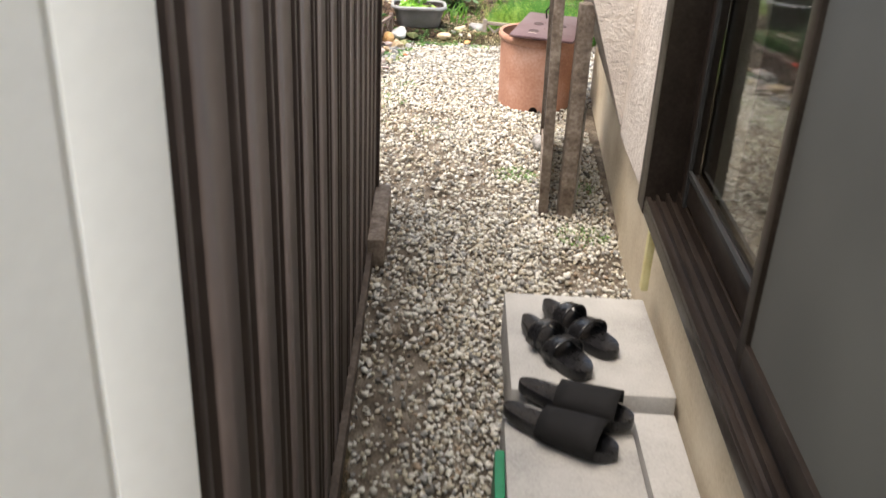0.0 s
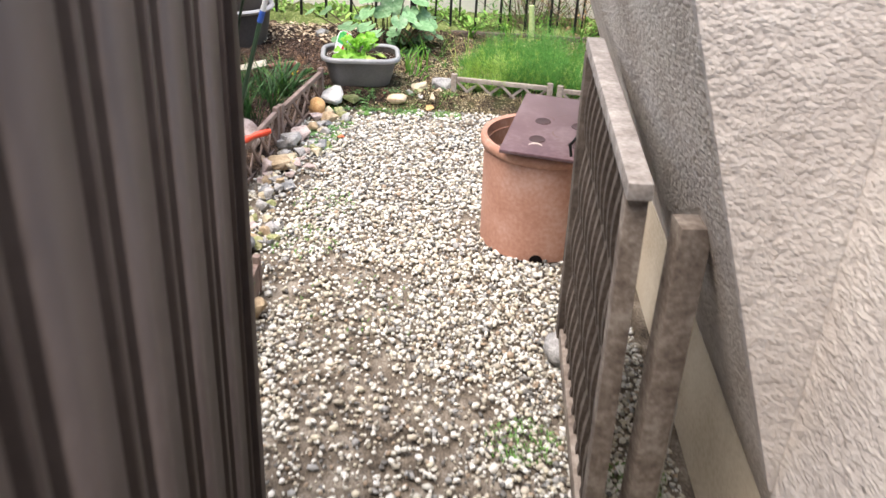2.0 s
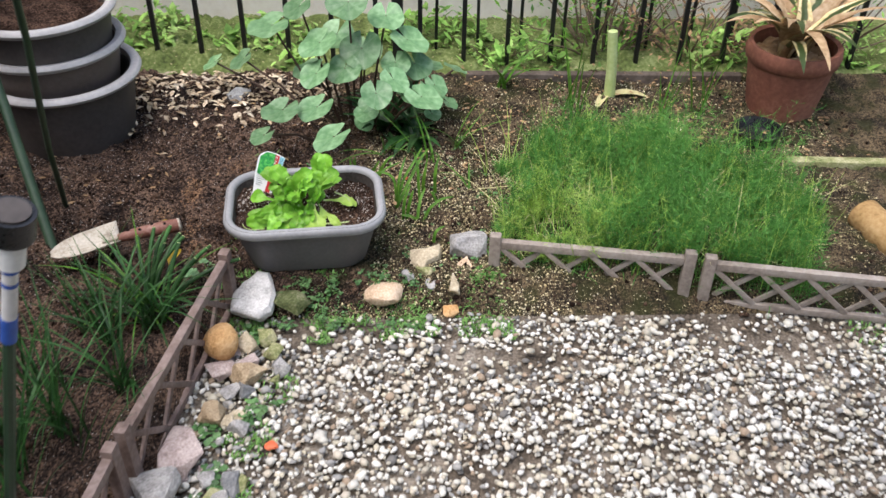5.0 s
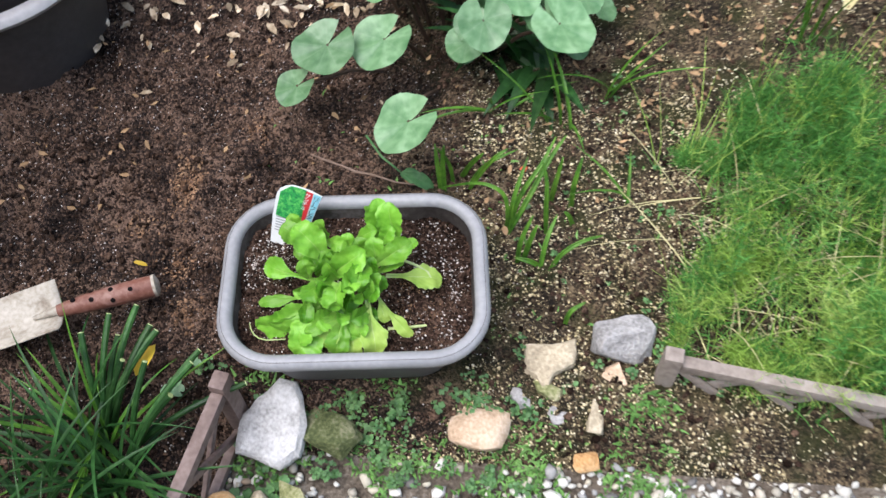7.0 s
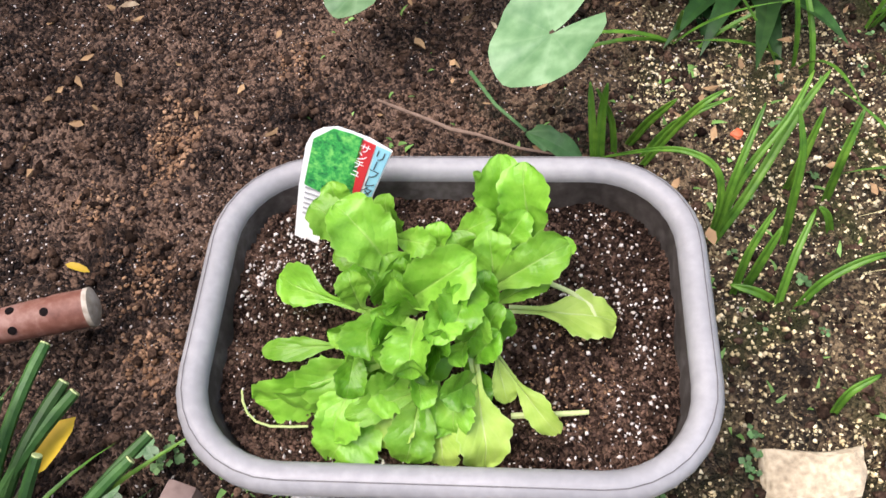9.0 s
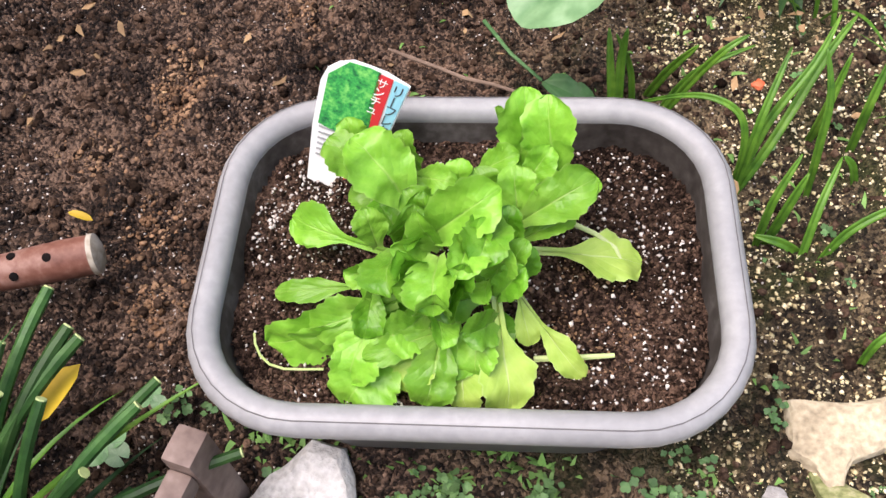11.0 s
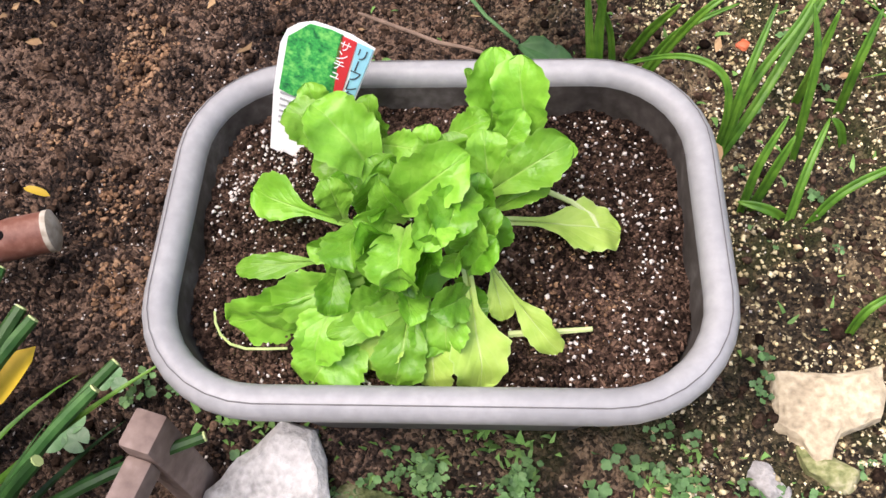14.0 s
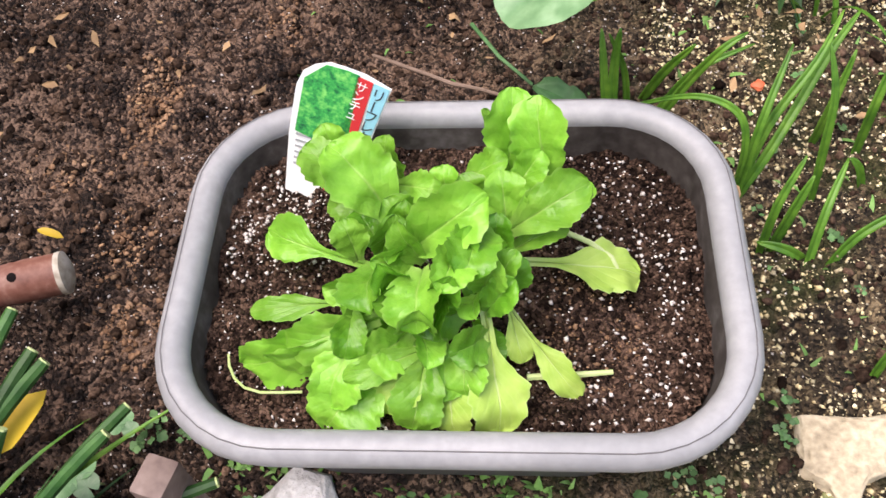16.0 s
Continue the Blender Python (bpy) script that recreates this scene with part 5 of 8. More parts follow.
def build_lettuce():
    """Leaves stand in the planter's own axes, over its soil: base, tip, width, bare stalk, roll."""
    back = [
        (0.036, 0.054, 0.061, 0.037, 0.066, 0.124, 0.028, 0.10, 0), (0.066, 0.043, 0.066, 0.050, 0.060, 0.124, 0.030, 0.10, -10), (0.021, 0.066, 0.061, 0.020, 0.072, 0.101, 0.012, 0.10, 25),
        (0.030, 0.055, 0.056, 0.042, 0.063, 0.086, 0.018, 0.10, 15), (0.038, 0.033, 0.074, 0.054, 0.041, 0.098, 0.018, 0.10, 20), (0.007, 0.045, 0.074, 0.033, 0.041, 0.092, 0.016, 0.05, 0),
        (0.037, 0.002, 0.074, 0.030, 0.018, 0.108, 0.023, 0.05, 0), (0.034, -0.001, 0.078, 0.080, 0.010, 0.108, 0.026, 0.10, -12), (0.036, -0.009, 0.068, 0.069, -0.000, 0.080, 0.015, 0.05, -10),
        (0.065, 0.027, 0.061, 0.086, 0.034, 0.074, 0.015, 0.05, 0), (0.020, 0.017, 0.074, 0.007, 0.024, 0.096, 0.021, 0.05, 10)]
    shoulder = [
        (-0.036, 0.014, 0.071, -0.070, 0.036, 0.114, 0.036, 0.05, 0), (-0.066, 0.042, 0.066, -0.092, 0.052, 0.092, 0.026, 0.05, 10), (-0.080, 0.065, 0.066, -0.081, 0.067, 0.094, 0.018, 0.05, 0),
        (-0.036, 0.053, 0.061, -0.043, 0.056, 0.094, 0.022, 0.05, -15), (-0.039, 0.043, 0.074, -0.007, 0.024, 0.082, 0.018, 0.10, 0), (-0.002, 0.027, 0.068, -0.005, 0.038, 0.088, 0.021, 0.05, 10),
        (-0.053, 0.026, 0.056, -0.079, 0.034, 0.064, 0.018, 0.10, 0), (-0.019, -0.000, 0.076, -0.036, 0.000, 0.104, 0.021, 0.05, 0), (-0.059, -0.012, 0.066, -0.063, 0.000, 0.086, 0.019, 0.05, 20)]
    heart = [
        (-0.024, -0.019, 0.088, 0.021, -0.015, 0.128, 0.031, 0.02, 0), (0.020, -0.010, 0.104, 0.011, -0.053, 0.108, 0.025, 0.02, 10), (0.015, -0.002, 0.092, 0.032, -0.023, 0.094, 0.012, 0.02, -15),
        (0.006, -0.028, 0.108, -0.001, -0.062, 0.110, 0.021, 0.02, -20), (-0.041, -0.014, 0.076, -0.028, -0.012, 0.104, 0.024, 0.02, 15), (-0.029, -0.013, 0.100, -0.031, -0.038, 0.100, 0.009, 0.20, 0),
        (-0.019, -0.019, 0.086, -0.040, -0.040, 0.100, 0.017, 0.02, 0), (-0.046, -0.019, 0.074, -0.044, -0.061, 0.088, 0.026, 0.02, 10), (-0.027, -0.039, 0.092, -0.037, -0.062, 0.094, 0.017, 0.02, -20),
        (-0.015, -0.039, 0.098, -0.016, -0.077, 0.092, 0.028, 0.02, 0)]
    ring = [
        (0.002, -0.042, 0.088, -0.009, -0.075, 0.078, 0.021, 0.02, 10), (0.017, -0.037, 0.084, 0.015, -0.062, 0.082, 0.014, 0.05, 15), (0.019, -0.056, 0.084, 0.037, -0.048, 0.096, 0.017, 0.02, 0),
        (0.025, -0.043, 0.088, 0.038, -0.031, 0.100, 0.015, 0.02, -10), (0.033, -0.038, 0.074, 0.042, -0.024, 0.082, 0.014, 0.02, 10), (-0.029, -0.065, 0.080, -0.045, -0.079, 0.062, 0.028, 0.02, 0),
        (-0.060, -0.047, 0.068, -0.059, -0.076, 0.056, 0.018, 0.05, 15), (-0.017, -0.064, 0.074, -0.010, -0.083, 0.062, 0.016, 0.05, -15), (0.021, -0.064, 0.074, 0.003, -0.078, 0.066, 0.021, 0.05, 10),
        (-0.064, -0.021, 0.064, -0.078, -0.028, 0.052, 0.016, 0.10, 0)]
    side = [
        (-0.065, 0.000, 0.046, -0.121, 0.018, 0.050, 0.028, 0.42, 0), (-0.067, -0.028, 0.038, -0.127, -0.032, 0.034, 0.015, 0.30, 10), (-0.067, -0.057, 0.056, -0.127, -0.071, 0.030, 0.033, 0.10, 0),
        (-0.069, -0.070, 0.062, -0.109, -0.072, 0.044, 0.021, 0.10, -20), (-0.057, -0.061, 0.068, -0.095, -0.069, 0.054, 0.025, 0.10, 0), (-0.071, -0.069, 0.068, -0.072, -0.097, 0.036, 0.028, 0.10, 0),
        (-0.060, -0.081, 0.042, -0.073, -0.108, 0.026, 0.040, 0.05, 0)]
    front = [
        (-0.008, -0.081, 0.062, -0.060, -0.087, 0.052, 0.016, 0.15, 10), (-0.030, -0.078, 0.054, -0.036, -0.099, 0.030, 0.027, 0.05, 0), (-0.017, -0.085, 0.062, -0.021, -0.109, 0.030, 0.027, 0.05, 0),
        (-0.045, -0.094, 0.024, -0.026, -0.101, 0.022, 0.010, 0.05, 0), (0.001, -0.088, 0.040, 0.002, -0.108, 0.024, 0.025, 0.10, 0), (0.017, -0.072, 0.066, 0.008, -0.093, 0.040, 0.027, 0.05, 0),
        (-0.007, -0.071, 0.052, -0.002, -0.094, 0.040, 0.020, 0.05, 0)]
    pale = [
        (0.028, -0.054, 0.072, 0.031, -0.108, 0.024, 0.032, 0.28, 0), (0.045, -0.036, 0.058, 0.043, -0.065, 0.030, 0.015, 0.25, 10), (0.048, -0.043, 0.054, 0.076, -0.083, 0.021, 0.017, 0.30, 0),
        (0.059, 0.012, 0.038, 0.119, 0.003, 0.024, 0.030, 0.25, -8)]
    deep = [
        (-0.015, -0.035, 0.061, -0.035, -0.034, 0.066, 0.020, 0.02, 0), (0.009, -0.042, 0.061, 0.026, -0.021, 0.066, 0.021, 0.02, 0), (-0.009, -0.005, 0.066, -0.024, 0.017, 0.076, 0.021, 0.02, 0),
        (-0.035, -0.048, 0.056, -0.063, -0.036, 0.061, 0.021, 0.02, 0), (0.003, -0.055, 0.056, 0.014, -0.080, 0.046, 0.020, 0.02, 0), (-0.027, -0.068, 0.050, -0.034, -0.084, 0.036, 0.019, 0.02, 0),
        (0.026, 0.032, 0.056, 0.047, 0.035, 0.071, 0.022, 0.02, 0), (-0.045, 0.001, 0.056, -0.061, 0.024, 0.066, 0.022, 0.02, 0),
        (0.010, -0.030, 0.030, -0.030, -0.050, 0.045, 0.030, 0.02, 0), (0.010, -0.040, 0.030, 0.030, -0.060, 0.040, 0.028, 0.02, 20), (-0.020, -0.040, 0.030, -0.055, -0.060, 0.035, 0.030, 0.02, -15)]
    bud = []
    for n in range(9):
        a, r = n * 2.4, 0.009 + 0.0028 * n
        bud.append((-0.006 + r * math.cos(a), -0.034 + r * math.sin(a), 0.084, -0.006 + (r + 0.012) * math.cos(a + 0.3), -0.034 + (r + 0.012) * math.sin(a + 0.3), 0.117 - 0.002 * n, 0.015 + 0.0006 * n, 0.02, 12 * (n % 3 - 1)))
    crown = thing("lettuce", "bright green leaf lettuce with toothed spoon-shaped leaves in the planter", "lettuce", PLANTER @ pose(-0.0015, 0.0005, 0.088))
    k = 0
    for rows, mats, arch, cup, ruffle in ((back, ("lettuce", "lettuce"), 0.16, 0.35, 0.05), (shoulder, ("lettuce", "lettuce"), 0.14, 0.3, 0.05), (heart, ("lettuce", "lettuce_deep_shaded", "lettuce_deep_shaded"), 0.12, 0.55, 0.035),
                                   (ring, ("lettuce_deep_shaded", "lettuce"), 0.14, 0.50, 0.045), (side, ("lettuce",), 0.14, 0.16, 0.05), (front, ("lettuce", "lettuce_pale", "lettuce"), 0.12, 0.12, 0.045),
                                   (pale, ("lettuce_pale",), 0.08, 0.16, 0.07), (deep, ("lettuce_deep_shaded",), 0.1, 0.3, 0.04), (bud, ("lettuce_deep_shaded", "lettuce"), 0.10, 0.6, 0.03)):
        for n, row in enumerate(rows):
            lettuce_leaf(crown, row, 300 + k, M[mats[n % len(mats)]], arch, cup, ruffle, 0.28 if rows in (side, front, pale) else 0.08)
            k += 1
    part("stalk", tube([(0.045, -0.070, 0.022), (0.075, -0.067, 0.020), (0.096, -0.065, 0.020)], [0.0022, 0.002, 0.0016], 7), M["stem"], crown, "pale fallen stalk")
    part("stalk", tube([(0.068, 0.020, 0.045), (0.085, 0.016, 0.038), (0.099, 0.010, 0.030), (0.107, -0.006, 0.022)], [0.0019, 0.0018, 0.0016, 0.0014], 7), M["stem"], crown, "pale fallen stalk")
    part("stalk", tube([(-0.137, -0.058, 0.026), (-0.1345, -0.067, 0.028), (-0.130, -0.075, 0.028), (-0.123, -0.081, 0.028), (-0.113, -0.084, 0.028), (-0.10, -0.084, 0.028), (-0.088, -0.083, 0.027)], 0.0009, 6), M["stem"], crown, "thin dry stalk")
    return crown


build_lettuce()


# ---------------------------------------------------------------- stones
def gz(x, y):
    return ground_height(x, y)


def shard(x, y, z):
    """A flat, pointed splinter of pale stone, leaning on the planter."""
    ring = [(-0.040, -0.074), (0.026, -0.080), (0.048, -0.045), (0.040, 0.012), (0.022, 0.060), (0.006, 0.084), (-0.018, 0.080), (-0.030, 0.045), (-0.048, -0.005)]
    bm = loft([[(u * 1.08 * k, v * 0.74 * k, w) for u, v in ring] for k, w in ((0.86, -0.019), (1.0, -0.008), (1.0, 0.010), (0.84, 0.019))], cap_first=True, cap_last=True)
    bmesh.ops.triangulate(bm, faces=bm.faces[:])
    bmesh.ops.subdivide_edges(bm, edges=bm.edges[:], cuts=3, use_grid_fill=True)
    for v in bm.verts:
        v.co += Vector((noise.noise(v.co * 45), noise.noise(v.co * 45 + Vector((7, 0, 0))), noise.noise(v.co * 38 + Vector((0, 5, 0))))) * 0.0045
    ob = part("stone", bm, M["st_white"])
    ob.matrix_basis = pose(x, y, z, 16, 6, -14) @ Matrix.Diagonal((0.92, 1.0, 0.8, 1))
    tagged(ob, "flat pale grey stone wedged beside the planter", "stone", "border stones")


def cream_block(x, y, z):
    """A split cream stone: a broad block with a chipped foot."""
    ring = [(-0.035, 0.022), (-0.038, -0.012), (-0.026, -0.022), (-0.018, -0.045), (-0.004, -0.040), (0.004, -0.022), (0.030, -0.010), (0.037, 0.006), (0.036, 0.025), (0.0, 0.021)]
    ring = [(u * 1.05, v * 1.05) for u, v in ring[::-1]]
    bm = loft([[(u * k, v * k, w + 0.006 * u / 0.035) for u, v in ring] for k, w in ((0.80, -0.026), (1.0, -0.014), (1.0, 0.010), (0.93, 0.018), (0.72, 0.021))], cap_first=True, cap_last=True)
    bmesh.ops.triangulate(bm, faces=bm.faces[:])
    bmesh.ops.subdivide_edges(bm, edges=bm.edges[:], cuts=3, use_grid_fill=True)
    for v in bm.verts:
        q = v.co.copy()
        v.co += Vector((noise.noise(q * 30), noise.noise(q * 30 + Vector((7, 0, 0))), 0.6 * noise.noise(q * 26 + Vector((0, 5, 0))))) * 0.0042
        v.co += Vector((noise.noise(q * 110), noise.noise(q * 110 + Vector((7, 0, 0))), noise.noise(q * 110 + Vector((0, 5, 0))))) * 0.0012
    bmesh.ops.recalc_face_normals(bm, faces=bm.faces)
    ob = part("stone", bm, M["st_cream"])
    ob.matrix_basis = pose(x, y, z, 6, 0, 6)
    tagged(ob, "broad cream stone with a chipped foot beside the edging", "stone", "border stones")


def build_stones():
    shard(-0.250, 6.096, 0.050)
    stone(-0.305, 5.955, 0.045, (0.078, 0.082, 0.078), 5, "st_orange", "rounded orange stone at the side edging", 0, chip=0.2, rough=0.15)
    stone(-0.305, 5.90, 0.018, (0.080, 0.055, 0.045), 6, "st_mauve", "flat brown stone at the side edging", 20)
    stone(-0.245, 5.895, 0.02, (0.085, 0.075, 0.055), 7, "st_tan", "brown angular stone on the gravel edge", 35)
    stone(-0.18, 5.915, 0.012, (0.045, 0.055, 0.04), 8, "st_grey", "small grey stone on the gravel edge", 10)
    stone(-0.225, 6.005, 0.012, (0.05, 0.06, 0.04), 9, "st_moss", "small mossy stone by the planter", 40)
    stone(-0.182, 6.088, 0.036, (0.075, 0.105, 0.045), 10, "st_moss_dark", "flat mossy stone in front of the planter", 70)
    stone(0.026, 6.110, 0.042, (0.092, 0.084, 0.068), 11, "st_peach", "blunt peach-coloured stone at the gravel edge", 15, chip=0.42, rough=0.28)
    cream_block(0.128, 6.208, 0.062)
    stone(0.228, 6.24, 0.078, (0.11, 0.08, 0.07), 13, "st_grey", "long pale grey stone beside the edging", 14, chip=1.0, rough=0.45)
    stone(0.126, 6.166, 0.060, (0.050, 0.042, 0.042), 14, "st_moss", "small mossy stone beside the edging", 0)
    stone(0.136, 6.138, 0.045, (0.066, 0.042, 0.03), 15, "st_grey", "flat grey-green stone at the gravel edge", 10)
    stone(0.193, 6.135, 0.045, (0.034, 0.088, 0.036), 16, "st_cream", "upright cream stone at the gravel edge", -14, 25, chip=0.75)
    stone(0.083, 6.148, 0.055, (0.044, 0.042, 0.036), 17, "st_grey", "small grey stone at the gravel edge", 0)
    stone(0.215, 6.19, 0.055, (0.048, 0.055, 0.045), 18, "st_peach", "small tan stone beside the edging", 0)
    stone(0.182, 6.078, 0.018, (0.04, 0.035, 0.03), 19, "st_orange", "small orange stone on the gravel edge", 0)
    stone(-0.350, 5.672, 0.03, (0.10, 0.135, 0.065), 20, "st_mauve", "broad pale mauve stone by the side edging", 30)
    stone(-0.365, 5.585, 0.035, (0.10, 0.12, 0.075), 21, "st_grey", "grey stone by the side edging", 15)
    stone(-0.40, 5.535, 0.025, (0.07, 0.08, 0.055), 22, "st_grey", "small grey stone by the side edging", 50)
    stone(-0.378, 5.385, 0.02, (0.10, 0.125, 0.05), 23, "st_tan", "flat tan stone by the side edging", 10, chip=0.7)
    stone(-0.43, 5.62, 0.022, (0.05, 0.055, 0.045), 24, "st_white", "small white stone by the side edging", 0)
    stone(-0.44, 5.40, 0.02, (0.05, 0.06, 0.045), 25, "st_peach", "small peach stone by the side edging", 0)
    stone(-0.425, 5.345, 0.02, (0.065, 0.07, 0.055), 26, "st_mauve", "mauve stone by the side edging", 30)
    stone(-0.315, 5.40, 0.012, (0.045, 0.05, 0.035), 27, "st_orange", "small orange pebble stone on the gravel", 0)
    stone(-0.30, 5.53, 0.012, (0.06, 0.045, 0.035), 28, "st_mauve", "small mauve stone on the gravel", 20)
    stone(-0.520, 5.445, 0.09, (0.12, 0.15, 0.13), 29, "st_mauve", "large pale stone behind the side edging", 25, chip=0.3, rough=0.5)
    stone(-0.553, 5.26, 0.115, (0.07, 0.06, 0.13), 30, "st_cream", "upright cream stone behind the edging", 20, chip=0.8)
    stone(-0.560, 5.105, 0.075, (0.15, 0.12, 0.095), 31, "st_grey", "large pale grey stone beside the beam", 15)
    stone(-0.535, 4.985, 0.04, (0.105, 0.12, 0.10), 32, "st_tan", "tan block-like stone beside the bed", 25, chip=0.8)
    stone(-0.645, 5.02, 0.05, (0.11, 0.05, 0.04), 33, "st_white", "pale slab-like stone beside the bed", 35, chip=0.8)
    stone(-0.47, 5.09, 0.02, (0.065, 0.065, 0.05), 34, "st_tan", "brown stone beside the bed", 0)
    stone(-0.475, 4.965, 0.015, (0.05, 0.05, 0.04), 35, "st_orange", "small orange stone beside the bed", 0)
    stone(-0.53, 4.90, 0.02, (0.07, 0.06, 0.045), 36, "st_mauve", "mauve stone beside the bed", 10)
    stone(-0.395, 4.725, 0.03, (0.11, 0.10, 0.065), 37, "st_slate", "slate-grey stone at the bed corner", 0, chip=0.4)
    stone(-0.47, 4.80, 0.02, (0.06, 0.06, 0.045), 38, "st_tan", "brown stone at the bed corner", 0)
    stone(-0.262, 4.36, 0.02, (0.06, 0.08, 0.055), 39, "st_tan", "brown stone along the bed edging", 0)
    stone(-0.26, 4.20, 0.02, (0.065, 0.075, 0.055), 40, "st_mauve", "brown stone along the bed edging", 0)
    stone(-0.268, 4.06, 0.015, (0.05, 0.06, 0.045), 41, "st_moss", "mossy stone along the bed edging", 0)
    stone(0.575, 4.22, 0.028, (0.10, 0.13, 0.075), 42, "st_grey", "smooth grey stone by the open gate", 0, chip=0.2)
    stone(0.74, 2.66, 0.02, (0.12, 0.08, 0.07), 44, "st_cream", "pale stone behind the step block", 0)
    stone(0.72, 1.50, 0.04, (0.10, 0.14, 0.10), 45, "st_cream", "pale stone beside the step", 0)
    # a loose fringe of small stones along the border
    rng = random.Random(8)
    for k in range(95):
        y = rng.uniform(4.75, 6.0)
        fx = -bed_side(0, y) * -1
        x = fx + rng.uniform(0.03, 0.17) if y > 5.12 else fx + rng.uniform(-0.02, 0.12)
        if -0.3 < x < 0.3 or y < 5.9:
            s = rng.uniform(0.022, 0.062)
            stone(x, y, s * 0.2, (s, s * rng.uniform(0.7, 1.3), s * 0.75), 200 + k, rng.choice(["st_grey", "st_tan", "st_mauve", "st_cream", "st_slate", "st_grey", "st_moss"]),
                  "small loose stone along the side edging", rng.uniform(0, 180), group="loose border pebbles")


build_stones()


# ---------------------------------------------------------------- tools
def build_trowel():
    x0, y0, z0 = -0.437, 6.262, 0.128
    d = Vector((-0.569 + 0.437, 6.211 - 6.262, 0.0))
    m = Matrix.Translation((x0, y0, z0)) @ Matrix.Rotation(math.atan2(d.y, d.x), 4, "Z")
    t = thing("trowel", "old steel hand trowel with a perforated red-brown handle on the soil", "trowel", m)
    h = part("handle", tube([(0.0, 0, 0), (0.003, 0, 0), (0.03, 0, 0.001), (0.10, 0, 0.001), (0.14, 0, 0)], [0.010, 0.0155, 0.016, 0.0135, 0.009], 18), M["rust"], t, "chipped red-brown steel handle")
    for k, (hx, a) in enumerate(((0.035, -20), (0.035, 50), (0.062, 10), (0.062, -55), (0.09, -20), (0.09, 50), (0.115, 10))):
        ob = part("hole", lathe([(0.0, 0.0), (0.0034, 0.0), (0.0036, -0.002)], 10), M["hole"], h)
        r = 0.0158 - 0.000022 * (hx - 0.035) * 1000
        ob.matrix_basis = pose(hx, 0, 0.001) @ pose(0, 0, 0, a, 0, 0) @ pose(0, 0, r + 0.0006)
    part("tip_wear", lathe([(0.0, 0.002), (0.009, 0.0015), (0.0162, -0.002), (0.0163, -0.006)], 18), M["blade"], h, "worn bare end").matrix_basis = pose(0, 0, 0, 0, -90, 0)
    bm = bmesh.new()
    rows = []
    for i in range(13):
        u = i / 12
        w = 0.040 * (1.0 if u < 0.45 else math.sqrt(max(0.0, 1 - ((u - 0.45) / 0.56) ** 2))) + 0.001
        rows.append([bm.verts.new((0.135 + 0.15 * u, w * s, 0.012 * s * s - 0.004 - 0.012 * u + 0.012 * (s * s) * (1 - u))) for s in (-1, -0.6, -0.2, 0.2, 0.6, 1)])
    for a, b in zip(rows, rows[1:]):
        for k in range(5):
            bm.faces.new((a[k], a[k + 1], b[k + 1], b[k]))
    thicken(part("blade", bm, M["blade"], t, "pale corroded blade"), 0.002)
    part("neck", tube([(0.132, 0, 0.001), (0.15, 0, 0.002), (0.175, 0, -0.002)], [0.008, 0.006, 0.003], 10), M["blade"], t)
    return t


build_trowel()


def build_red_trowel():
    m = pose(-0.379, 5.262, 0.195) @ Matrix.Rotation(math.atan2(5.213 - 5.262, -0.486 + 0.379), 4, "Z") @ pose(0, 0, 0, 0, 12, 0)
    t = thing("red_trowel", "small red plastic trowel lying over the edging", "trowel", m)
    part("handle", tube([(0, 0, 0), (0.02, 0, 0), (0.055, 0, 0.001), (0.07, 0, 0)], [0.008, 0.0125, 0.012, 0.009], 12), M["red"], t)
    part("blade", tube([(0.068, 0, 0), (0.09, 0, -0.003), (0.125, 0, -0.006), (0.15, 0, -0.008)], [0.010, 0.014, 0.013, 0.003], 10), M["red"], t)


build_red_trowel()


def build_solar_lamp():
    head, low = Vector((-0.362, 5.412, 0.770)), Vector((-0.420, 5.428, 0.584))
    l = thing("solar_lamp", "solar garden lamp with clear head and blue sleeve on a stake", "garden lamp", pose(-0.582, 5.458, 0.06))
    o = Vector((-0.582, 5.458, 0.06))
    ax = (head - low).normalized()
    def seg(name, a, b, r, mat, label="", n=20):
        return part(name, tube([low + ax * a - o, low + ax * b - o], r, n), mat, l, label)
    part("stake", tube([(0, 0, -0.05), low - ax * 0.03 - o], 0.0085, 8), M["stake"], l, "dark green stake")
    seg("lower_sleeve", -0.045, 0.0, 0.0105, M["blue"])
    sl = seg("sleeve", 0.0, 0.085, 0.0098, M["white_plastic"], "white sleeve with blue print")
    seg("band", 0.085, 0.098, 0.0108, M["blue"])
    for a in (0.060,):
        part("print_mark", tube([low + ax * a - o, low + ax * (a + 0.007) - o], 0.0100, 20), M["blue"], sl)
    seg("lens", 0.098, 0.145, 0.018, M["clear"], "clouded clear lens")
    seg("cap", 0.145, 0.182, 0.028, M["black"], "black solar cap", 28)
    seg("solar_cell", 0.1825, 0.1845, 0.022, M["pot_grey"], "grey solar cell", 28)
    return l


build_solar_lamp()


def stake(name, pts, r, mat, label, category="stake", group="garden stakes"):
    p0 = Vector(pts[0])
    e = thing(name, label, category, pose(*p0), group)
    part("shaft", tube([Vector(p) - p0 for p in pts], r, 10), mat, e)
    return e


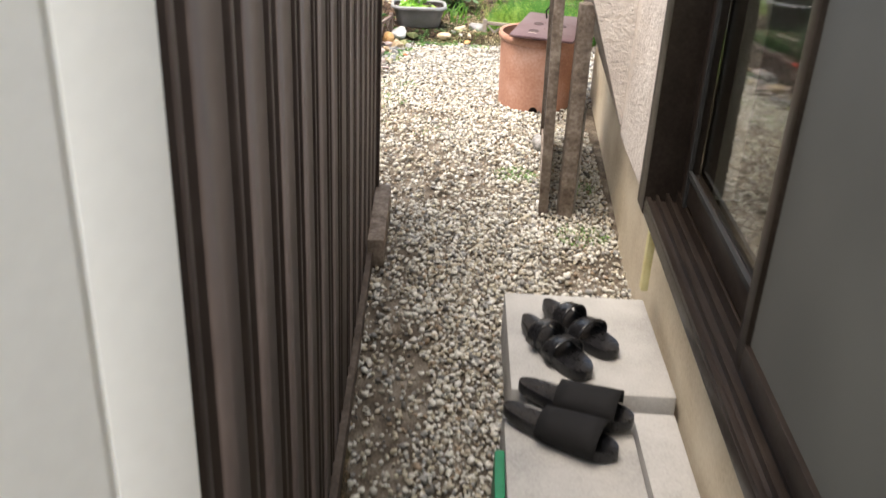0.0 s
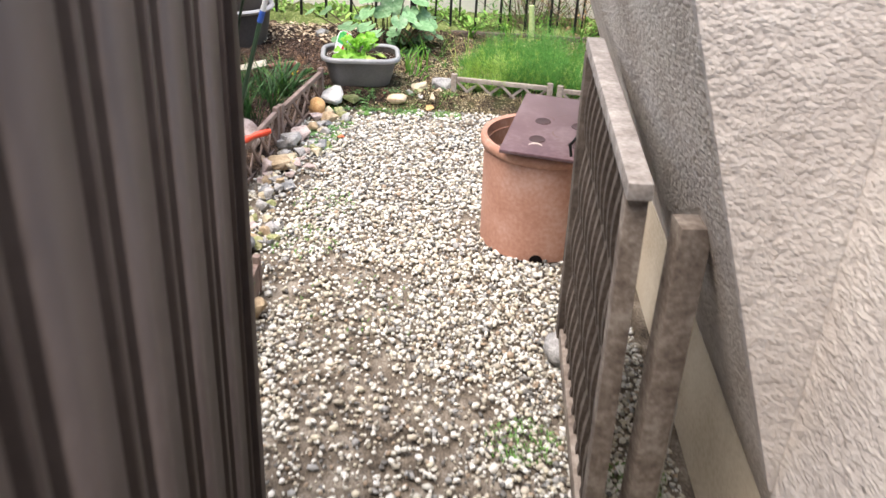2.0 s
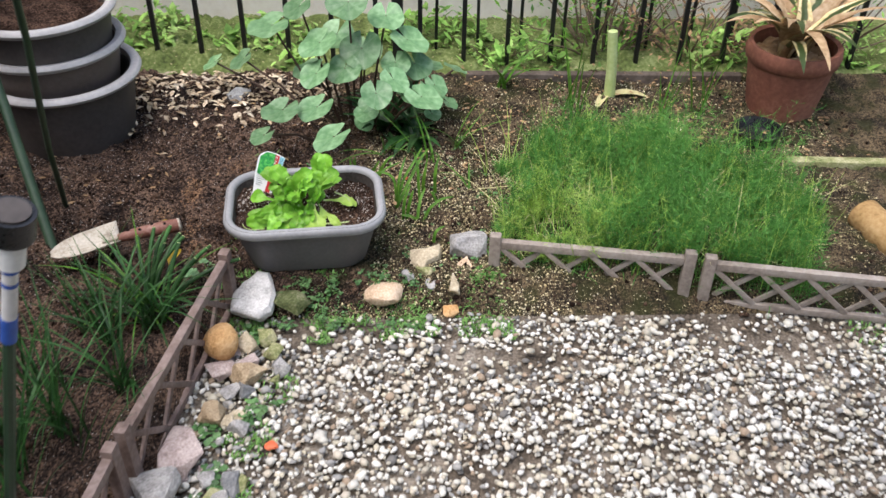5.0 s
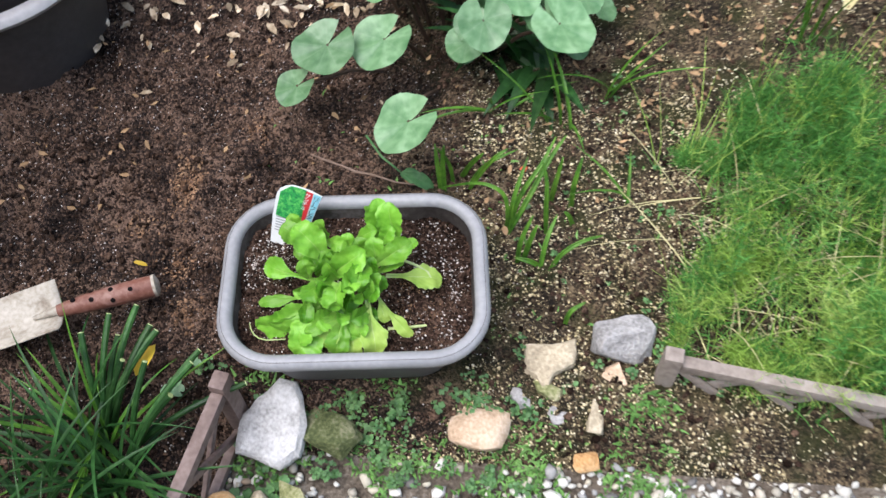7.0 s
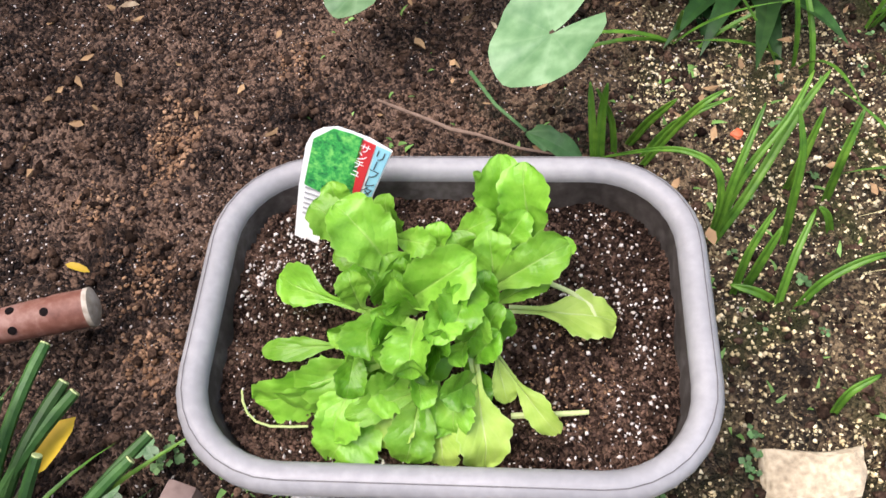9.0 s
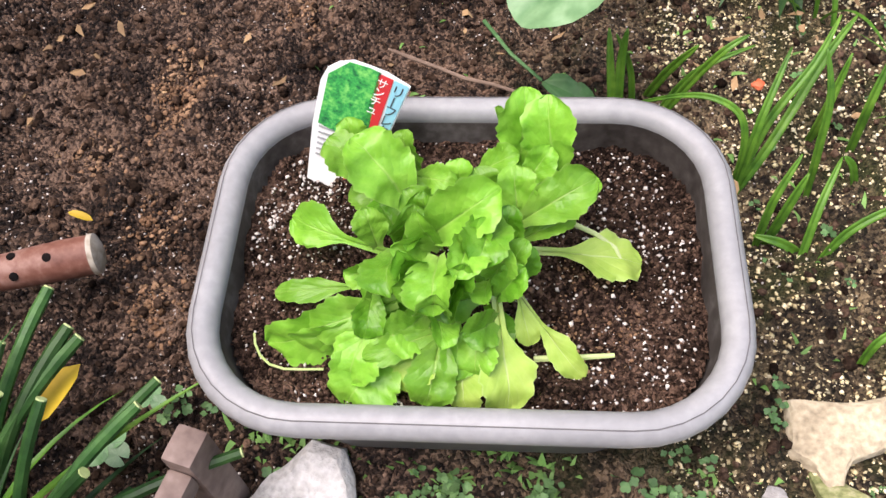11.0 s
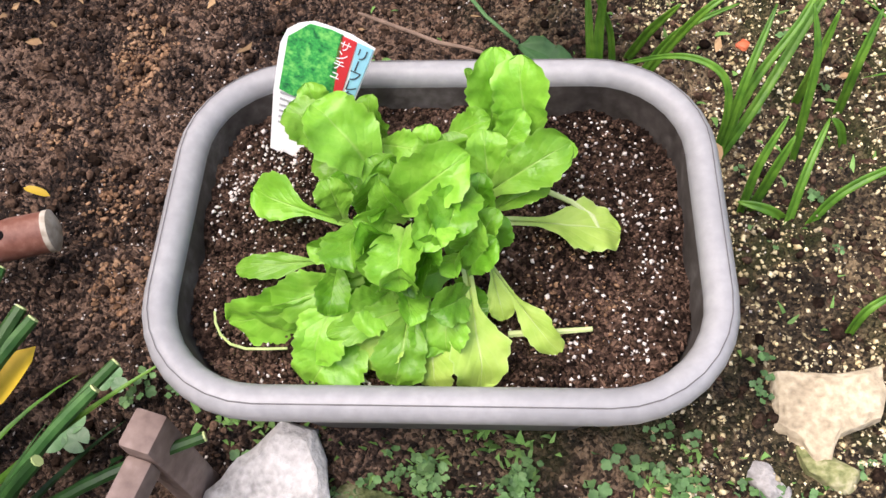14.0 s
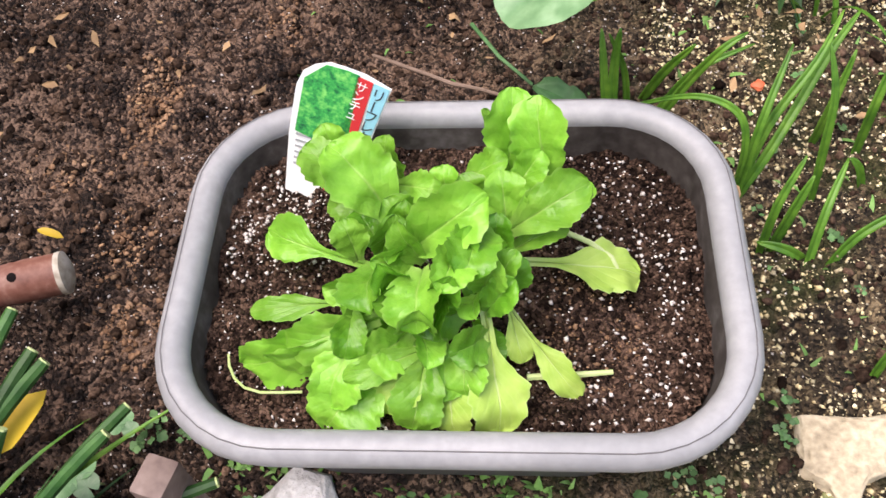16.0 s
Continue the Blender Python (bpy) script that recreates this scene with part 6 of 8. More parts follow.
stake("plant_stake", [(-0.715, 5.61, 0.03), (-0.683, 5.575, 0.68), (-0.66, 5.55, 1.25)], 0.0095, M["stake"], "dark green ribbed plant stake in the soil")
stake("plant_stake", [(-0.735, 5.60, 0.03), (-0.706, 5.57, 0.68), (-0.69, 5.55, 1.25)], 0.0085, M["stake"], "dark green ribbed plant stake in the soil")
stake("plant_stake", [(-0.713, 6.204, 0.04), (-0.846, 6.452, 0.321), (-1.02, 6.775, 0.69), (-1.10, 6.93, 0.85)], 0.012, M["stake"], "dark green plant stake leaning by the pots")
stake("plant_stake", [(-0.77, 6.45, 0.03), (-0.695, 6.28, 0.32), (-0.605, 6.10, 0.56), (-0.562, 6.02, 0.70), (-0.52, 5.93, 0.86)], 0.0065, M["stake"], "thin dark green cane leaning in front of the stacked pots")
for k in range(4):
    stake("plant_stake", [(-0.62 - 0.022 * k, 5.29 + 0.015 * k, 0.07), (-0.70 - 0.022 * k, 5.36 + 0.015 * k, 0.19), (-0.80 - 0.025 * k, 5.44 + 0.02 * k, 0.33)], 0.007, M["stake"],
          "dark green plant stake lying aslant behind the blocks")
stake("sapling_trunk", [(-0.792, 5.655, 0.03), (-0.797, 5.66, 0.12), (-0.808, 5.67, 0.30), (-0.800, 5.675, 0.46), (-0.812, 5.68, 0.64), (-0.80, 5.66, 0.95), (-0.83, 5.65, 1.4)], [0.027, 0.023, 0.020, 0.021, 0.019, 0.018, 0.016], M["bark"],
      "thin crooked brown sapling trunk", "tree", "")


def build_tap_post():
    t = thing("tap_post", "brown water post with a chrome tap", "tap", pose(-0.945, 6.40, 0.03))
    part("pipe", tube([(0, 0, -0.02), (0.008, 0, 0.10), (0.018, 0, 0.24)], [0.018, 0.017, 0.017], 12), M["bark"], t, "dark brown pipe")
    part("post", tube([(0.014, 0.004, 0.20), (0.026, 0.0, 0.34), (0.036, 0.002, 0.46), (0.050, 0.0, 0.66)], [0.021, 0.023, 0.022, 0.021], 14), M["wood"], t, "pale round wooden post")
    part("knot", tube([(0.032, -0.012, 0.43), (0.036, -0.026, 0.437)], [0.011, 0.007], 10), M["bark"], t)
    part("spout", tube([(0.03, -0.01, 0.232), (0.07, -0.07, 0.243), (0.088, -0.098, 0.224), (0.092, -0.104, 0.165)], [0.009, 0.011, 0.011, 0.010], 12), M["chrome"], t)
    part("tap_handle", tube([(0.052, -0.088, 0.266), (0.100, -0.080, 0.266)], 0.006, 8), M["chrome"], t)
    part("tap_stem", tube([(0.076, -0.082, 0.24), (0.076, -0.084, 0.268)], 0.006, 8), M["chrome"], t)


build_tap_post()


# ---------------------------------------------------------------- pots
def build_pots():
    pot("planter_pot", pose(-0.835, 6.80, 0.03), 0.205, 0.15, 0.235, M["pot_grey"], "large grey-brown pot at the bottom of a stack", rim=0.02, lip=0.022, group="stacked pots")
    pot("planter_pot", pose(-0.855, 6.815, 0.12), 0.195, 0.14, 0.225, M["pot_taupe"], "taupe pot nested in the stack", rim=0.018, lip=0.022, group="stacked pots")
    pot("planter_pot", pose(-0.86, 6.81, 0.215), 0.195, 0.15, 0.225, M["pot_grey"], "grey pot of dry soil on top of the stack", rim=0.018, lip=0.022, soil=0.19, group="stacked pots")
    for o in [o for o in scene.objects if o.parent and o.parent.name.startswith("planter_pot") and o.name.startswith("rim")]:
        o.data = o.data.copy()
        o.data.materials.clear()
        o.data.materials.append(M["pot_rim"])
    pot("terracotta_pot", pose(-1.215, 6.70, 0.03), 0.13, 0.10, 0.19, M["terra_dark"], "terracotta pot with dark soil near the stakes", rim=0.014, lip=0.03, soil=0.13)
    pot("cream_pot", pose(-1.135, 6.915, 0.03), 0.088, 0.064, 0.275, M["st_cream"], "empty tall cream pot behind the tap", rim=0.008, lip=0.02)
    pot("bucket", pose(-1.20, 6.34, 0.02), 0.122, 0.098, 0.205, M["white_plastic"], "dirty white plastic bucket near the sapling", "bucket", rim=0.008, lip=0.015)
    pot("bucket", pose(-1.04, 5.86, 0.02), 0.11, 0.085, 0.20, M["pot_grey"], "dark grey bucket near the sapling", "bucket", rim=0.008, lip=0.015)
    pot("terracotta_pot", pose(-1.18, 6.02, 0.02), 0.09, 0.07, 0.24, M["terra_dark"], "brown pot between the buckets", rim=0.01, lip=0.02, soil=0.2)
    r = thing("watering_can", "red plastic watering can behind the pots", "watering can", pose(-1.46, 7.04, 0.045))
    part("can_body", lathe([(0, 0), (0.10, 0.0), (0.105, 0.02), (0.09, 0.22), (0.075, 0.24), (0.07, 0.235)], 24), M["red"], r)
    part("handle", tube([(0.09, 0, 0.05), (0.15, 0, 0.1), (0.14, 0, 0.2), (0.08, 0, 0.23)], 0.01, 8), M["red"], r)
    part("spout", tube([(-0.09, 0, 0.05), (-0.16, 0, 0.16), (-0.2, 0, 0.25)], [0.02, 0.014, 0.012], 8), M["red"], r)
    # right-hand side
    pot("terracotta_pot", pose(1.20, 6.93, 0.05), 0.135, 0.095, 0.225, M["terra_dark"], "weathered terracotta pot with bark chips and a striped plant", rim=0.012, lip=0.05, soil=0.19,
        soil_mat=M["dry_leaf"])
    d = thing("black_dish", "shallow black plastic dish on the soil", "dish", pose(1.068, 6.735, 0.068))
    part("dish_body", lathe([(0.0, 0.0), (0.055, 0.0), (0.068, 0.035), (0.070, 0.038), (0.066, 0.037), (0.056, 0.012), (0.0, 0.010)], 32), M["black"], d)
    pot("terracotta_pot", pose(1.118, 5.465, 0.03), 0.10, 0.075, 0.125, M["terra_dark"], "small terracotta pot standing in a saucer", rim=0.01, lip=0.03, soil=0.09)
    s = thing("saucer", "white-rimmed black saucer by the house corner", "saucer", pose(1.118, 5.465, 0.016) @ Matrix.Diagonal((1.4, 1.4, 1.0, 1)))
    part("saucer_body", lathe([(0.0, 0.0), (0.08, 0.0), (0.095, 0.03), (0.09, 0.03), (0.078, 0.008), (0, 0.008)], 28), M["black"], s)
    part("rim", lathe([(0.089, 0.03), (0.095, 0.0295), (0.097, 0.034), (0.092, 0.037), (0.088, 0.034)], 28), M["white_plastic"], s, "white rim")


build_pots()


def striped_material():
    """Green along the middle of a strap leaf, cream and yellow along its margins."""
    m = surface("margined_leaf", [(0.42, 0.33, 0.13), (0.60, 0.49, 0.25), (0.70, 0.62, 0.40)], 20, 0.5, 0.2, 70, random_by="object", spread=0.25, thin=0.2)
    nt = m.node_tree
    b = nt.nodes["Principled BSDF"]
    old = b.inputs["Base Color"].links[0].from_socket
    tc, sep = nt.nodes.new("ShaderNodeTexCoord"), nt.nodes.new("ShaderNodeSeparateXYZ")
    nt.links.new(tc.outputs["Object"], sep.inputs[0])
    nz = nt.nodes.new("ShaderNodeTexNoise")
    nz.inputs["Scale"].default_value = 45.0
    nt.links.new(tc.outputs["Object"], nz.inputs["Vector"])
    ab = nt.nodes.new("ShaderNodeMath")
    ab.operation = "ABSOLUTE"
    nt.links.new(sep.outputs["X"], ab.inputs[0])
    add = nt.nodes.new("ShaderNodeMath")
    add.operation = "MULTIPLY_ADD"
    add.inputs[1].default_value = 0.012
    nt.links.new(nz.outputs["Fac"], add.inputs[0])
    nt.links.new(ab.outputs[0], add.inputs[2])
    mr = nt.nodes.new("ShaderNodeMapRange")
    mr.inputs["From Min"].default_value, mr.inputs["From Max"].default_value = 0.0135, 0.0165
    nt.links.new(add.outputs[0], mr.inputs["Value"])
    mx = nt.nodes.new("ShaderNodeMix")
    mx.data_type = "RGBA"
    nt.links.new(mr.outputs["Result"], mx.inputs["Factor"])
    mx.inputs["A"].default_value = (0.028, 0.06, 0.014, 1)
    nt.links.new(old, mx.inputs["B"])
    nt.links.new(mx.outputs["Result"], b.inputs["Base Color"])
    return m


def build_striped_plant():
    p = thing("striped_plant", "striped strap-leaved plant, half withered to tan, in the terracotta pot", "plant", pose(1.195, 6.93, 0.225))
    mat = striped_material()
    rng = random.Random(21)
    for k in range(32):
        yaw = k * 137.5 + rng.uniform(-12, 12)
        rise = 89 - 22 * (k / 32) + rng.uniform(-5, 5)
        ln = rng.uniform(0.26, 0.36) * (0.75 if k < 8 else 1.0)
        bm = leaf_bm(ln, rng.uniform(0.045, 0.062), "strap", 0.3, rng.uniform(1.2, 2.2), 0.07, k, 12, 6)
        ob = part("leaf", bm, mat if k < 8 or k % 3 == 0 else M["withered_leaf"], p)
        ob.matrix_basis = pose(0.02 * math.cos(radians(yaw)), 0.02 * math.sin(radians(yaw)), 0.0, 0, 0, yaw) @ pose(0, 0, 0, rise, 0, 0)
    part("stem", tube([(0, 0, -0.03), (0.005, 0, 0.06)], [0.018, 0.012], 8), M["bark"], p)


build_striped_plant()


# ---------------------------------------------------------------- block pillar and odds beside it
def build_pillar():
    p = thing("block_pillar", "stack of weathered grey concrete blocks", "block pillar", pose(-0.911, 5.354, 0.0, 0, 0, -25.6))
    part("footing", box((0.42, 0.13, 0.06), (0, 0, 0.028), bevel=0.008), M["block"], p)
    z = 0.056
    for k in range(4):
        ob = part("concrete_block", box((0.39, 0.10, 0.241), (0, 0, 0.1205), bevel=0.008), M["block"], p)
        ob.matrix_basis = pose(0.006 * (k % 2), 0.004 * (k % 3), z, 0, 0, 1.2 * (k % 3 - 1))
        z += 0.247


build_pillar()
beam = thing("timber_beam", "two weathered timbers stacked beside the blocks", "timber", pose(-0.63, 5.20, 0.0, 0, 0, -9))
part("timber", box((0.28, 0.065, 0.07), (0, 0.04, 0.072), bevel=0.010), M["wood_dark"], beam)
part("timber", box((0.28, 0.07, 0.08), (-0.01, -0.032, 0.058), bevel=0.010), M["wood_dark"], beam)


def build_lattice_strip(m, length, label):
    s = thing("plastic_trellis", label, "trellis", m, "white plastic strips")
    part("side_bar", box((0.024, length, 0.012), (-0.036, length / 2, 0), bevel=0.003), M["white_plastic"], s)
    part("side_bar", box((0.024, length, 0.012), (0.036, length / 2, 0), bevel=0.003), M["white_plastic"], s)
    first = part("rung", box((0.06, 0.018, 0.008), (0, 0, 0), bevel=0.002), M["white_plastic"], s)
    first.matrix_basis = pose(0, 0.03, 0)
    n = int(length / 0.042)
    for k in range(1, n):
        again(first, pose(0, 0.03 + 0.042 * k, 0))
    return s


def lean(foot, head, spin):
    d = (Vector(head) - Vector(foot)).normalized()
    return Matrix.Translation(foot) @ d.to_track_quat("Y", "Z").to_matrix().to_4x4() @ Matrix.Rotation(radians(spin), 4, "Y")


build_lattice_strip(lean((-0.80, 4.955, 0.02), (-0.90, 5.10, 0.41), 15), 0.95, "white perforated plastic strip leaning on the blocks")
build_lattice_strip(lean((-0.885, 4.90, 0.02), (-0.985, 5.045, 0.41), 15), 0.95, "white perforated plastic strip leaning on the blocks")
stake("white_pole", [(-0.805, 5.02, 0.02), (-0.80, 5.0, 0.5), (-0.80, 5.02, 0.98)], 0.007, M["st_cream"], "thin cream pole leaning on the blocks", "pole", "")
stake("leaning_branch", [(-0.735, 5.15, 0.02), (-0.775, 5.13, 0.12), (-0.835, 5.10, 0.29), (-0.93, 5.10, 0.45)], [0.024, 0.026, 0.027, 0.028], M["bark"], "thick brown branch leaning beside the blocks", "branch", "")


# ---------------------------------------------------------------- back fence, wall, timber
def build_iron_fence():
    f = thing("iron_fence", "black iron railing at the end of the garden", "fence", pose(0.0, 7.20, 0.02, 0, 0, -1.2))
    picket = part("picket", box((0.014, 0.014, 1.25), (0, 0, 0.625), bevel=0.001), M["iron"], f)
    picket.matrix_basis = pose(-2.2, 0, 0)
    for k in range(1, 34):
        x = -2.2 + 0.137 * k
        if abs(x - 0.06) > 0.03:
            again(picket, pose(x, 0, 0))
    back = part("picket", box((0.010, 0.010, 1.25), (0, 0, 0.625), bevel=0.001), M["iron"], f)
    back.matrix_basis = pose(-2.15, 0.10, 0)
    for k in range(16, 34):
        again(back, pose(-2.15 + 0.137 * k, 0.10, 0, 0, 0.6 * (k % 3 - 1), 0))
    for x in (-1.75, 0.06, 1.9):
        part("post", box((0.034, 0.034, 1.32), (x, 0, 0.66), bevel=0.003), M["iron"], f)
    for z in (0.03, 1.15):
        part("rail", box((4.7, 0.022, 0.022), (0.05, 0, z), bevel=0.002), M["iron"], f)


build_iron_fence()
plank = thing("edge_plank", "long weathered plank along the foot of the railing", "plank", pose(0.70, 7.10, 0.06, 0, 0, -0.8))
part("plank_body", box((0.86, 0.03, 0.05), (0, 0, 0.01), bevel=0.005), M["wood_dark"], plank)
plank = thing("edge_plank", "short mossy timber lying on the far bed", "plank", pose(1.36, 6.60, 0.05, 0, 0, -3))
part("plank_body", box((0.50, 0.032, 0.04), (0, 0, 0.012), bevel=0.006), M["st_moss"], plank)
logp = thing("cut_log", "short ochre log lying in the bed behind the edging", "log", pose(1.275, 6.13, 0.075, 0, 0, 14.5))
part("log_body", tube([(0, 0, 0), (0.002, 0.08, 0.004), (-0.002, 0.16, 0.002), (0, 0.23, 0.006)], [0.043, 0.046, 0.044, 0.042], 20), M["log_wood"], logp)
for y, turn in ((-0.001, 90), (0.231, -90)):
    part("cut_face", lathe([(0.040, 0.0), (0.02, 0.001), (0.0, 0.001)], 20), M["st_cream"], logp, "pale sawn end").matrix_basis = pose(0, y, 0.003, turn, 0, 0)
tagged(part("wall_back", box((9.0, 0.15, 2.6), (0.0, 7.60, 1.25)), M["far_wall"], smooth=False), "plain cream rendered wall behind the railing", "wall", kind="structure")
# Added out of view on the left; its height keeps light off that bed.
tagged(part("wall_west", box((0.12, 4.1, 2.3), (-2.05, 5.6, 1.15)), M["wood_dark"], smooth=False), "unseen plain dark wall added to shade the left of the garden", "wall", kind="structure")
kerb = box((9.0, 0.05, 0.05), (0.0, 7.50, 0.04), bevel=0.01)
tagged(part("kerb", kerb, M["block"]), "low concrete kerb at the foot of the wall", "kerb", kind="structure")
flat_stone = stone(-0.72, 7.06, 0.05, (0.26, 0.09, 0.06), 60, "st_grey", "flat grey stone at the foot of the railing", -12, chip=0.8)
stone(-0.42, 7.0, 0.07, (0.10, 0.07, 0.06), 61, "st_white", "pale stone at the foot of the railing", 10)


# ---------------------------------------------------------------- broad-leaved plants
def leaf_on_stalk(plant, base, top, radius, yaw, tilt, seed, mat, notch=0.55, cup=0.1, scallop=0.0, stalk_mat=None):
    b, t = Vector(base), Vector(top)
    mid = (b + t) / 2 + Vector((0, 0, 0.02))
    part("stalk", tube([b, mid, t], [0.004, 0.0035, 0.0028] if radius > 0.03 else 0.0018, 6), stalk_mat or M["stem"], plant)
    lf = part("leaf", round_leaf_bm(radius, seed, notch, cup, 5, 26, 0.06, scallop), mat, plant)
    lf.matrix_basis = pose(*t, 0, 0, yaw) @ pose(0, 0, 0, tilt, 0, 0)


def build_round_leaf_plant():
    p = thing("round_leaf_plant", "leopard plant with large glossy round leaves on tall stalks", "plant", pose(-0.01, 6.86, 0.05))
    rng = random.Random(33)
    known = [(-0.271, 0.040, 0.288, 0.052), (-0.278, -0.240, 0.105, 0.034), (-0.228, -0.200, 0.158, 0.050), (-0.140, -0.180, 0.155, 0.050), (-0.085, -0.352, 0.165, 0.050), (-0.138, -0.010, 0.261, 0.048),
             (-0.072, -0.040, 0.200, 0.042), (-0.026, 0.000, 0.240, 0.050), (-0.058, 0.020, 0.364, 0.050), (0.099, 0.040, 0.247, 0.048), (0.016, -0.160, 0.186, 0.042), (0.061, -0.100, 0.196, 0.036),
             (0.136, -0.140, 0.163, 0.045), (-0.146, -0.080, 0.204, 0.040), (0.066, -0.010, 0.203, 0.036), (-0.193, 0.060, 0.336, 0.040), (-0.011, -0.140, 0.116, 0.030), (0.174, -0.060, 0.159, 0.030),
             (-0.458, 0.120, 0.141, 0.030), (-0.376, 0.120, 0.150, 0.035),
             (-0.096, 0.060, 0.255, 0.046), (0.041, 0.080, 0.300, 0.044), (0.119, 0.020, 0.185, 0.042), (-0.170, 0.050, 0.150, 0.044), (0.162, -0.020, 0.125, 0.036), (-0.02, 0.10, 0.185, 0.044)]
    for k, (x, y, z, r) in enumerate(known):
        yaw = math.degrees(math.atan2(-x, y)) + rng.uniform(-20, 20) - (58 if k == 4 else 0)
        if y > -0.15:
            yaw = math.degrees(math.atan2(-x, -abs(y) - 0.10)) + rng.uniform(-25, 25)
            r *= 1.15
        leaf_on_stalk(p, (x * 0.35 - 0.03, y * 0.35, -0.02), (x, y, z), r, yaw, rng.uniform(-42, -10), k, M["round_leaf"], 0.42, 0.1, 0.02, M["dark_stalk"])
    low = part("drooping_leaf", leaf_bm(0.062, 0.024, "round", 0.5, 0.9, 0.14, 5, 14, 6), M["bed_leaf"], p, "drooping faded leaf near the soil")
    low.matrix_basis = pose(-0.105, -0.352, 0.040, 0, 0, -112) @ pose(0, 0, 0, 8, 15, 0)
    part("stalk", tube([(-0.165, -0.29, 0.05), (-0.135, -0.335, 0.055), (-0.105, -0.352, 0.041)], [0.002, 0.0018, 0.0016], 6), M["bed_leaf"], p)
    for k in range(9):
        a, d = rng.gauss(-0.8, 0.9), rng.uniform(0.04, 0.16)
        x, y, z = d * math.cos(a) * 1.55 + 0.02, d * math.sin(a), rng.uniform(0.05, 0.16)
        leaf_on_stalk(p, (x * 0.2, y * 0.2, -0.02), (x, y, z), rng.uniform(0.024, 0.040), math.degrees(a) - 90 + rng.uniform(-30, 30), rng.uniform(-45, -12), 40 + k, M["round_leaf"], 0.42, 0.1, 0.02, M["dark_stalk"])


build_round_leaf_plant()


def build_heart_bed():
    rng = random.Random(44)
    n = 0
    spots = [(-0.40, 4.10), (-0.40, 4.30), (-0.42, 4.48), (-0.56, 4.20), (-0.58, 4.42), (-0.60, 4.62), (-0.72, 4.35), (-0.76, 4.55), (-0.92, 4.50), (-0.60, 4.02), (-0.88, 4.25)]
    for sx, sy in spots:
        p = thing("heart_leaf_plant", "clump of dark green heart-shaped leaves in the edged bed", "plant", pose(sx, sy, 0.0), "heart-leaf clumps")
        for k in range(19):
            a, d = rng.uniform(0, 6.28), rng.uniform(0.02, 0.14)
            x, y = d * math.cos(a), d * math.sin(a)
            if sx + x > -0.31:
                x = -0.31 - sx
            z = 0.17 - 0.5 * d + rng.uniform(-0.05, 0.03)
            leaf_on_stalk(p, (x * 0.3, y * 0.3, -0.01), (x, y, z), rng.uniform(0.028, 0.046), math.degrees(a) - 90 + rng.uniform(-50, 50), rng.uniform(-32, 6), n, M["bed_leaf"], 0.4, 0.14, 0.06)
            n += 1


build_heart_bed()


# ---------------------------------------------------------------- grassy plants
def blades(name, roots, length, width, material, seed, lean=(20, 60), curl=(0.6, 1.6), nu=6, label="", category="", one_sheet=False):
    """Many narrow arching blades in one mesh."""
    rng = random.Random(seed)
    verts, faces = [], []
    for x, y, z in roots:
        ln = rng.uniform(*length)
        w = rng.uniform(*width)
        yaw = rng.uniform(0, 2 * math.pi)
        e0 = radians(90 - rng.uniform(*lean))
        c = rng.uniform(*curl)
        px, pz = 0.0, 0.0
        ca, sa = math.cos(yaw), math.sin(yaw)
        k0 = len(verts)
        for i in range(nu + 1):
            u = i / nu
            ww = w * 0.5 * (1 - u ** 2) + 0.0002
            verts.append((x + px * ca - ww * sa, y + px * sa + ww * ca, z + pz))
            verts.append((x + px * ca + ww * sa, y + px * sa - ww * ca, z + pz))
            e = e0 - c * u
            px += math.cos(e) * ln / nu
            pz += math.sin(e) * ln / nu
            if z + pz < 0.005:
                pz = 0.005 - z
        for i in range(nu):
            a = k0 + 2 * i
            faces.append((a, a + 1, a + 3, a + 2))
    ob = mesh_ob(name, verts, faces, material)
    if label:
        tagged(ob, label, category, kind="stuff")
    return ob


def clump(x, y, count, length, width, seed, label, group, lean=(5, 45), curl=(0.5, 1.5), mat="blade_green", spread=0.03, zoff=0.0):
    p = thing("strap_leaf_clump", label, "plant", pose(x, y, gz(x, y) + zoff), group)
    rng = random.Random(seed)
    for k in range(count):
        bm = leaf_bm(rng.uniform(*length), rng.uniform(*width), "strap", 0.5, rng.uniform(*curl), 0.0, k, 9, 2)
        o = part("leaf", bm, M[mat], p)
        a, d = rng.uniform(0, 6.28), rng.uniform(0, spread)
        o.matrix_basis = pose(d * math.cos(a), d * math.sin(a), 0, 0, 0, rng.uniform(0, 360)) @ pose(0, 0, 0, 90 - rng.uniform(*lean), 0, 0)
    return p


G1 = "dark green strap-leaved clump in the side bed"
for k, (x, y, n, l) in enumerate(((-0.47, 5.80, 20, 0.27), (-0.44, 5.98, 22, 0.25), (-0.52, 5.92, 18, 0.27), (-0.55, 5.70, 18, 0.30), (-0.60, 5.60, 16, 0.30))):
    clump(x, y, n, (l * 0.6, l), (0.004, 0.0075), 60 + k, G1, "side bed clumps", lean=(2, 36), curl=(0.3, 1.5), mat="blade_dark")
for k, (x, y, n) in enumerate(((-0.62, 5.78, 14), (-0.50, 5.66, 14), (-0.66, 5.68, 12), (-0.57, 5.50, 12), (-0.58, 5.98, 10))):
    clump(x, y, n, (0.16, 0.30), (0.0035, 0.0065), 190 + k, G1, "side bed clumps", lean=(1, 26), curl=(0.1, 0.9), mat="blade_dark", spread=0.05)
clump(-0.86, 5.66, 7, (0.10, 0.16), (0.02, 0.03), 70, "small broad-leaved green seedling in the side bed", "", lean=(30, 70), mat="blade_green")
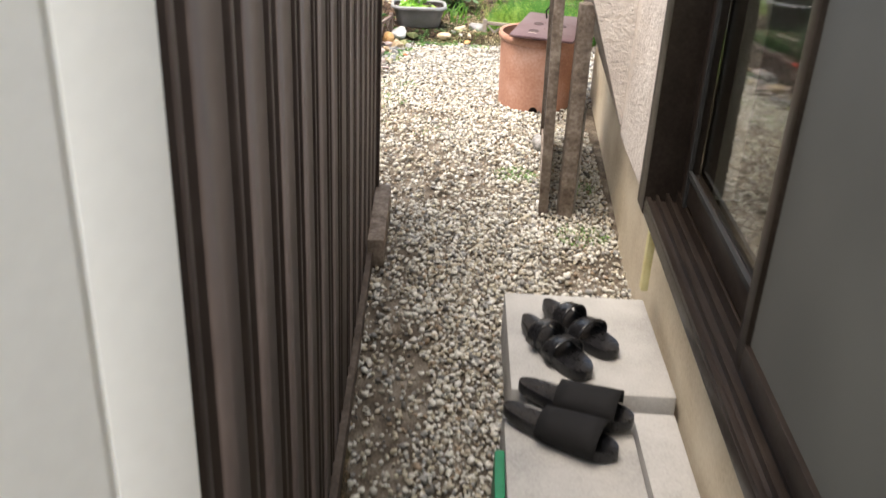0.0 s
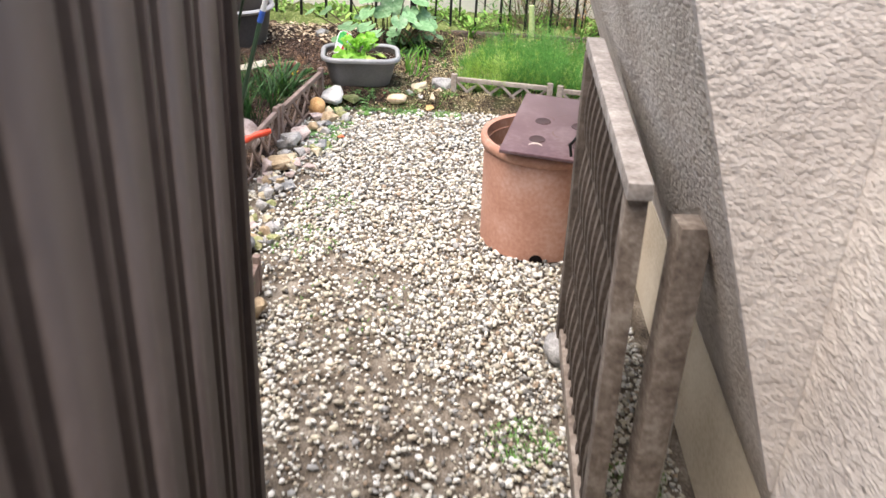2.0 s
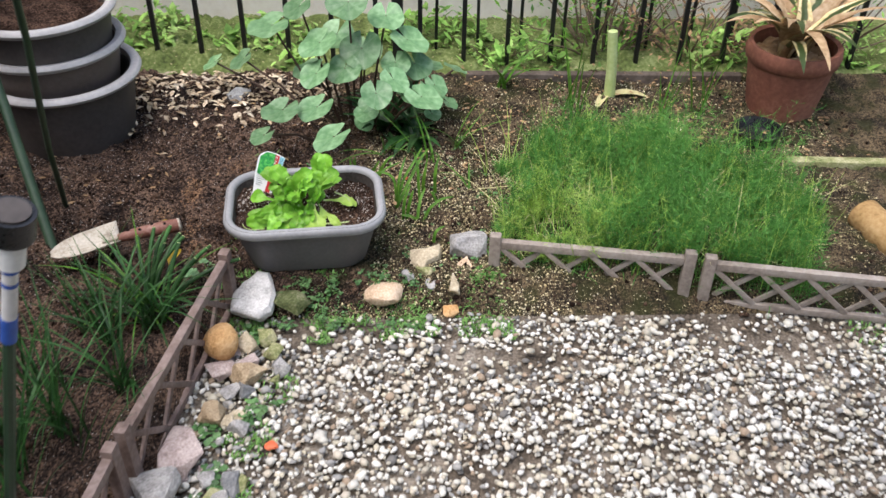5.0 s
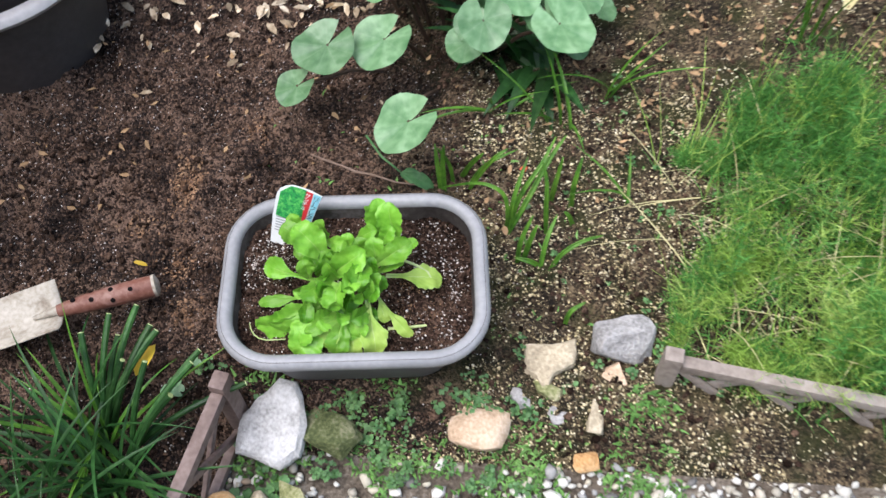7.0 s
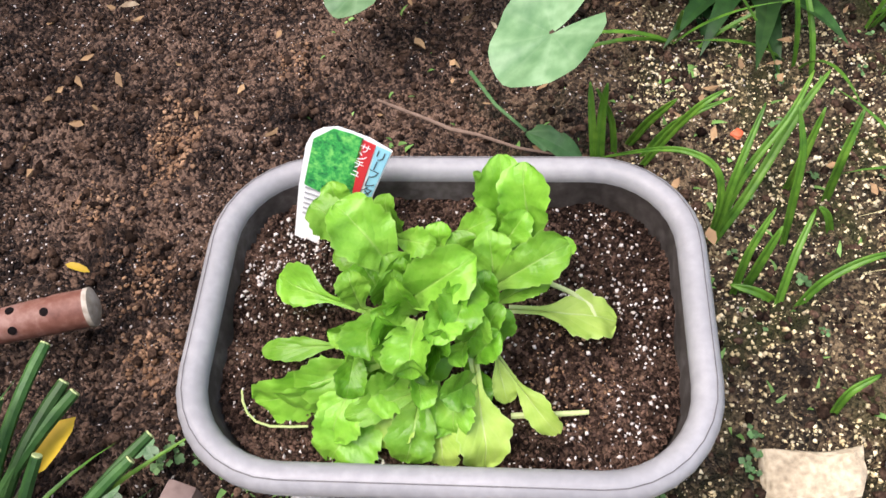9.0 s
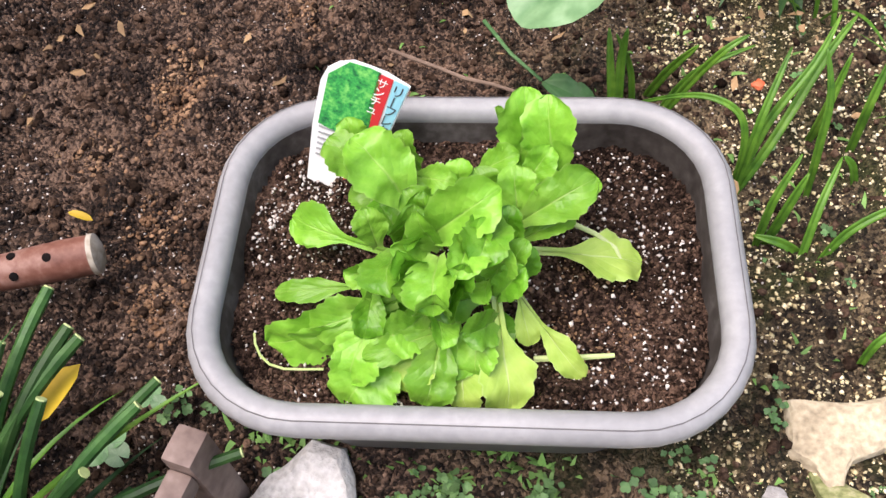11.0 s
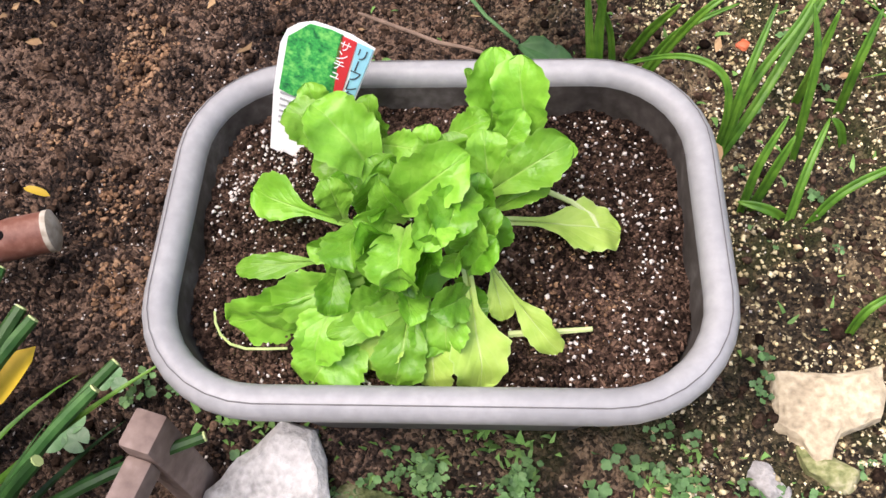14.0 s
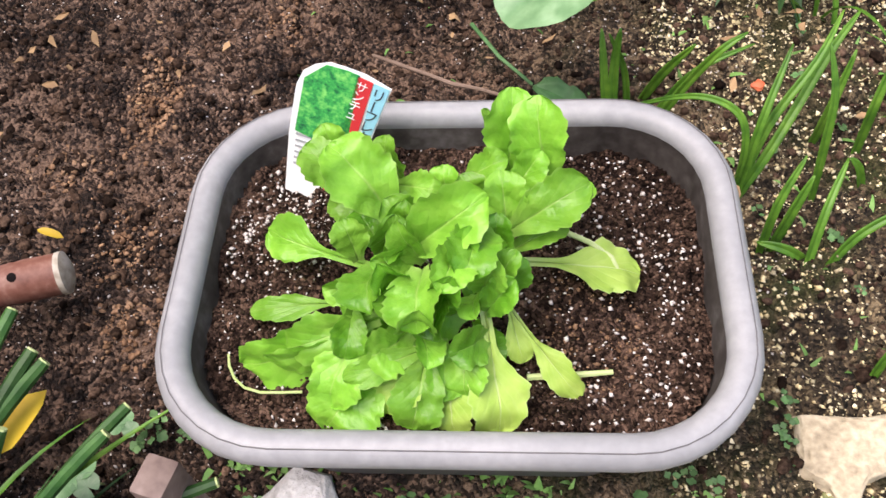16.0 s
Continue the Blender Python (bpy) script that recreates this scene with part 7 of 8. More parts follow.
for k, (x, y) in enumerate(((-0.475, 6.03), (-0.45, 5.985), (-0.505, 6.06))):
    clump(x, y, 15, (0.16, 0.28), (0.004, 0.0075), 170 + k, "arching thin green blades beside the cut leeks", "side bed clumps", lean=(15, 70), curl=(0.5, 1.7), mat="blade_dark" if k else "blade_green")
G2 = "slender green onion-like clump in the gritty soil"


def blade_clump(x, y, tips, seed, width=0.009, label=G2, group="onion-like clumps", cut=False):
    """Arching blades from one root to tips given relative to it (x, y, z)."""
    p = thing("strap_leaf_clump", label, "plant", pose(x, y, gz(x, y)), group)
    rng = random.Random(seed)
    for tx, ty, tz in tips:
        b = Vector((rng.uniform(-0.008, 0.008), rng.uniform(-0.008, 0.008), 0.0))
        t = Vector((tx, ty, tz))
        mid = b.lerp(t, 0.5) + Vector((-0.12 * tx, -0.12 * ty, 0.22 * math.hypot(tx, ty)))
        pts = [b * (1 - u) ** 2 + mid * 2 * u * (1 - u) + t * u * u for u in (k / 10 for k in range(11))]
        if cut:
            r = rng.uniform(0.0036, 0.005)
            st = part("leaf", tube(pts, [r] * 10 + [r * 0.9], 8), M["blade_dark"], p)
            d = (pts[-1] - pts[-2]).normalized()
            part("cut_end", tube([pts[-1], pts[-1] + d * 0.0012], r * 0.85, 8), M["stem"], st, "pale cut end")
            continue
        bm = bmesh.new()
        rows = []
        w0 = width * rng.uniform(0.75, 1.2)
        for k, q in enumerate(pts):
            d = (pts[min(k + 1, 10)] - pts[max(k - 1, 0)]).normalized()
            side = d.cross(Vector((0, 0, 1))).normalized()
            side = (Matrix.Rotation(rng.uniform(-0.1, 0.1) + 0.5 * math.sin(seed + tx * 30), 3, d) @ side)
            up = side.cross(d)
            w = w0 * 0.5 * (1 - (k / 10) ** 3) + 0.0004
            rows.append([bm.verts.new(q + side * w * f + up * w * 0.35 * abs(f)) for f in (-1, -0.5, 0, 0.5, 1)])
        for a_, b_ in zip(rows, rows[1:]):
            for k in range(4):
                bm.faces.new((a_[k], a_[k + 1], b_[k + 1], b_[k]))
        part("leaf", bm, M["blade_green"], p)
    return p


def strap_blades(x, y, lines, width=0.0085):
    """A clump of flat blades, each along its own line of points from the root."""
    p = thing("strap_leaf_clump", G2, "plant", pose(x, y, gz(x, y)), "onion-like clumps")
    for n, line in enumerate(lines):
        pts = [Vector(q) for q in line]
        pts[0].z -= 0.01
        fine = []
        for k in range(len(pts) - 1):
            a, b, c, d = pts[max(k - 1, 0)], pts[k], pts[k + 1], pts[min(k + 2, len(pts) - 1)]
            for u in (0, 0.2, 0.4, 0.6, 0.8):
                fine.append(0.5 * (2 * b + (c - a) * u + (2 * a - 5 * b + 4 * c - d) * u * u + (3 * b - a - 3 * c + d) * u ** 3))
        fine.append(pts[-1])
        bm = bmesh.new()
        rows, last = [], len(fine) - 1
        for k, q in enumerate(fine):
            d = (fine[min(k + 1, last)] - fine[max(k - 1, 0)]).normalized()
            side = d.cross(Vector((0.1, -0.6, 0.7))).normalized()
            up = side.cross(d)
            w = 0.5 * width * (0.85 + 0.15 * math.sin(n * 2.1)) * (0.6 + 0.4 * smooth01(4 * k / last)) * (1 - 0.85 * (k / last) ** 4)
            rows.append([bm.verts.new(q + side * w * f + up * w * 0.45 * abs(f)) for f in (-1, -0.5, 0, 0.5, 1)])
        for a_, b_ in zip(rows, rows[1:]):
            for k in range(4):
                bm.faces.new((a_[k], a_[k + 1], b_[k + 1], b_[k]))
        thicken(part("leaf", bm, M["blade_green"], p), 0.001)
    return p


strap_blades(0.057, 6.418, [[(0.000, 0.000, 0.000), (0.017, 0.033, 0.055), (0.047, 0.068, 0.095), (0.067, 0.109, 0.110)],
                           [(-0.001, -0.000, 0.000), (0.025, 0.029, 0.040), (0.060, 0.086, 0.085), (0.084, 0.121, 0.100)],
                           [(-0.002, 0.004, 0.000), (-0.000, 0.011, 0.045), (-0.007, 0.022, 0.075), (-0.028, 0.031, 0.085), (-0.056, 0.041, 0.075), (-0.102, 0.056, 0.040)],
                           [(0.001, 0.001, 0.000), (0.009, 0.025, 0.070), (0.026, 0.069, 0.110)]])
strap_blades(0.109, 6.352, [[(0.000, 0.000, 0.000), (0.007, 0.031, 0.040), (0.022, 0.068, 0.060)],
                           [(0.006, 0.013, 0.003), (-0.015, 0.014, 0.010), (-0.038, 0.018, 0.012)]])
strap_blades(0.122, 6.356, [[(0.000, 0.000, 0.000), (0.017, 0.012, 0.030), (0.047, 0.025, 0.050), (0.078, 0.037, 0.050)]])
strap_blades(0.075, 6.368, [[(0.000, 0.000, 0.000), (0.004, 0.013, 0.045), (0.019, 0.035, 0.080)],
                           [(0.008, 0.005, 0.000), (0.016, 0.012, 0.040), (0.026, 0.025, 0.070)]])
strap_blades(0.119, 6.420, [[(0.000, 0.000, 0.000), (-0.005, 0.012, 0.060), (-0.007, 0.027, 0.100), (-0.016, 0.048, 0.130)],
                           [(0.006, 0.068, 0.000), (0.009, 0.066, 0.040), (0.018, 0.085, 0.090)]])
strap_blades(0.163, 6.440, [[(0.000, 0.000, 0.000), (-0.010, 0.003, 0.020), (-0.019, 0.006, 0.030)],
                           [(-0.006, 0.031, 0.000), (-0.007, 0.036, 0.060), (0.002, 0.058, 0.100)]])
strap_blades(-0.047, 6.488, [[(0.000, 0.000, 0.000), (-0.008, 0.018, 0.050), (-0.013, 0.039, 0.080)],
                           [(0.004, 0.000, 0.000), (-0.000, 0.020, 0.055), (0.002, 0.029, 0.090)],
                           [(0.017, 0.021, 0.000), (0.010, 0.029, 0.040), (-0.007, 0.022, 0.090)]])
strap_blades(-0.010, 6.498, [[(0.000, 0.000, 0.000), (0.024, 0.001, 0.050), (0.044, 0.000, 0.090), (0.063, 0.010, 0.100)],
                           [(-0.011, 0.029, 0.000), (0.006, 0.022, 0.040), (0.026, 0.015, 0.080)],
                           [(0.002, 0.015, 0.000), (0.022, 0.020, 0.030), (0.042, 0.025, 0.050), (0.078, 0.040, 0.060)]])
strap_blades(0.147, 6.265, [[(0.000, 0.000, 0.000), (0.005, 0.007, 0.030), (0.027, 0.020, 0.040)]])
for k, (x, y, n, l) in enumerate(((0.14, 6.64, 5, 0.22), (0.26, 6.47, 3, 0.18), (0.03, 6.66, 5, 0.22), (0.22, 6.70, 5, 0.2))):
    clump(x, y, n, (l * 0.6, l), (0.0045, 0.0075), 80 + k, G2, "onion-like clumps", lean=(8, 55), curl=(0.3, 1.5), spread=0.02)
blade_clump(-0.475, 6.06, [(0.03, 0.15, 0.09), (0.056, 0.122, 0.09), (0.064, 0.117, 0.085), (0.02, 0.10, 0.10), (0.0, 0.13, 0.10), (0.04, 0.06, 0.11), (-0.03, 0.1, 0.1)], 5,
            label="clump of cut green leek stalks beside the planter", group="cut leeks", cut=True)
blade_clump(-0.435, 6.03, [(0.085, 0.126, 0.075), (0.082, 0.103, 0.085), (0.155, 0.085, 0.07), (0.07, 0.05, 0.10), (0.03, 0.09, 0.11)], 6,
            label="clump of cut green leek stalks beside the planter", group="cut leeks", cut=True)
for k, (x, y) in enumerate(((0.08, 6.88), (0.02, 6.80), (0.10, 6.76))):
    clump(x, y, 12, (0.14, 0.22), (0.018, 0.03), 95 + k, "dark broad strap leaves under the leopard plant", "dark strap clumps", lean=(15, 65), mat="blade_dark")
clump(0.38, 7.05, 6, (0.12, 0.2), (0.012, 0.018), 99, "dark strap-leaved sprout by the plank", "", lean=(5, 35))
for k, (x, y) in enumerate(((0.80, 6.78), (0.56, 6.86), (0.95, 6.88))):
    clump(x, y, 6, (0.22, 0.34), (0.005, 0.008), 102 + k, "tall thin green sprouts above the feathery greens", "tall sprouts", lean=(2, 14), curl=(0.1, 0.4))


def fronds(name, roots, seed, mat="fern_green", tall=1.0):
    """Thin arching stems with hair-fine leaflets on all sides, in one mesh."""
    rng = random.Random(seed)
    verts, faces = [], []

    def strip(p, q, w):
        d = q - p
        side = d.cross(Vector((rng.uniform(-1, 1), rng.uniform(-1, 1), rng.uniform(-1, 1)))).normalized() * w * 0.5
        k = len(verts)
        for v in (p - side, p + side, q + side * 0.5, q - side * 0.5):
            verts.append(v[:])
        faces.append((k, k + 1, k + 2, k + 3))

    for x, y, z in roots:
        p = Vector((x, y, gz(x, y)))
        ln = tall * z * rng.uniform(0.5, 1.55)
        d = Vector((rng.gauss(0, 0.2), rng.gauss(0, 0.2), 1)).normalized()
        bend = Vector((rng.gauss(0, 0.35), rng.gauss(0, 0.35), -0.1))
        for i in range(7):
            q = p + d * ln / 7
            strip(p, q, 0.0022 - 0.0002 * i)
            if i > 0:
                for _ in range(3 + i // 2):
                    u = (d * 0.7 + Vector((rng.gauss(0, 1), rng.gauss(0, 1), rng.gauss(0.15, 0.6)))).normalized()
                    m = q + u * rng.uniform(0.008, 0.024)
                    strip(q, m, 0.0013)
                    strip(m, m + (u + Vector((rng.gauss(0, 0.6), rng.gauss(0, 0.6), rng.gauss(0, 0.6)))).normalized() * rng.uniform(0.004, 0.012), 0.001)
            p = q
            d = (d + bend * (i + 1) / 22).normalized()
    return tagged(mesh_ob(name, verts, faces, M[mat], False), "dense feathery bright green dill-like greens in the bed", "greens", kind="stuff")


def build_feathery():
    rng = random.Random(55)
    roots, pale, low = [], [], []
    while len(roots) < 1800:
        x, y = rng.uniform(0.28, 1.16), rng.uniform(6.05, 6.95)
        edge = noise.noise(Vector((x * 6, y * 6, 2))) * 0.08
        far = 6.80 - 0.75 * abs(x - 0.62) ** 1.1 - 0.35 * max(0.0, x - 0.85) + edge - y
        side = min(x - 0.34 - edge, 1.07 + edge - x)
        if far < 0 or side < 0 or y < 6.207 - 0.163 * (x - 0.274) or noise.noise(Vector((x * 13, y * 13, 9))) < -0.02:
            continue
        rise = 0.05 + 0.09 * smooth01(min(far, side) / 0.14)
        rise *= 0.85 + 1.5 * max(-0.4, noise.noise(Vector((x * 10, y * 10, 7))))
        left = smooth01((0.66 - x) / 0.2) * smooth01((6.52 - y) / 0.16)
        (pale if rng.random() < 0.08 + 0.6 * left else roots).append((x, y, rise))
        low.append((x + rng.gauss(0, 0.02), y + rng.gauss(0, 0.02), gz(x, y)))
    fronds("feathery_greens", roots, 5)
    fronds("feathery_greens", pale, 6, "fern_pale", 0.85)
    blades("feathery_undergrowth", low * 2, (0.02, 0.07), (0.0009, 0.0022), M["fern_green"], 25, (0, 80), (0.2, 1.8), 3,
           "fine green undergrowth of the feathery greens", "greens")
    blades("feathery_stems", [q for q in low if rng.random() < 0.4], (0.09, 0.19), (0.0011, 0.002), M["fern_pale"], 31, (2, 28), (0.05, 0.7), 5,
           "thin upright pale stems of the feathery greens", "greens")
    dry = [(rng.uniform(0.31, 1.1), rng.uniform(6.20, 6.55), 0.07) for _ in range(170)]
    blades("dry_stems", dry, (0.08, 0.2), (0.0012, 0.0025), M["straw"], 6, (30, 85), (0.2, 0.9), 4, "pale dry stems among the feathery greens", "stems")


build_feathery()
cane = thing("cut_stalk", "thick pale green cut stalk standing by the railing", "plant", pose(0.70, 7.0, 0.05))
part("stalk", tube([(0, 0, -0.02), (0.0, 0, 0.03), (-0.004, 0, 0.12), (-0.014, 0.004, 0.225)], [0.022, 0.017, 0.0155, 0.0145], 14), M["stem"], cane)
part("sheath", leaf_bm(0.13, 0.035, "strap", 0.4, 0.9, 0, 3, 8, 4), M["straw"], cane).matrix_basis = pose(0.01, 0, 0.02, 0, 0, -95) @ pose(0, 0, 0, 20, 0, 0)
part("sheath", leaf_bm(0.10, 0.03, "strap", 0.4, 0.9, 0, 5, 8, 4), M["straw"], cane).matrix_basis = pose(-0.01, 0, 0.02, 0, 0, 150) @ pose(0, 0, 0, 15, 0, 0)


def rosettes(places, seed):
    """Small weeds: a few scalloped leaflets round each root, in one mesh. Places are (x, y, leaflet radius)."""
    rng = random.Random(seed)
    verts, faces = [], []
    for x, y, r in places:
        z = gz(x, y) + 0.006
        turn = rng.uniform(0, 6.28)
        for n in range(rng.choice((3, 4, 5))):
            a = turn + n * 2.4 + rng.uniform(-0.3, 0.3)
            d = r * (0.75 + 0.28 * n)
            c = Vector((x + d * math.cos(a), y + d * math.sin(a), z + rng.uniform(0.0, 0.008)))
            q = Euler((rng.uniform(-0.5, 0.5), rng.uniform(-0.5, 0.5), a)).to_matrix()
            rr = r * rng.uniform(0.7, 1.1)
            k = len(verts)
            verts.append((c - q @ Vector((rr * 0.8, 0, 0.2 * rr)))[:])
            for i in range(15):
                b = math.pi * (-0.86 + 1.72 * i / 14)
                e = rr * (1.0 if i % 4 else 0.74)
                verts.append((c + q @ Vector((e * math.cos(b), e * math.sin(b), 0.12 * rr * math.cos(3 * b))))[:])
            faces.extend((k, k + 1 + i, k + 2 + i) for i in range(14))
    return tagged(mesh_ob("seedlings", verts, faces, M["seedling"]), "small lobed green seedlings growing round the planter", "seedlings", kind="stuff")


def build_weeds():
    rng = random.Random(66)
    few = [(-0.361, 6.162, 0.0048), (-0.338, 6.167, 0.0038), (-0.357, 6.175, 0.0034), (-0.366, 6.153, 0.0034), (-0.196, 6.114, 0.0048), (-0.187, 6.123, 0.0034), (-0.214, 6.115, 0.004),
           (0.017, 6.177, 0.0036), (0.035, 6.172, 0.0034), (0.006, 6.174, 0.0034), (-0.021, 6.153, 0.005), (-0.005, 6.145, 0.0044), (-0.028, 6.132, 0.005), (0.006, 6.148, 0.0034),
           (0.086, 6.239, 0.0030), (0.085, 6.223, 0.0034), (0.085, 6.208, 0.0030), (0.083, 6.191, 0.0034), (0.148, 6.163, 0.004), (0.157, 6.165, 0.0046), (0.088, 6.344, 0.0040), (0.1, 6.337, 0.0034),
           (-0.279, 6.128, 0.0046), (-0.283, 6.112, 0.0042), (-0.271, 6.109, 0.0036)]
    for _ in range(330):
        x, y = rng.uniform(-0.20, 0.12), rng.uniform(6.03, 6.145)
        if noise.noise(Vector((x * 17, y * 17, 2))) > 0.02:
            few.append((x, y, rng.uniform(0.0022, 0.0046)))
    for _ in range(70):
        few.append((rng.uniform(0.06, 0.42), rng.uniform(6.16, 6.75), rng.uniform(0.002, 0.004)))
    for cx, cy in ((-0.279, 5.62), (-0.228, 5.78), (-0.30, 5.75), (-0.262, 5.995)):
        few.extend((cx + rng.gauss(0, 0.018), cy + rng.gauss(0, 0.020), rng.uniform(0.005, 0.009)) for _ in range(9))
    rosettes(few, 12)
    # weed bank behind the railing
    roots = []
    while len(roots) < 4600:
        x, y = rng.uniform(-2.4, 2.6), rng.uniform(7.16, 7.46)
        if noise.noise(Vector((x * 5, y * 5, 4))) > -0.22:
            roots.append((x, y, 0.045))
    blades("weed_bank", roots, (0.02, 0.065), (0.006, 0.016), M["weed_far"], 7, (10, 80), (0.3, 1.4), 3, "bright green weeds and ground cover behind the railing", "weeds")
    verts, faces = [], []
    for n in range(8200):
        x, y = rng.uniform(-2.3, 2.5), rng.uniform(7.13, 7.48)
        z = 0.045 + rng.random() * (0.02 + 0.22 * max(0.0, noise.noise(Vector((x * 4, y * 4, 6))) + 0.15))
        s, a, t = rng.uniform(0.008, 0.021) * (1.35 if n % 5 == 0 else 1.0), rng.uniform(0, 6.28), rng.uniform(-1.1, 1.1)
        k = len(verts)
        for u, v in ((-1, 0), (-0.4, 0.5), (0.4, 0.45), (1, 0), (0.4, -0.45), (-0.4, -0.5)):
            verts.append((x + s * (u * math.cos(a) - v * math.sin(a)), y + s * (u * math.sin(a) + v * math.cos(a)), z + s * (t * u + 0.3 * abs(v))))
        faces.append(tuple(range(k, k + 6)))
    tagged(mesh_ob("ground_cover", verts, faces, M["weed_far"]), "small-leaved bright green ground cover behind the railing", "weeds", kind="stuff")
    # dry leaves and pale chips on the soil before the railing
    verts, faces = [], []
    for _ in range(900):
        x, y = rng.uniform(-0.95, -0.12), 7.10 - abs(rng.gauss(0, 0.13))
        z = gz(x, y) + rng.uniform(0.003, 0.016)
        s, a, t = rng.uniform(0.004, 0.017), rng.uniform(0, 6.28), rng.uniform(-0.5, 0.5)
        k = len(verts)
        for u, v in ((-1, 0), (-0.3, 0.45), (0.5, 0.35), (1, 0), (0.3, -0.4), (-0.5, -0.35)):
            verts.append((x + s * (u * math.cos(a) - v * math.sin(a)), y + s * (u * math.sin(a) + v * math.cos(a)), z + s * (t * u + 0.5 * abs(v))))
        faces.append(tuple(range(k, k + 6)))
    tagged(mesh_ob("leaf_litter", verts, faces, M["litter"]), "dry tan leaves and pale chips on the soil before the railing", "leaf litter", kind="stuff")
    # moss and seedlings at the gravel edge
    roots = []
    for _ in range(3600):
        x, y = rng.uniform(-0.33, 0.32), rng.uniform(5.99, 6.17)
        if noise.noise(Vector((x * 14, y * 14, 5))) > (0.12 if y < 6.05 else -0.12):
            roots.append((x, y, gz(x, y) - 0.002))
    for cx, cy, r, n in ((-0.22, 5.72, 0.05, 160), (-0.24, 5.60, 0.04, 120), (-0.2, 5.86, 0.06, 90), (0.45, 3.86, 0.09, 260), (0.68, 3.30, 0.1, 200), (-0.16, 5.1, 0.12, 120), (-0.2, 4.8, 0.12, 100),
                         (0.07, 6.06, 0.05, 160), (0.26, 6.13, 0.05, 130), (1.15, 6.0, 0.08, 130), (0.0, 4.4, 0.2, 60), (0.70, 3.75, 0.07, 120)):
        for _ in range(n):
            a, d = rng.uniform(0, 6.28), r * math.sqrt(rng.random())
            x, y = cx + d * math.cos(a), cy + d * math.sin(a)
            roots.append((x, y, gz(x, y)))
    for _ in range(420):
        x, y = rng.uniform(-0.35, 0.35), rng.uniform(6.02, 6.7)
        if abs(x + 0.142) > 0.17 or y < 6.1 or y > 6.38:
            roots.append((x, y, gz(x, y)))
    blades("moss_and_seedlings", roots, (0.005, 0.017), (0.002, 0.0055), M["weed"], 8, (20, 88), (0.2, 1.2), 3, "tiny green seedlings and moss on the soil and gravel", "seedlings")


build_weeds()


def shrub(x, y, height, spread, n, leaf_mat, seed, label):
    """Twigs that fork twice, with small leaves along them."""
    p = thing("shrub", label, "shrub", pose(x, y, 0.05))
    rng = random.Random(seed)
    tw = bmesh.new()
    verts, faces = [], []
    for _ in range(n):
        a = rng.uniform(0, 6.28)
        pts = [Vector((0.02 * math.cos(a), 0.02 * math.sin(a), -0.02))]
        d = Vector((math.cos(a) * spread, math.sin(a) * spread * 0.6, height)).normalized()
        ln = height * rng.uniform(0.6, 1.1)
        for i in range(6):
            d = (d + Vector((rng.gauss(0, 0.18), rng.gauss(0, 0.18), rng.gauss(0, 0.1)))).normalized()
            pts.append(pts[-1] + d * ln / 6)
            if i > 0:
                for _ in range(7):
                    c = pts[-1] + Vector((rng.gauss(0, 0.03), rng.gauss(0, 0.03), rng.gauss(0, 0.03)))
                    s_, b_, t_ = rng.uniform(0.006, 0.016), rng.uniform(0, 6.28), rng.uniform(-0.8, 0.8)
                    k = len(verts)
                    for u, v in ((-1, 0), (0, 0.4), (1, 0), (0, -0.4)):
                        verts.append((c.x + s_ * (u * math.cos(b_) - v * math.sin(b_)), c.y + s_ * (u * math.sin(b_) + v * math.cos(b_)), c.z + s_ * t_ * u))
                    faces.append((k, k + 1, k + 2, k + 3))
        tube(pts, [0.004, 0.0036, 0.003, 0.0026, 0.002, 0.0016, 0.001], 5, tw)
    part("branch", tw, M["dead_twig"], p)
    lv = mesh_ob("foliage", verts, faces, leaf_mat)
    lv.parent = p


shrub(0.72, 7.30, 0.55, 0.5, 30, M["blade_green"], 3, "loose dark green shrub growing through the railing")
shrub(1.02, 7.32, 0.42, 0.6, 30, M["dry_leaf"], 4, "brown withered shrub behind the railing")
shrub(1.45, 7.30, 0.55, 0.5, 28, M["weed_far"], 5, "light green shrub behind the railing")
shrub(0.40, 7.34, 0.25, 0.7, 8, M["weed_far"], 6, "low green shrub behind the railing")


def clover(x, y, r, seed, label="three-leaved clover at the planter's corner"):
    c = thing("clover", label, "clover", pose(x, y, gz(x, y)), "clovers")
    rng = random.Random(seed)
    for k in range(3):
        lf = part("leaflet", round_leaf_bm(r, seed + k, 0.5, 0.05, 3, 16), M["round_leaf"], c)
        yaw = 120 * k + rng.uniform(-10, 10)
        lf.matrix_basis = pose(0, 0, 0.03, 0, 0, yaw) @ pose(0, r * 1.05, 0.0, 8, 0, 180)
    part("stalk", tube([(0, 0.01, -0.01), (0, 0, 0.03)], 0.0012, 5), M["stem"], c)


clover(-0.390, 6.119, 0.0095, 1)
clover(-0.30, 6.075, 0.008, 9)
clover(-0.265, 6.06, 0.008, 12)
clover(-0.37, 6.16, 0.006, 15)


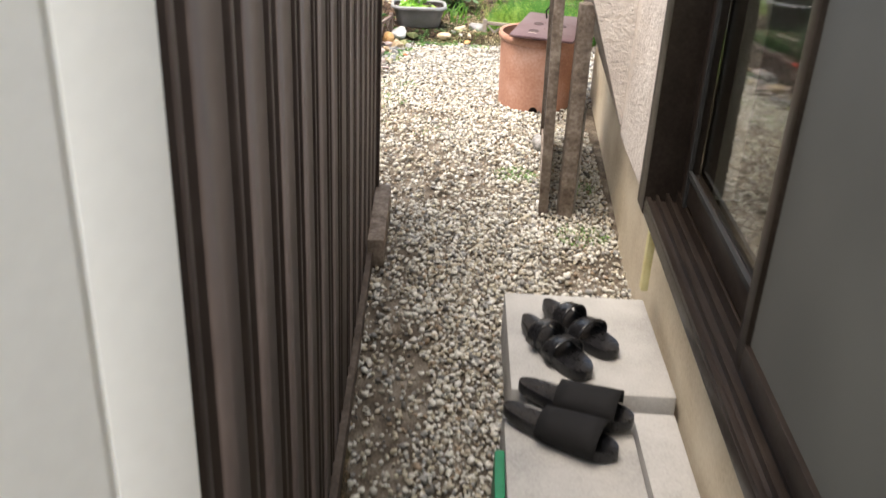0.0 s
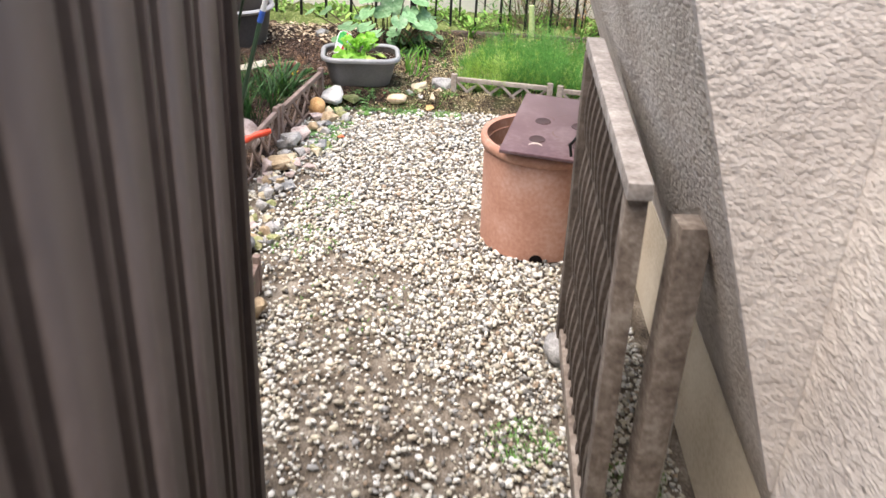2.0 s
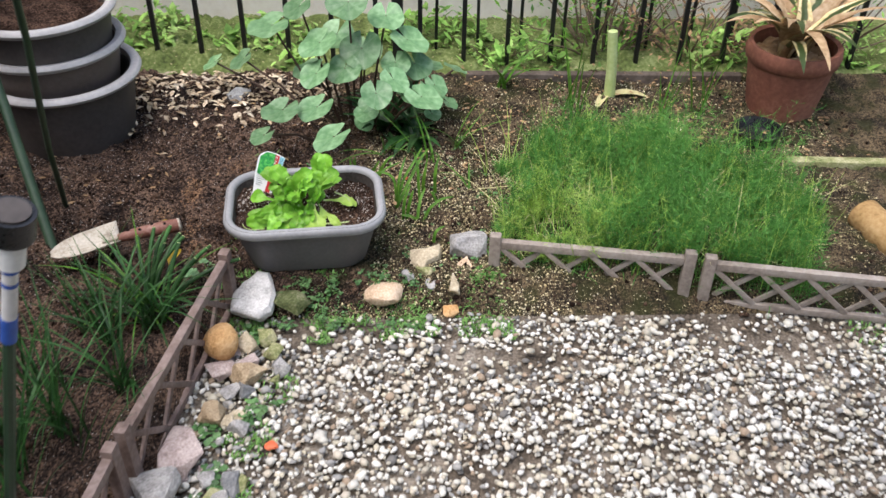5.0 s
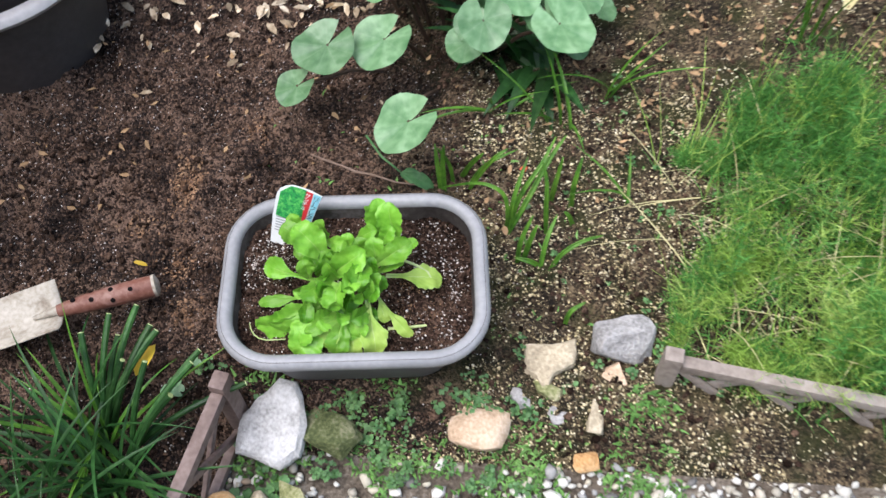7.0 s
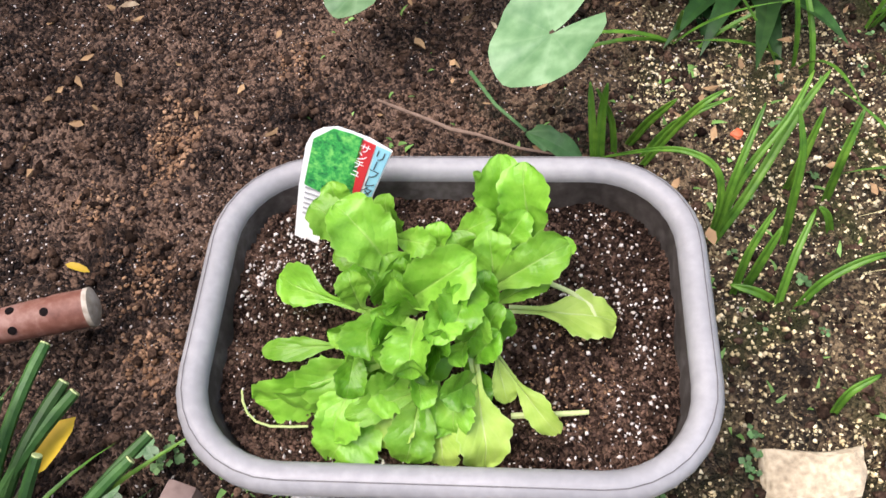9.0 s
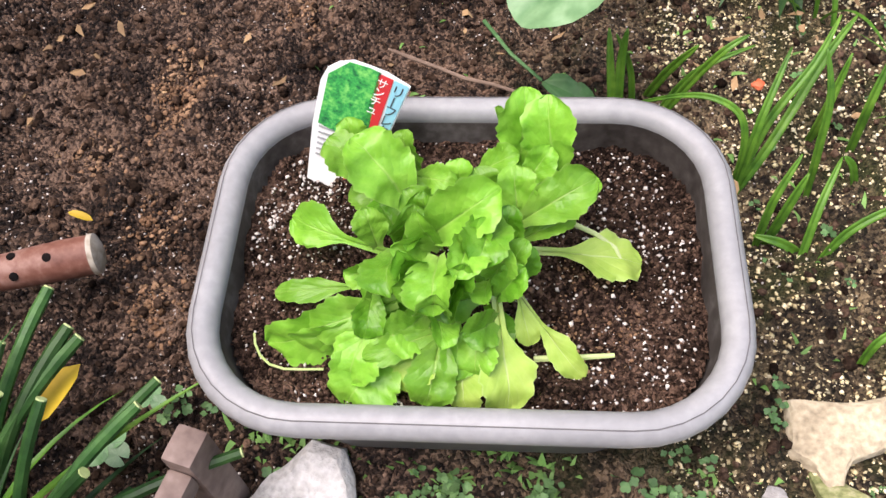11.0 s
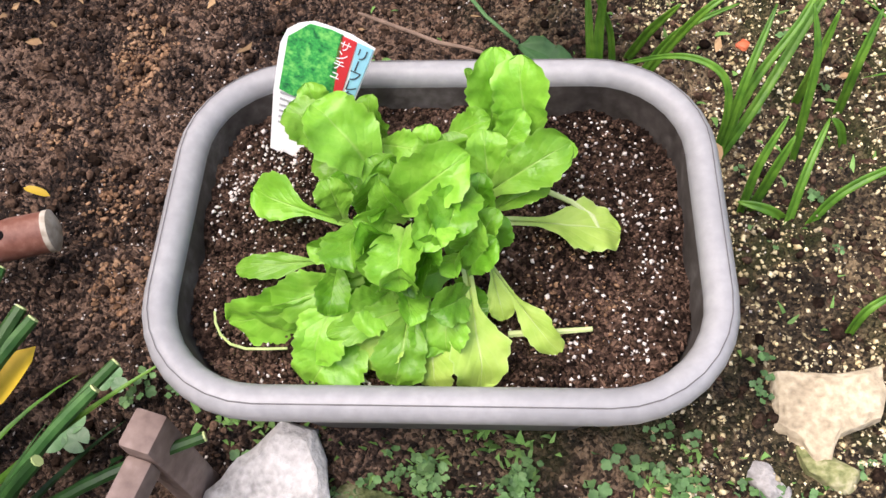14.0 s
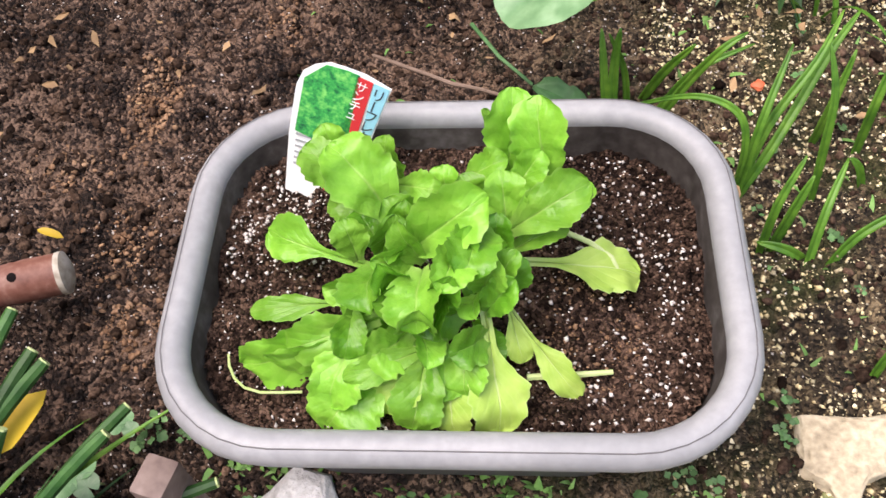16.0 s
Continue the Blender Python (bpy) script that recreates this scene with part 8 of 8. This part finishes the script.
def build_grains():
    rng = np.random.default_rng(9)
    def field(n, x0, x1, y0, y1, keep):
        out = []
        while len(out) < n:
            x, y = rng.uniform(x0, x1), rng.uniform(y0, y1)
            if keep(x, y) and not (abs(x + 0.142) < 0.15 and abs(y - 6.245) < 0.11):
                out.append((x, y, gz(x, y) + min(1.0, gz(x, y) / 0.04) * soil_relief(x, y)))
        return out
    soil = lambda x, y: not on_gravel(x, y)
    a = field(15000, -1.1, 0.1, 5.5, 7.1, lambda x, y: soil(x, y) and noise.noise(Vector((x * 5, y * 5, 0))) > -0.25)
    scatter("soil_grains", a, 0.0010 + 0.0032 * rng.random(len(a)) ** 2, M["grain"], 0, 0.8, 11, "white perlite crumbs on dark soil", "perlite")
    near = field(15000, -0.30, 0.46, 6.03, 6.72, lambda x, y: soil(x, y) and x > -0.02 - 0.25 * (y < 6.1) and rng.random() < 0.45 + 0.9 * noise.noise(Vector((x * 16, y * 16, 5))))
    scatter("soil_grit", near, 0.0013 + 0.0056 * rng.random(len(near)) ** 3.0, M["pale_grit"], 0, 0.85, 32, "cream, white and yellow grit pressed into dark soil", "grit")
    b = field(21000, -0.02, 1.3, 6.08, 7.1, lambda x, y: soil(x, y) and rng.random() < 0.5 + 0.8 * noise.noise(Vector((x * 9, y * 9, 3))))
    scatter("soil_grit", b, 0.0017 + 0.0052 * rng.random(len(b)) ** 2.8, M["yellow_grain"], 0, 0.8, 12, "yellow and cream grit on the soil", "grit")
    c = field(21000, -0.78, 0.34, 5.95, 6.85, lambda x, y: soil(x, y) and rng.random() < 0.55 + 0.7 * noise.noise(Vector((x * 7, y * 7, 8))) - 0.25 * smooth01((x + 0.05) / 0.15))
    scatter("soil_clods", c, 0.0018 + 0.011 * rng.random(len(c)) ** 5, M["clod"], 1, 0.75, 13, "dark crumbs and clods of soil", "soil")
    c = field(5200, -1.1, 1.4, 5.4, 7.12, soil)
    scatter("soil_clods", c, 0.003 + 0.015 * rng.random(len(c)) ** 3, M["clod"], 1, 0.7, 19, "dark crumbs and clods of soil", "soil")
    d = [(rng.normal(-0.457, 0.013), rng.normal(6.475, 0.024)) for _ in range(800)]
    for cx, cy, cn in ((-0.432, 6.325, 240), (-0.408, 6.246, 240), (-0.52, 6.40, 160), (-0.36, 6.60, 160)):
        d += [(rng.normal(cx, 0.013), rng.normal(cy, 0.014)) for _ in range(cn)]
    d = [(x, y, gz(x, y) + min(1.0, gz(x, y) / 0.04) * soil_relief(x, y)) for x, y in d]
    scatter("clay_crumbs", d, 0.0015 + 0.006 * rng.random(len(d)) ** 2.5, M["clay"], 1, 0.7, 20, "patch of tan clay crumbs on the dark soil", "soil")
    # inside the planter
    inner, crumbs, rusty = [], [], []
    for _ in range(7600):
        x, y = rng.uniform(-0.152, 0.152), rng.uniform(-0.107, 0.107)
        ex, ey = abs(x) - 0.091, abs(y) - 0.046
        if ex > 0 and ey > 0 and math.hypot(ex, ey) > 0.058:
            continue
        dens = 0.15 + 0.18 * max(0.0, noise.noise(Vector((x * 22, y * 22, 3.0)))) + 0.58 * smooth01((-x - 0.06) / 0.05) * smooth01((y + 0.02) / 0.06) + 0.14 * smooth01((x - 0.05) / 0.05)
        p = PLANTER @ Vector((x, y, planter_soil(x, y) + 0.001))
        brown = math.hypot((x - 0.085) / 0.030, (y + 0.030) / 0.050) < 1.0 and rng.random() < 0.40
        (rusty if brown else inner if rng.random() < dens else crumbs).append(tuple(p))
    scatter("planter_perlite", inner, 0.0011 + 0.0036 * rng.random(len(inner)) ** 1.9, M["grain"], 0, 0.85, 14, "white perlite in the planter's soil", "perlite")
    scatter("coir_crumbs", rusty, 0.0012 + 0.003 * rng.random(len(rusty)) ** 2, M["clay"], 1, 0.7, 16, "rusty brown coir crumbs in the planter's soil", "soil")
    scatter("planter_crumbs", crumbs, 0.0012 + 0.004 * rng.random(len(crumbs)) ** 2.5, M["clod"], 1, 0.8, 15, "dark crumbs in the planter's soil", "soil")


build_grains()


def litter():
    rng = random.Random(77)
    verts, faces = [], []
    for _ in range(900):
        if rng.random() < 0.75:
            x, y = rng.uniform(0.25, 1.35), rng.uniform(6.6, 7.15)
        else:
            x, y = rng.uniform(-1.0, 0.3), rng.uniform(6.4, 7.1)
        z, s, a = gz(x, y) + 0.016, rng.uniform(0.003, 0.011), rng.uniform(0, 6.28)
        k = len(verts)
        outline = [(-1, 0), (-0.4, 0.4), (0.3, 0.35), (1, 0.05), (0.35, -0.3), (-0.35, -0.42)]
        for u, v in outline:
            u, v = u * rng.uniform(0.7, 1.2), v * rng.uniform(0.5, 1.3)
            verts.append((x + s * (u * math.cos(a) - v * math.sin(a)), y + s * (u * math.sin(a) + v * math.cos(a)), z + s * rng.uniform(0.0, 0.5)))
        faces.append(tuple(range(k, k + 6)))
    tagged(mesh_ob("leaf_litter", verts, faces, M["dry_leaf"], False), "scattered dry brown leaf bits on the soil", "litter", kind="stuff")


litter()
tw = part("twig", tube([(-0.262, 6.535, 0.090), (-0.235, 6.522, 0.093), (-0.21, 6.516, 0.089), (-0.185, 6.503, 0.092), (-0.16, 6.502, 0.088), (-0.12, 6.488, 0.09), (-0.085, 6.487, 0.086)], [0.0014, 0.002, 0.0018, 0.0021, 0.0018, 0.0015, 0.001], 7), M["dead_twig"])
tagged(tw, "thin reddish-brown twig on the soil", "twig")
yl = part("fallen_leaf", leaf_bm(0.022, 0.007, "round", 0.3, 0.6, 0, 2, 6, 3), M["yellow_leaf"])
yl.matrix_basis = pose(-0.492, 6.310, 0.106, 0, 0, -95)
tagged(yl, "small fallen yellow leaf on dark soil", "leaf")
yl = part("fallen_leaf", leaf_bm(0.05, 0.02, "round", 0.3, 0.6, 0, 3, 6, 3), M["yellow_leaf"])
yl.matrix_basis = pose(-0.438, 6.125, 0.118, 30, 0, -25)
tagged(yl, "yellowed leaf among the strap leaves", "leaf")
pt = part("fallen_petal", rock_mesh((0.016, 0.012, 0.008), 5, 0.6), M["petal"])
pt.matrix_basis = pose(0.082, 6.537, 0.075)
tagged(pt, "small fallen orange-red petal", "petal")
pt = part("fallen_petal", rock_mesh((0.03, 0.025, 0.012), 6, 0.6), M["petal"])
pt.matrix_basis = pose(-0.176, 5.70, 0.012)
tagged(pt, "rusty orange leaf scrap on the gravel", "leaf")
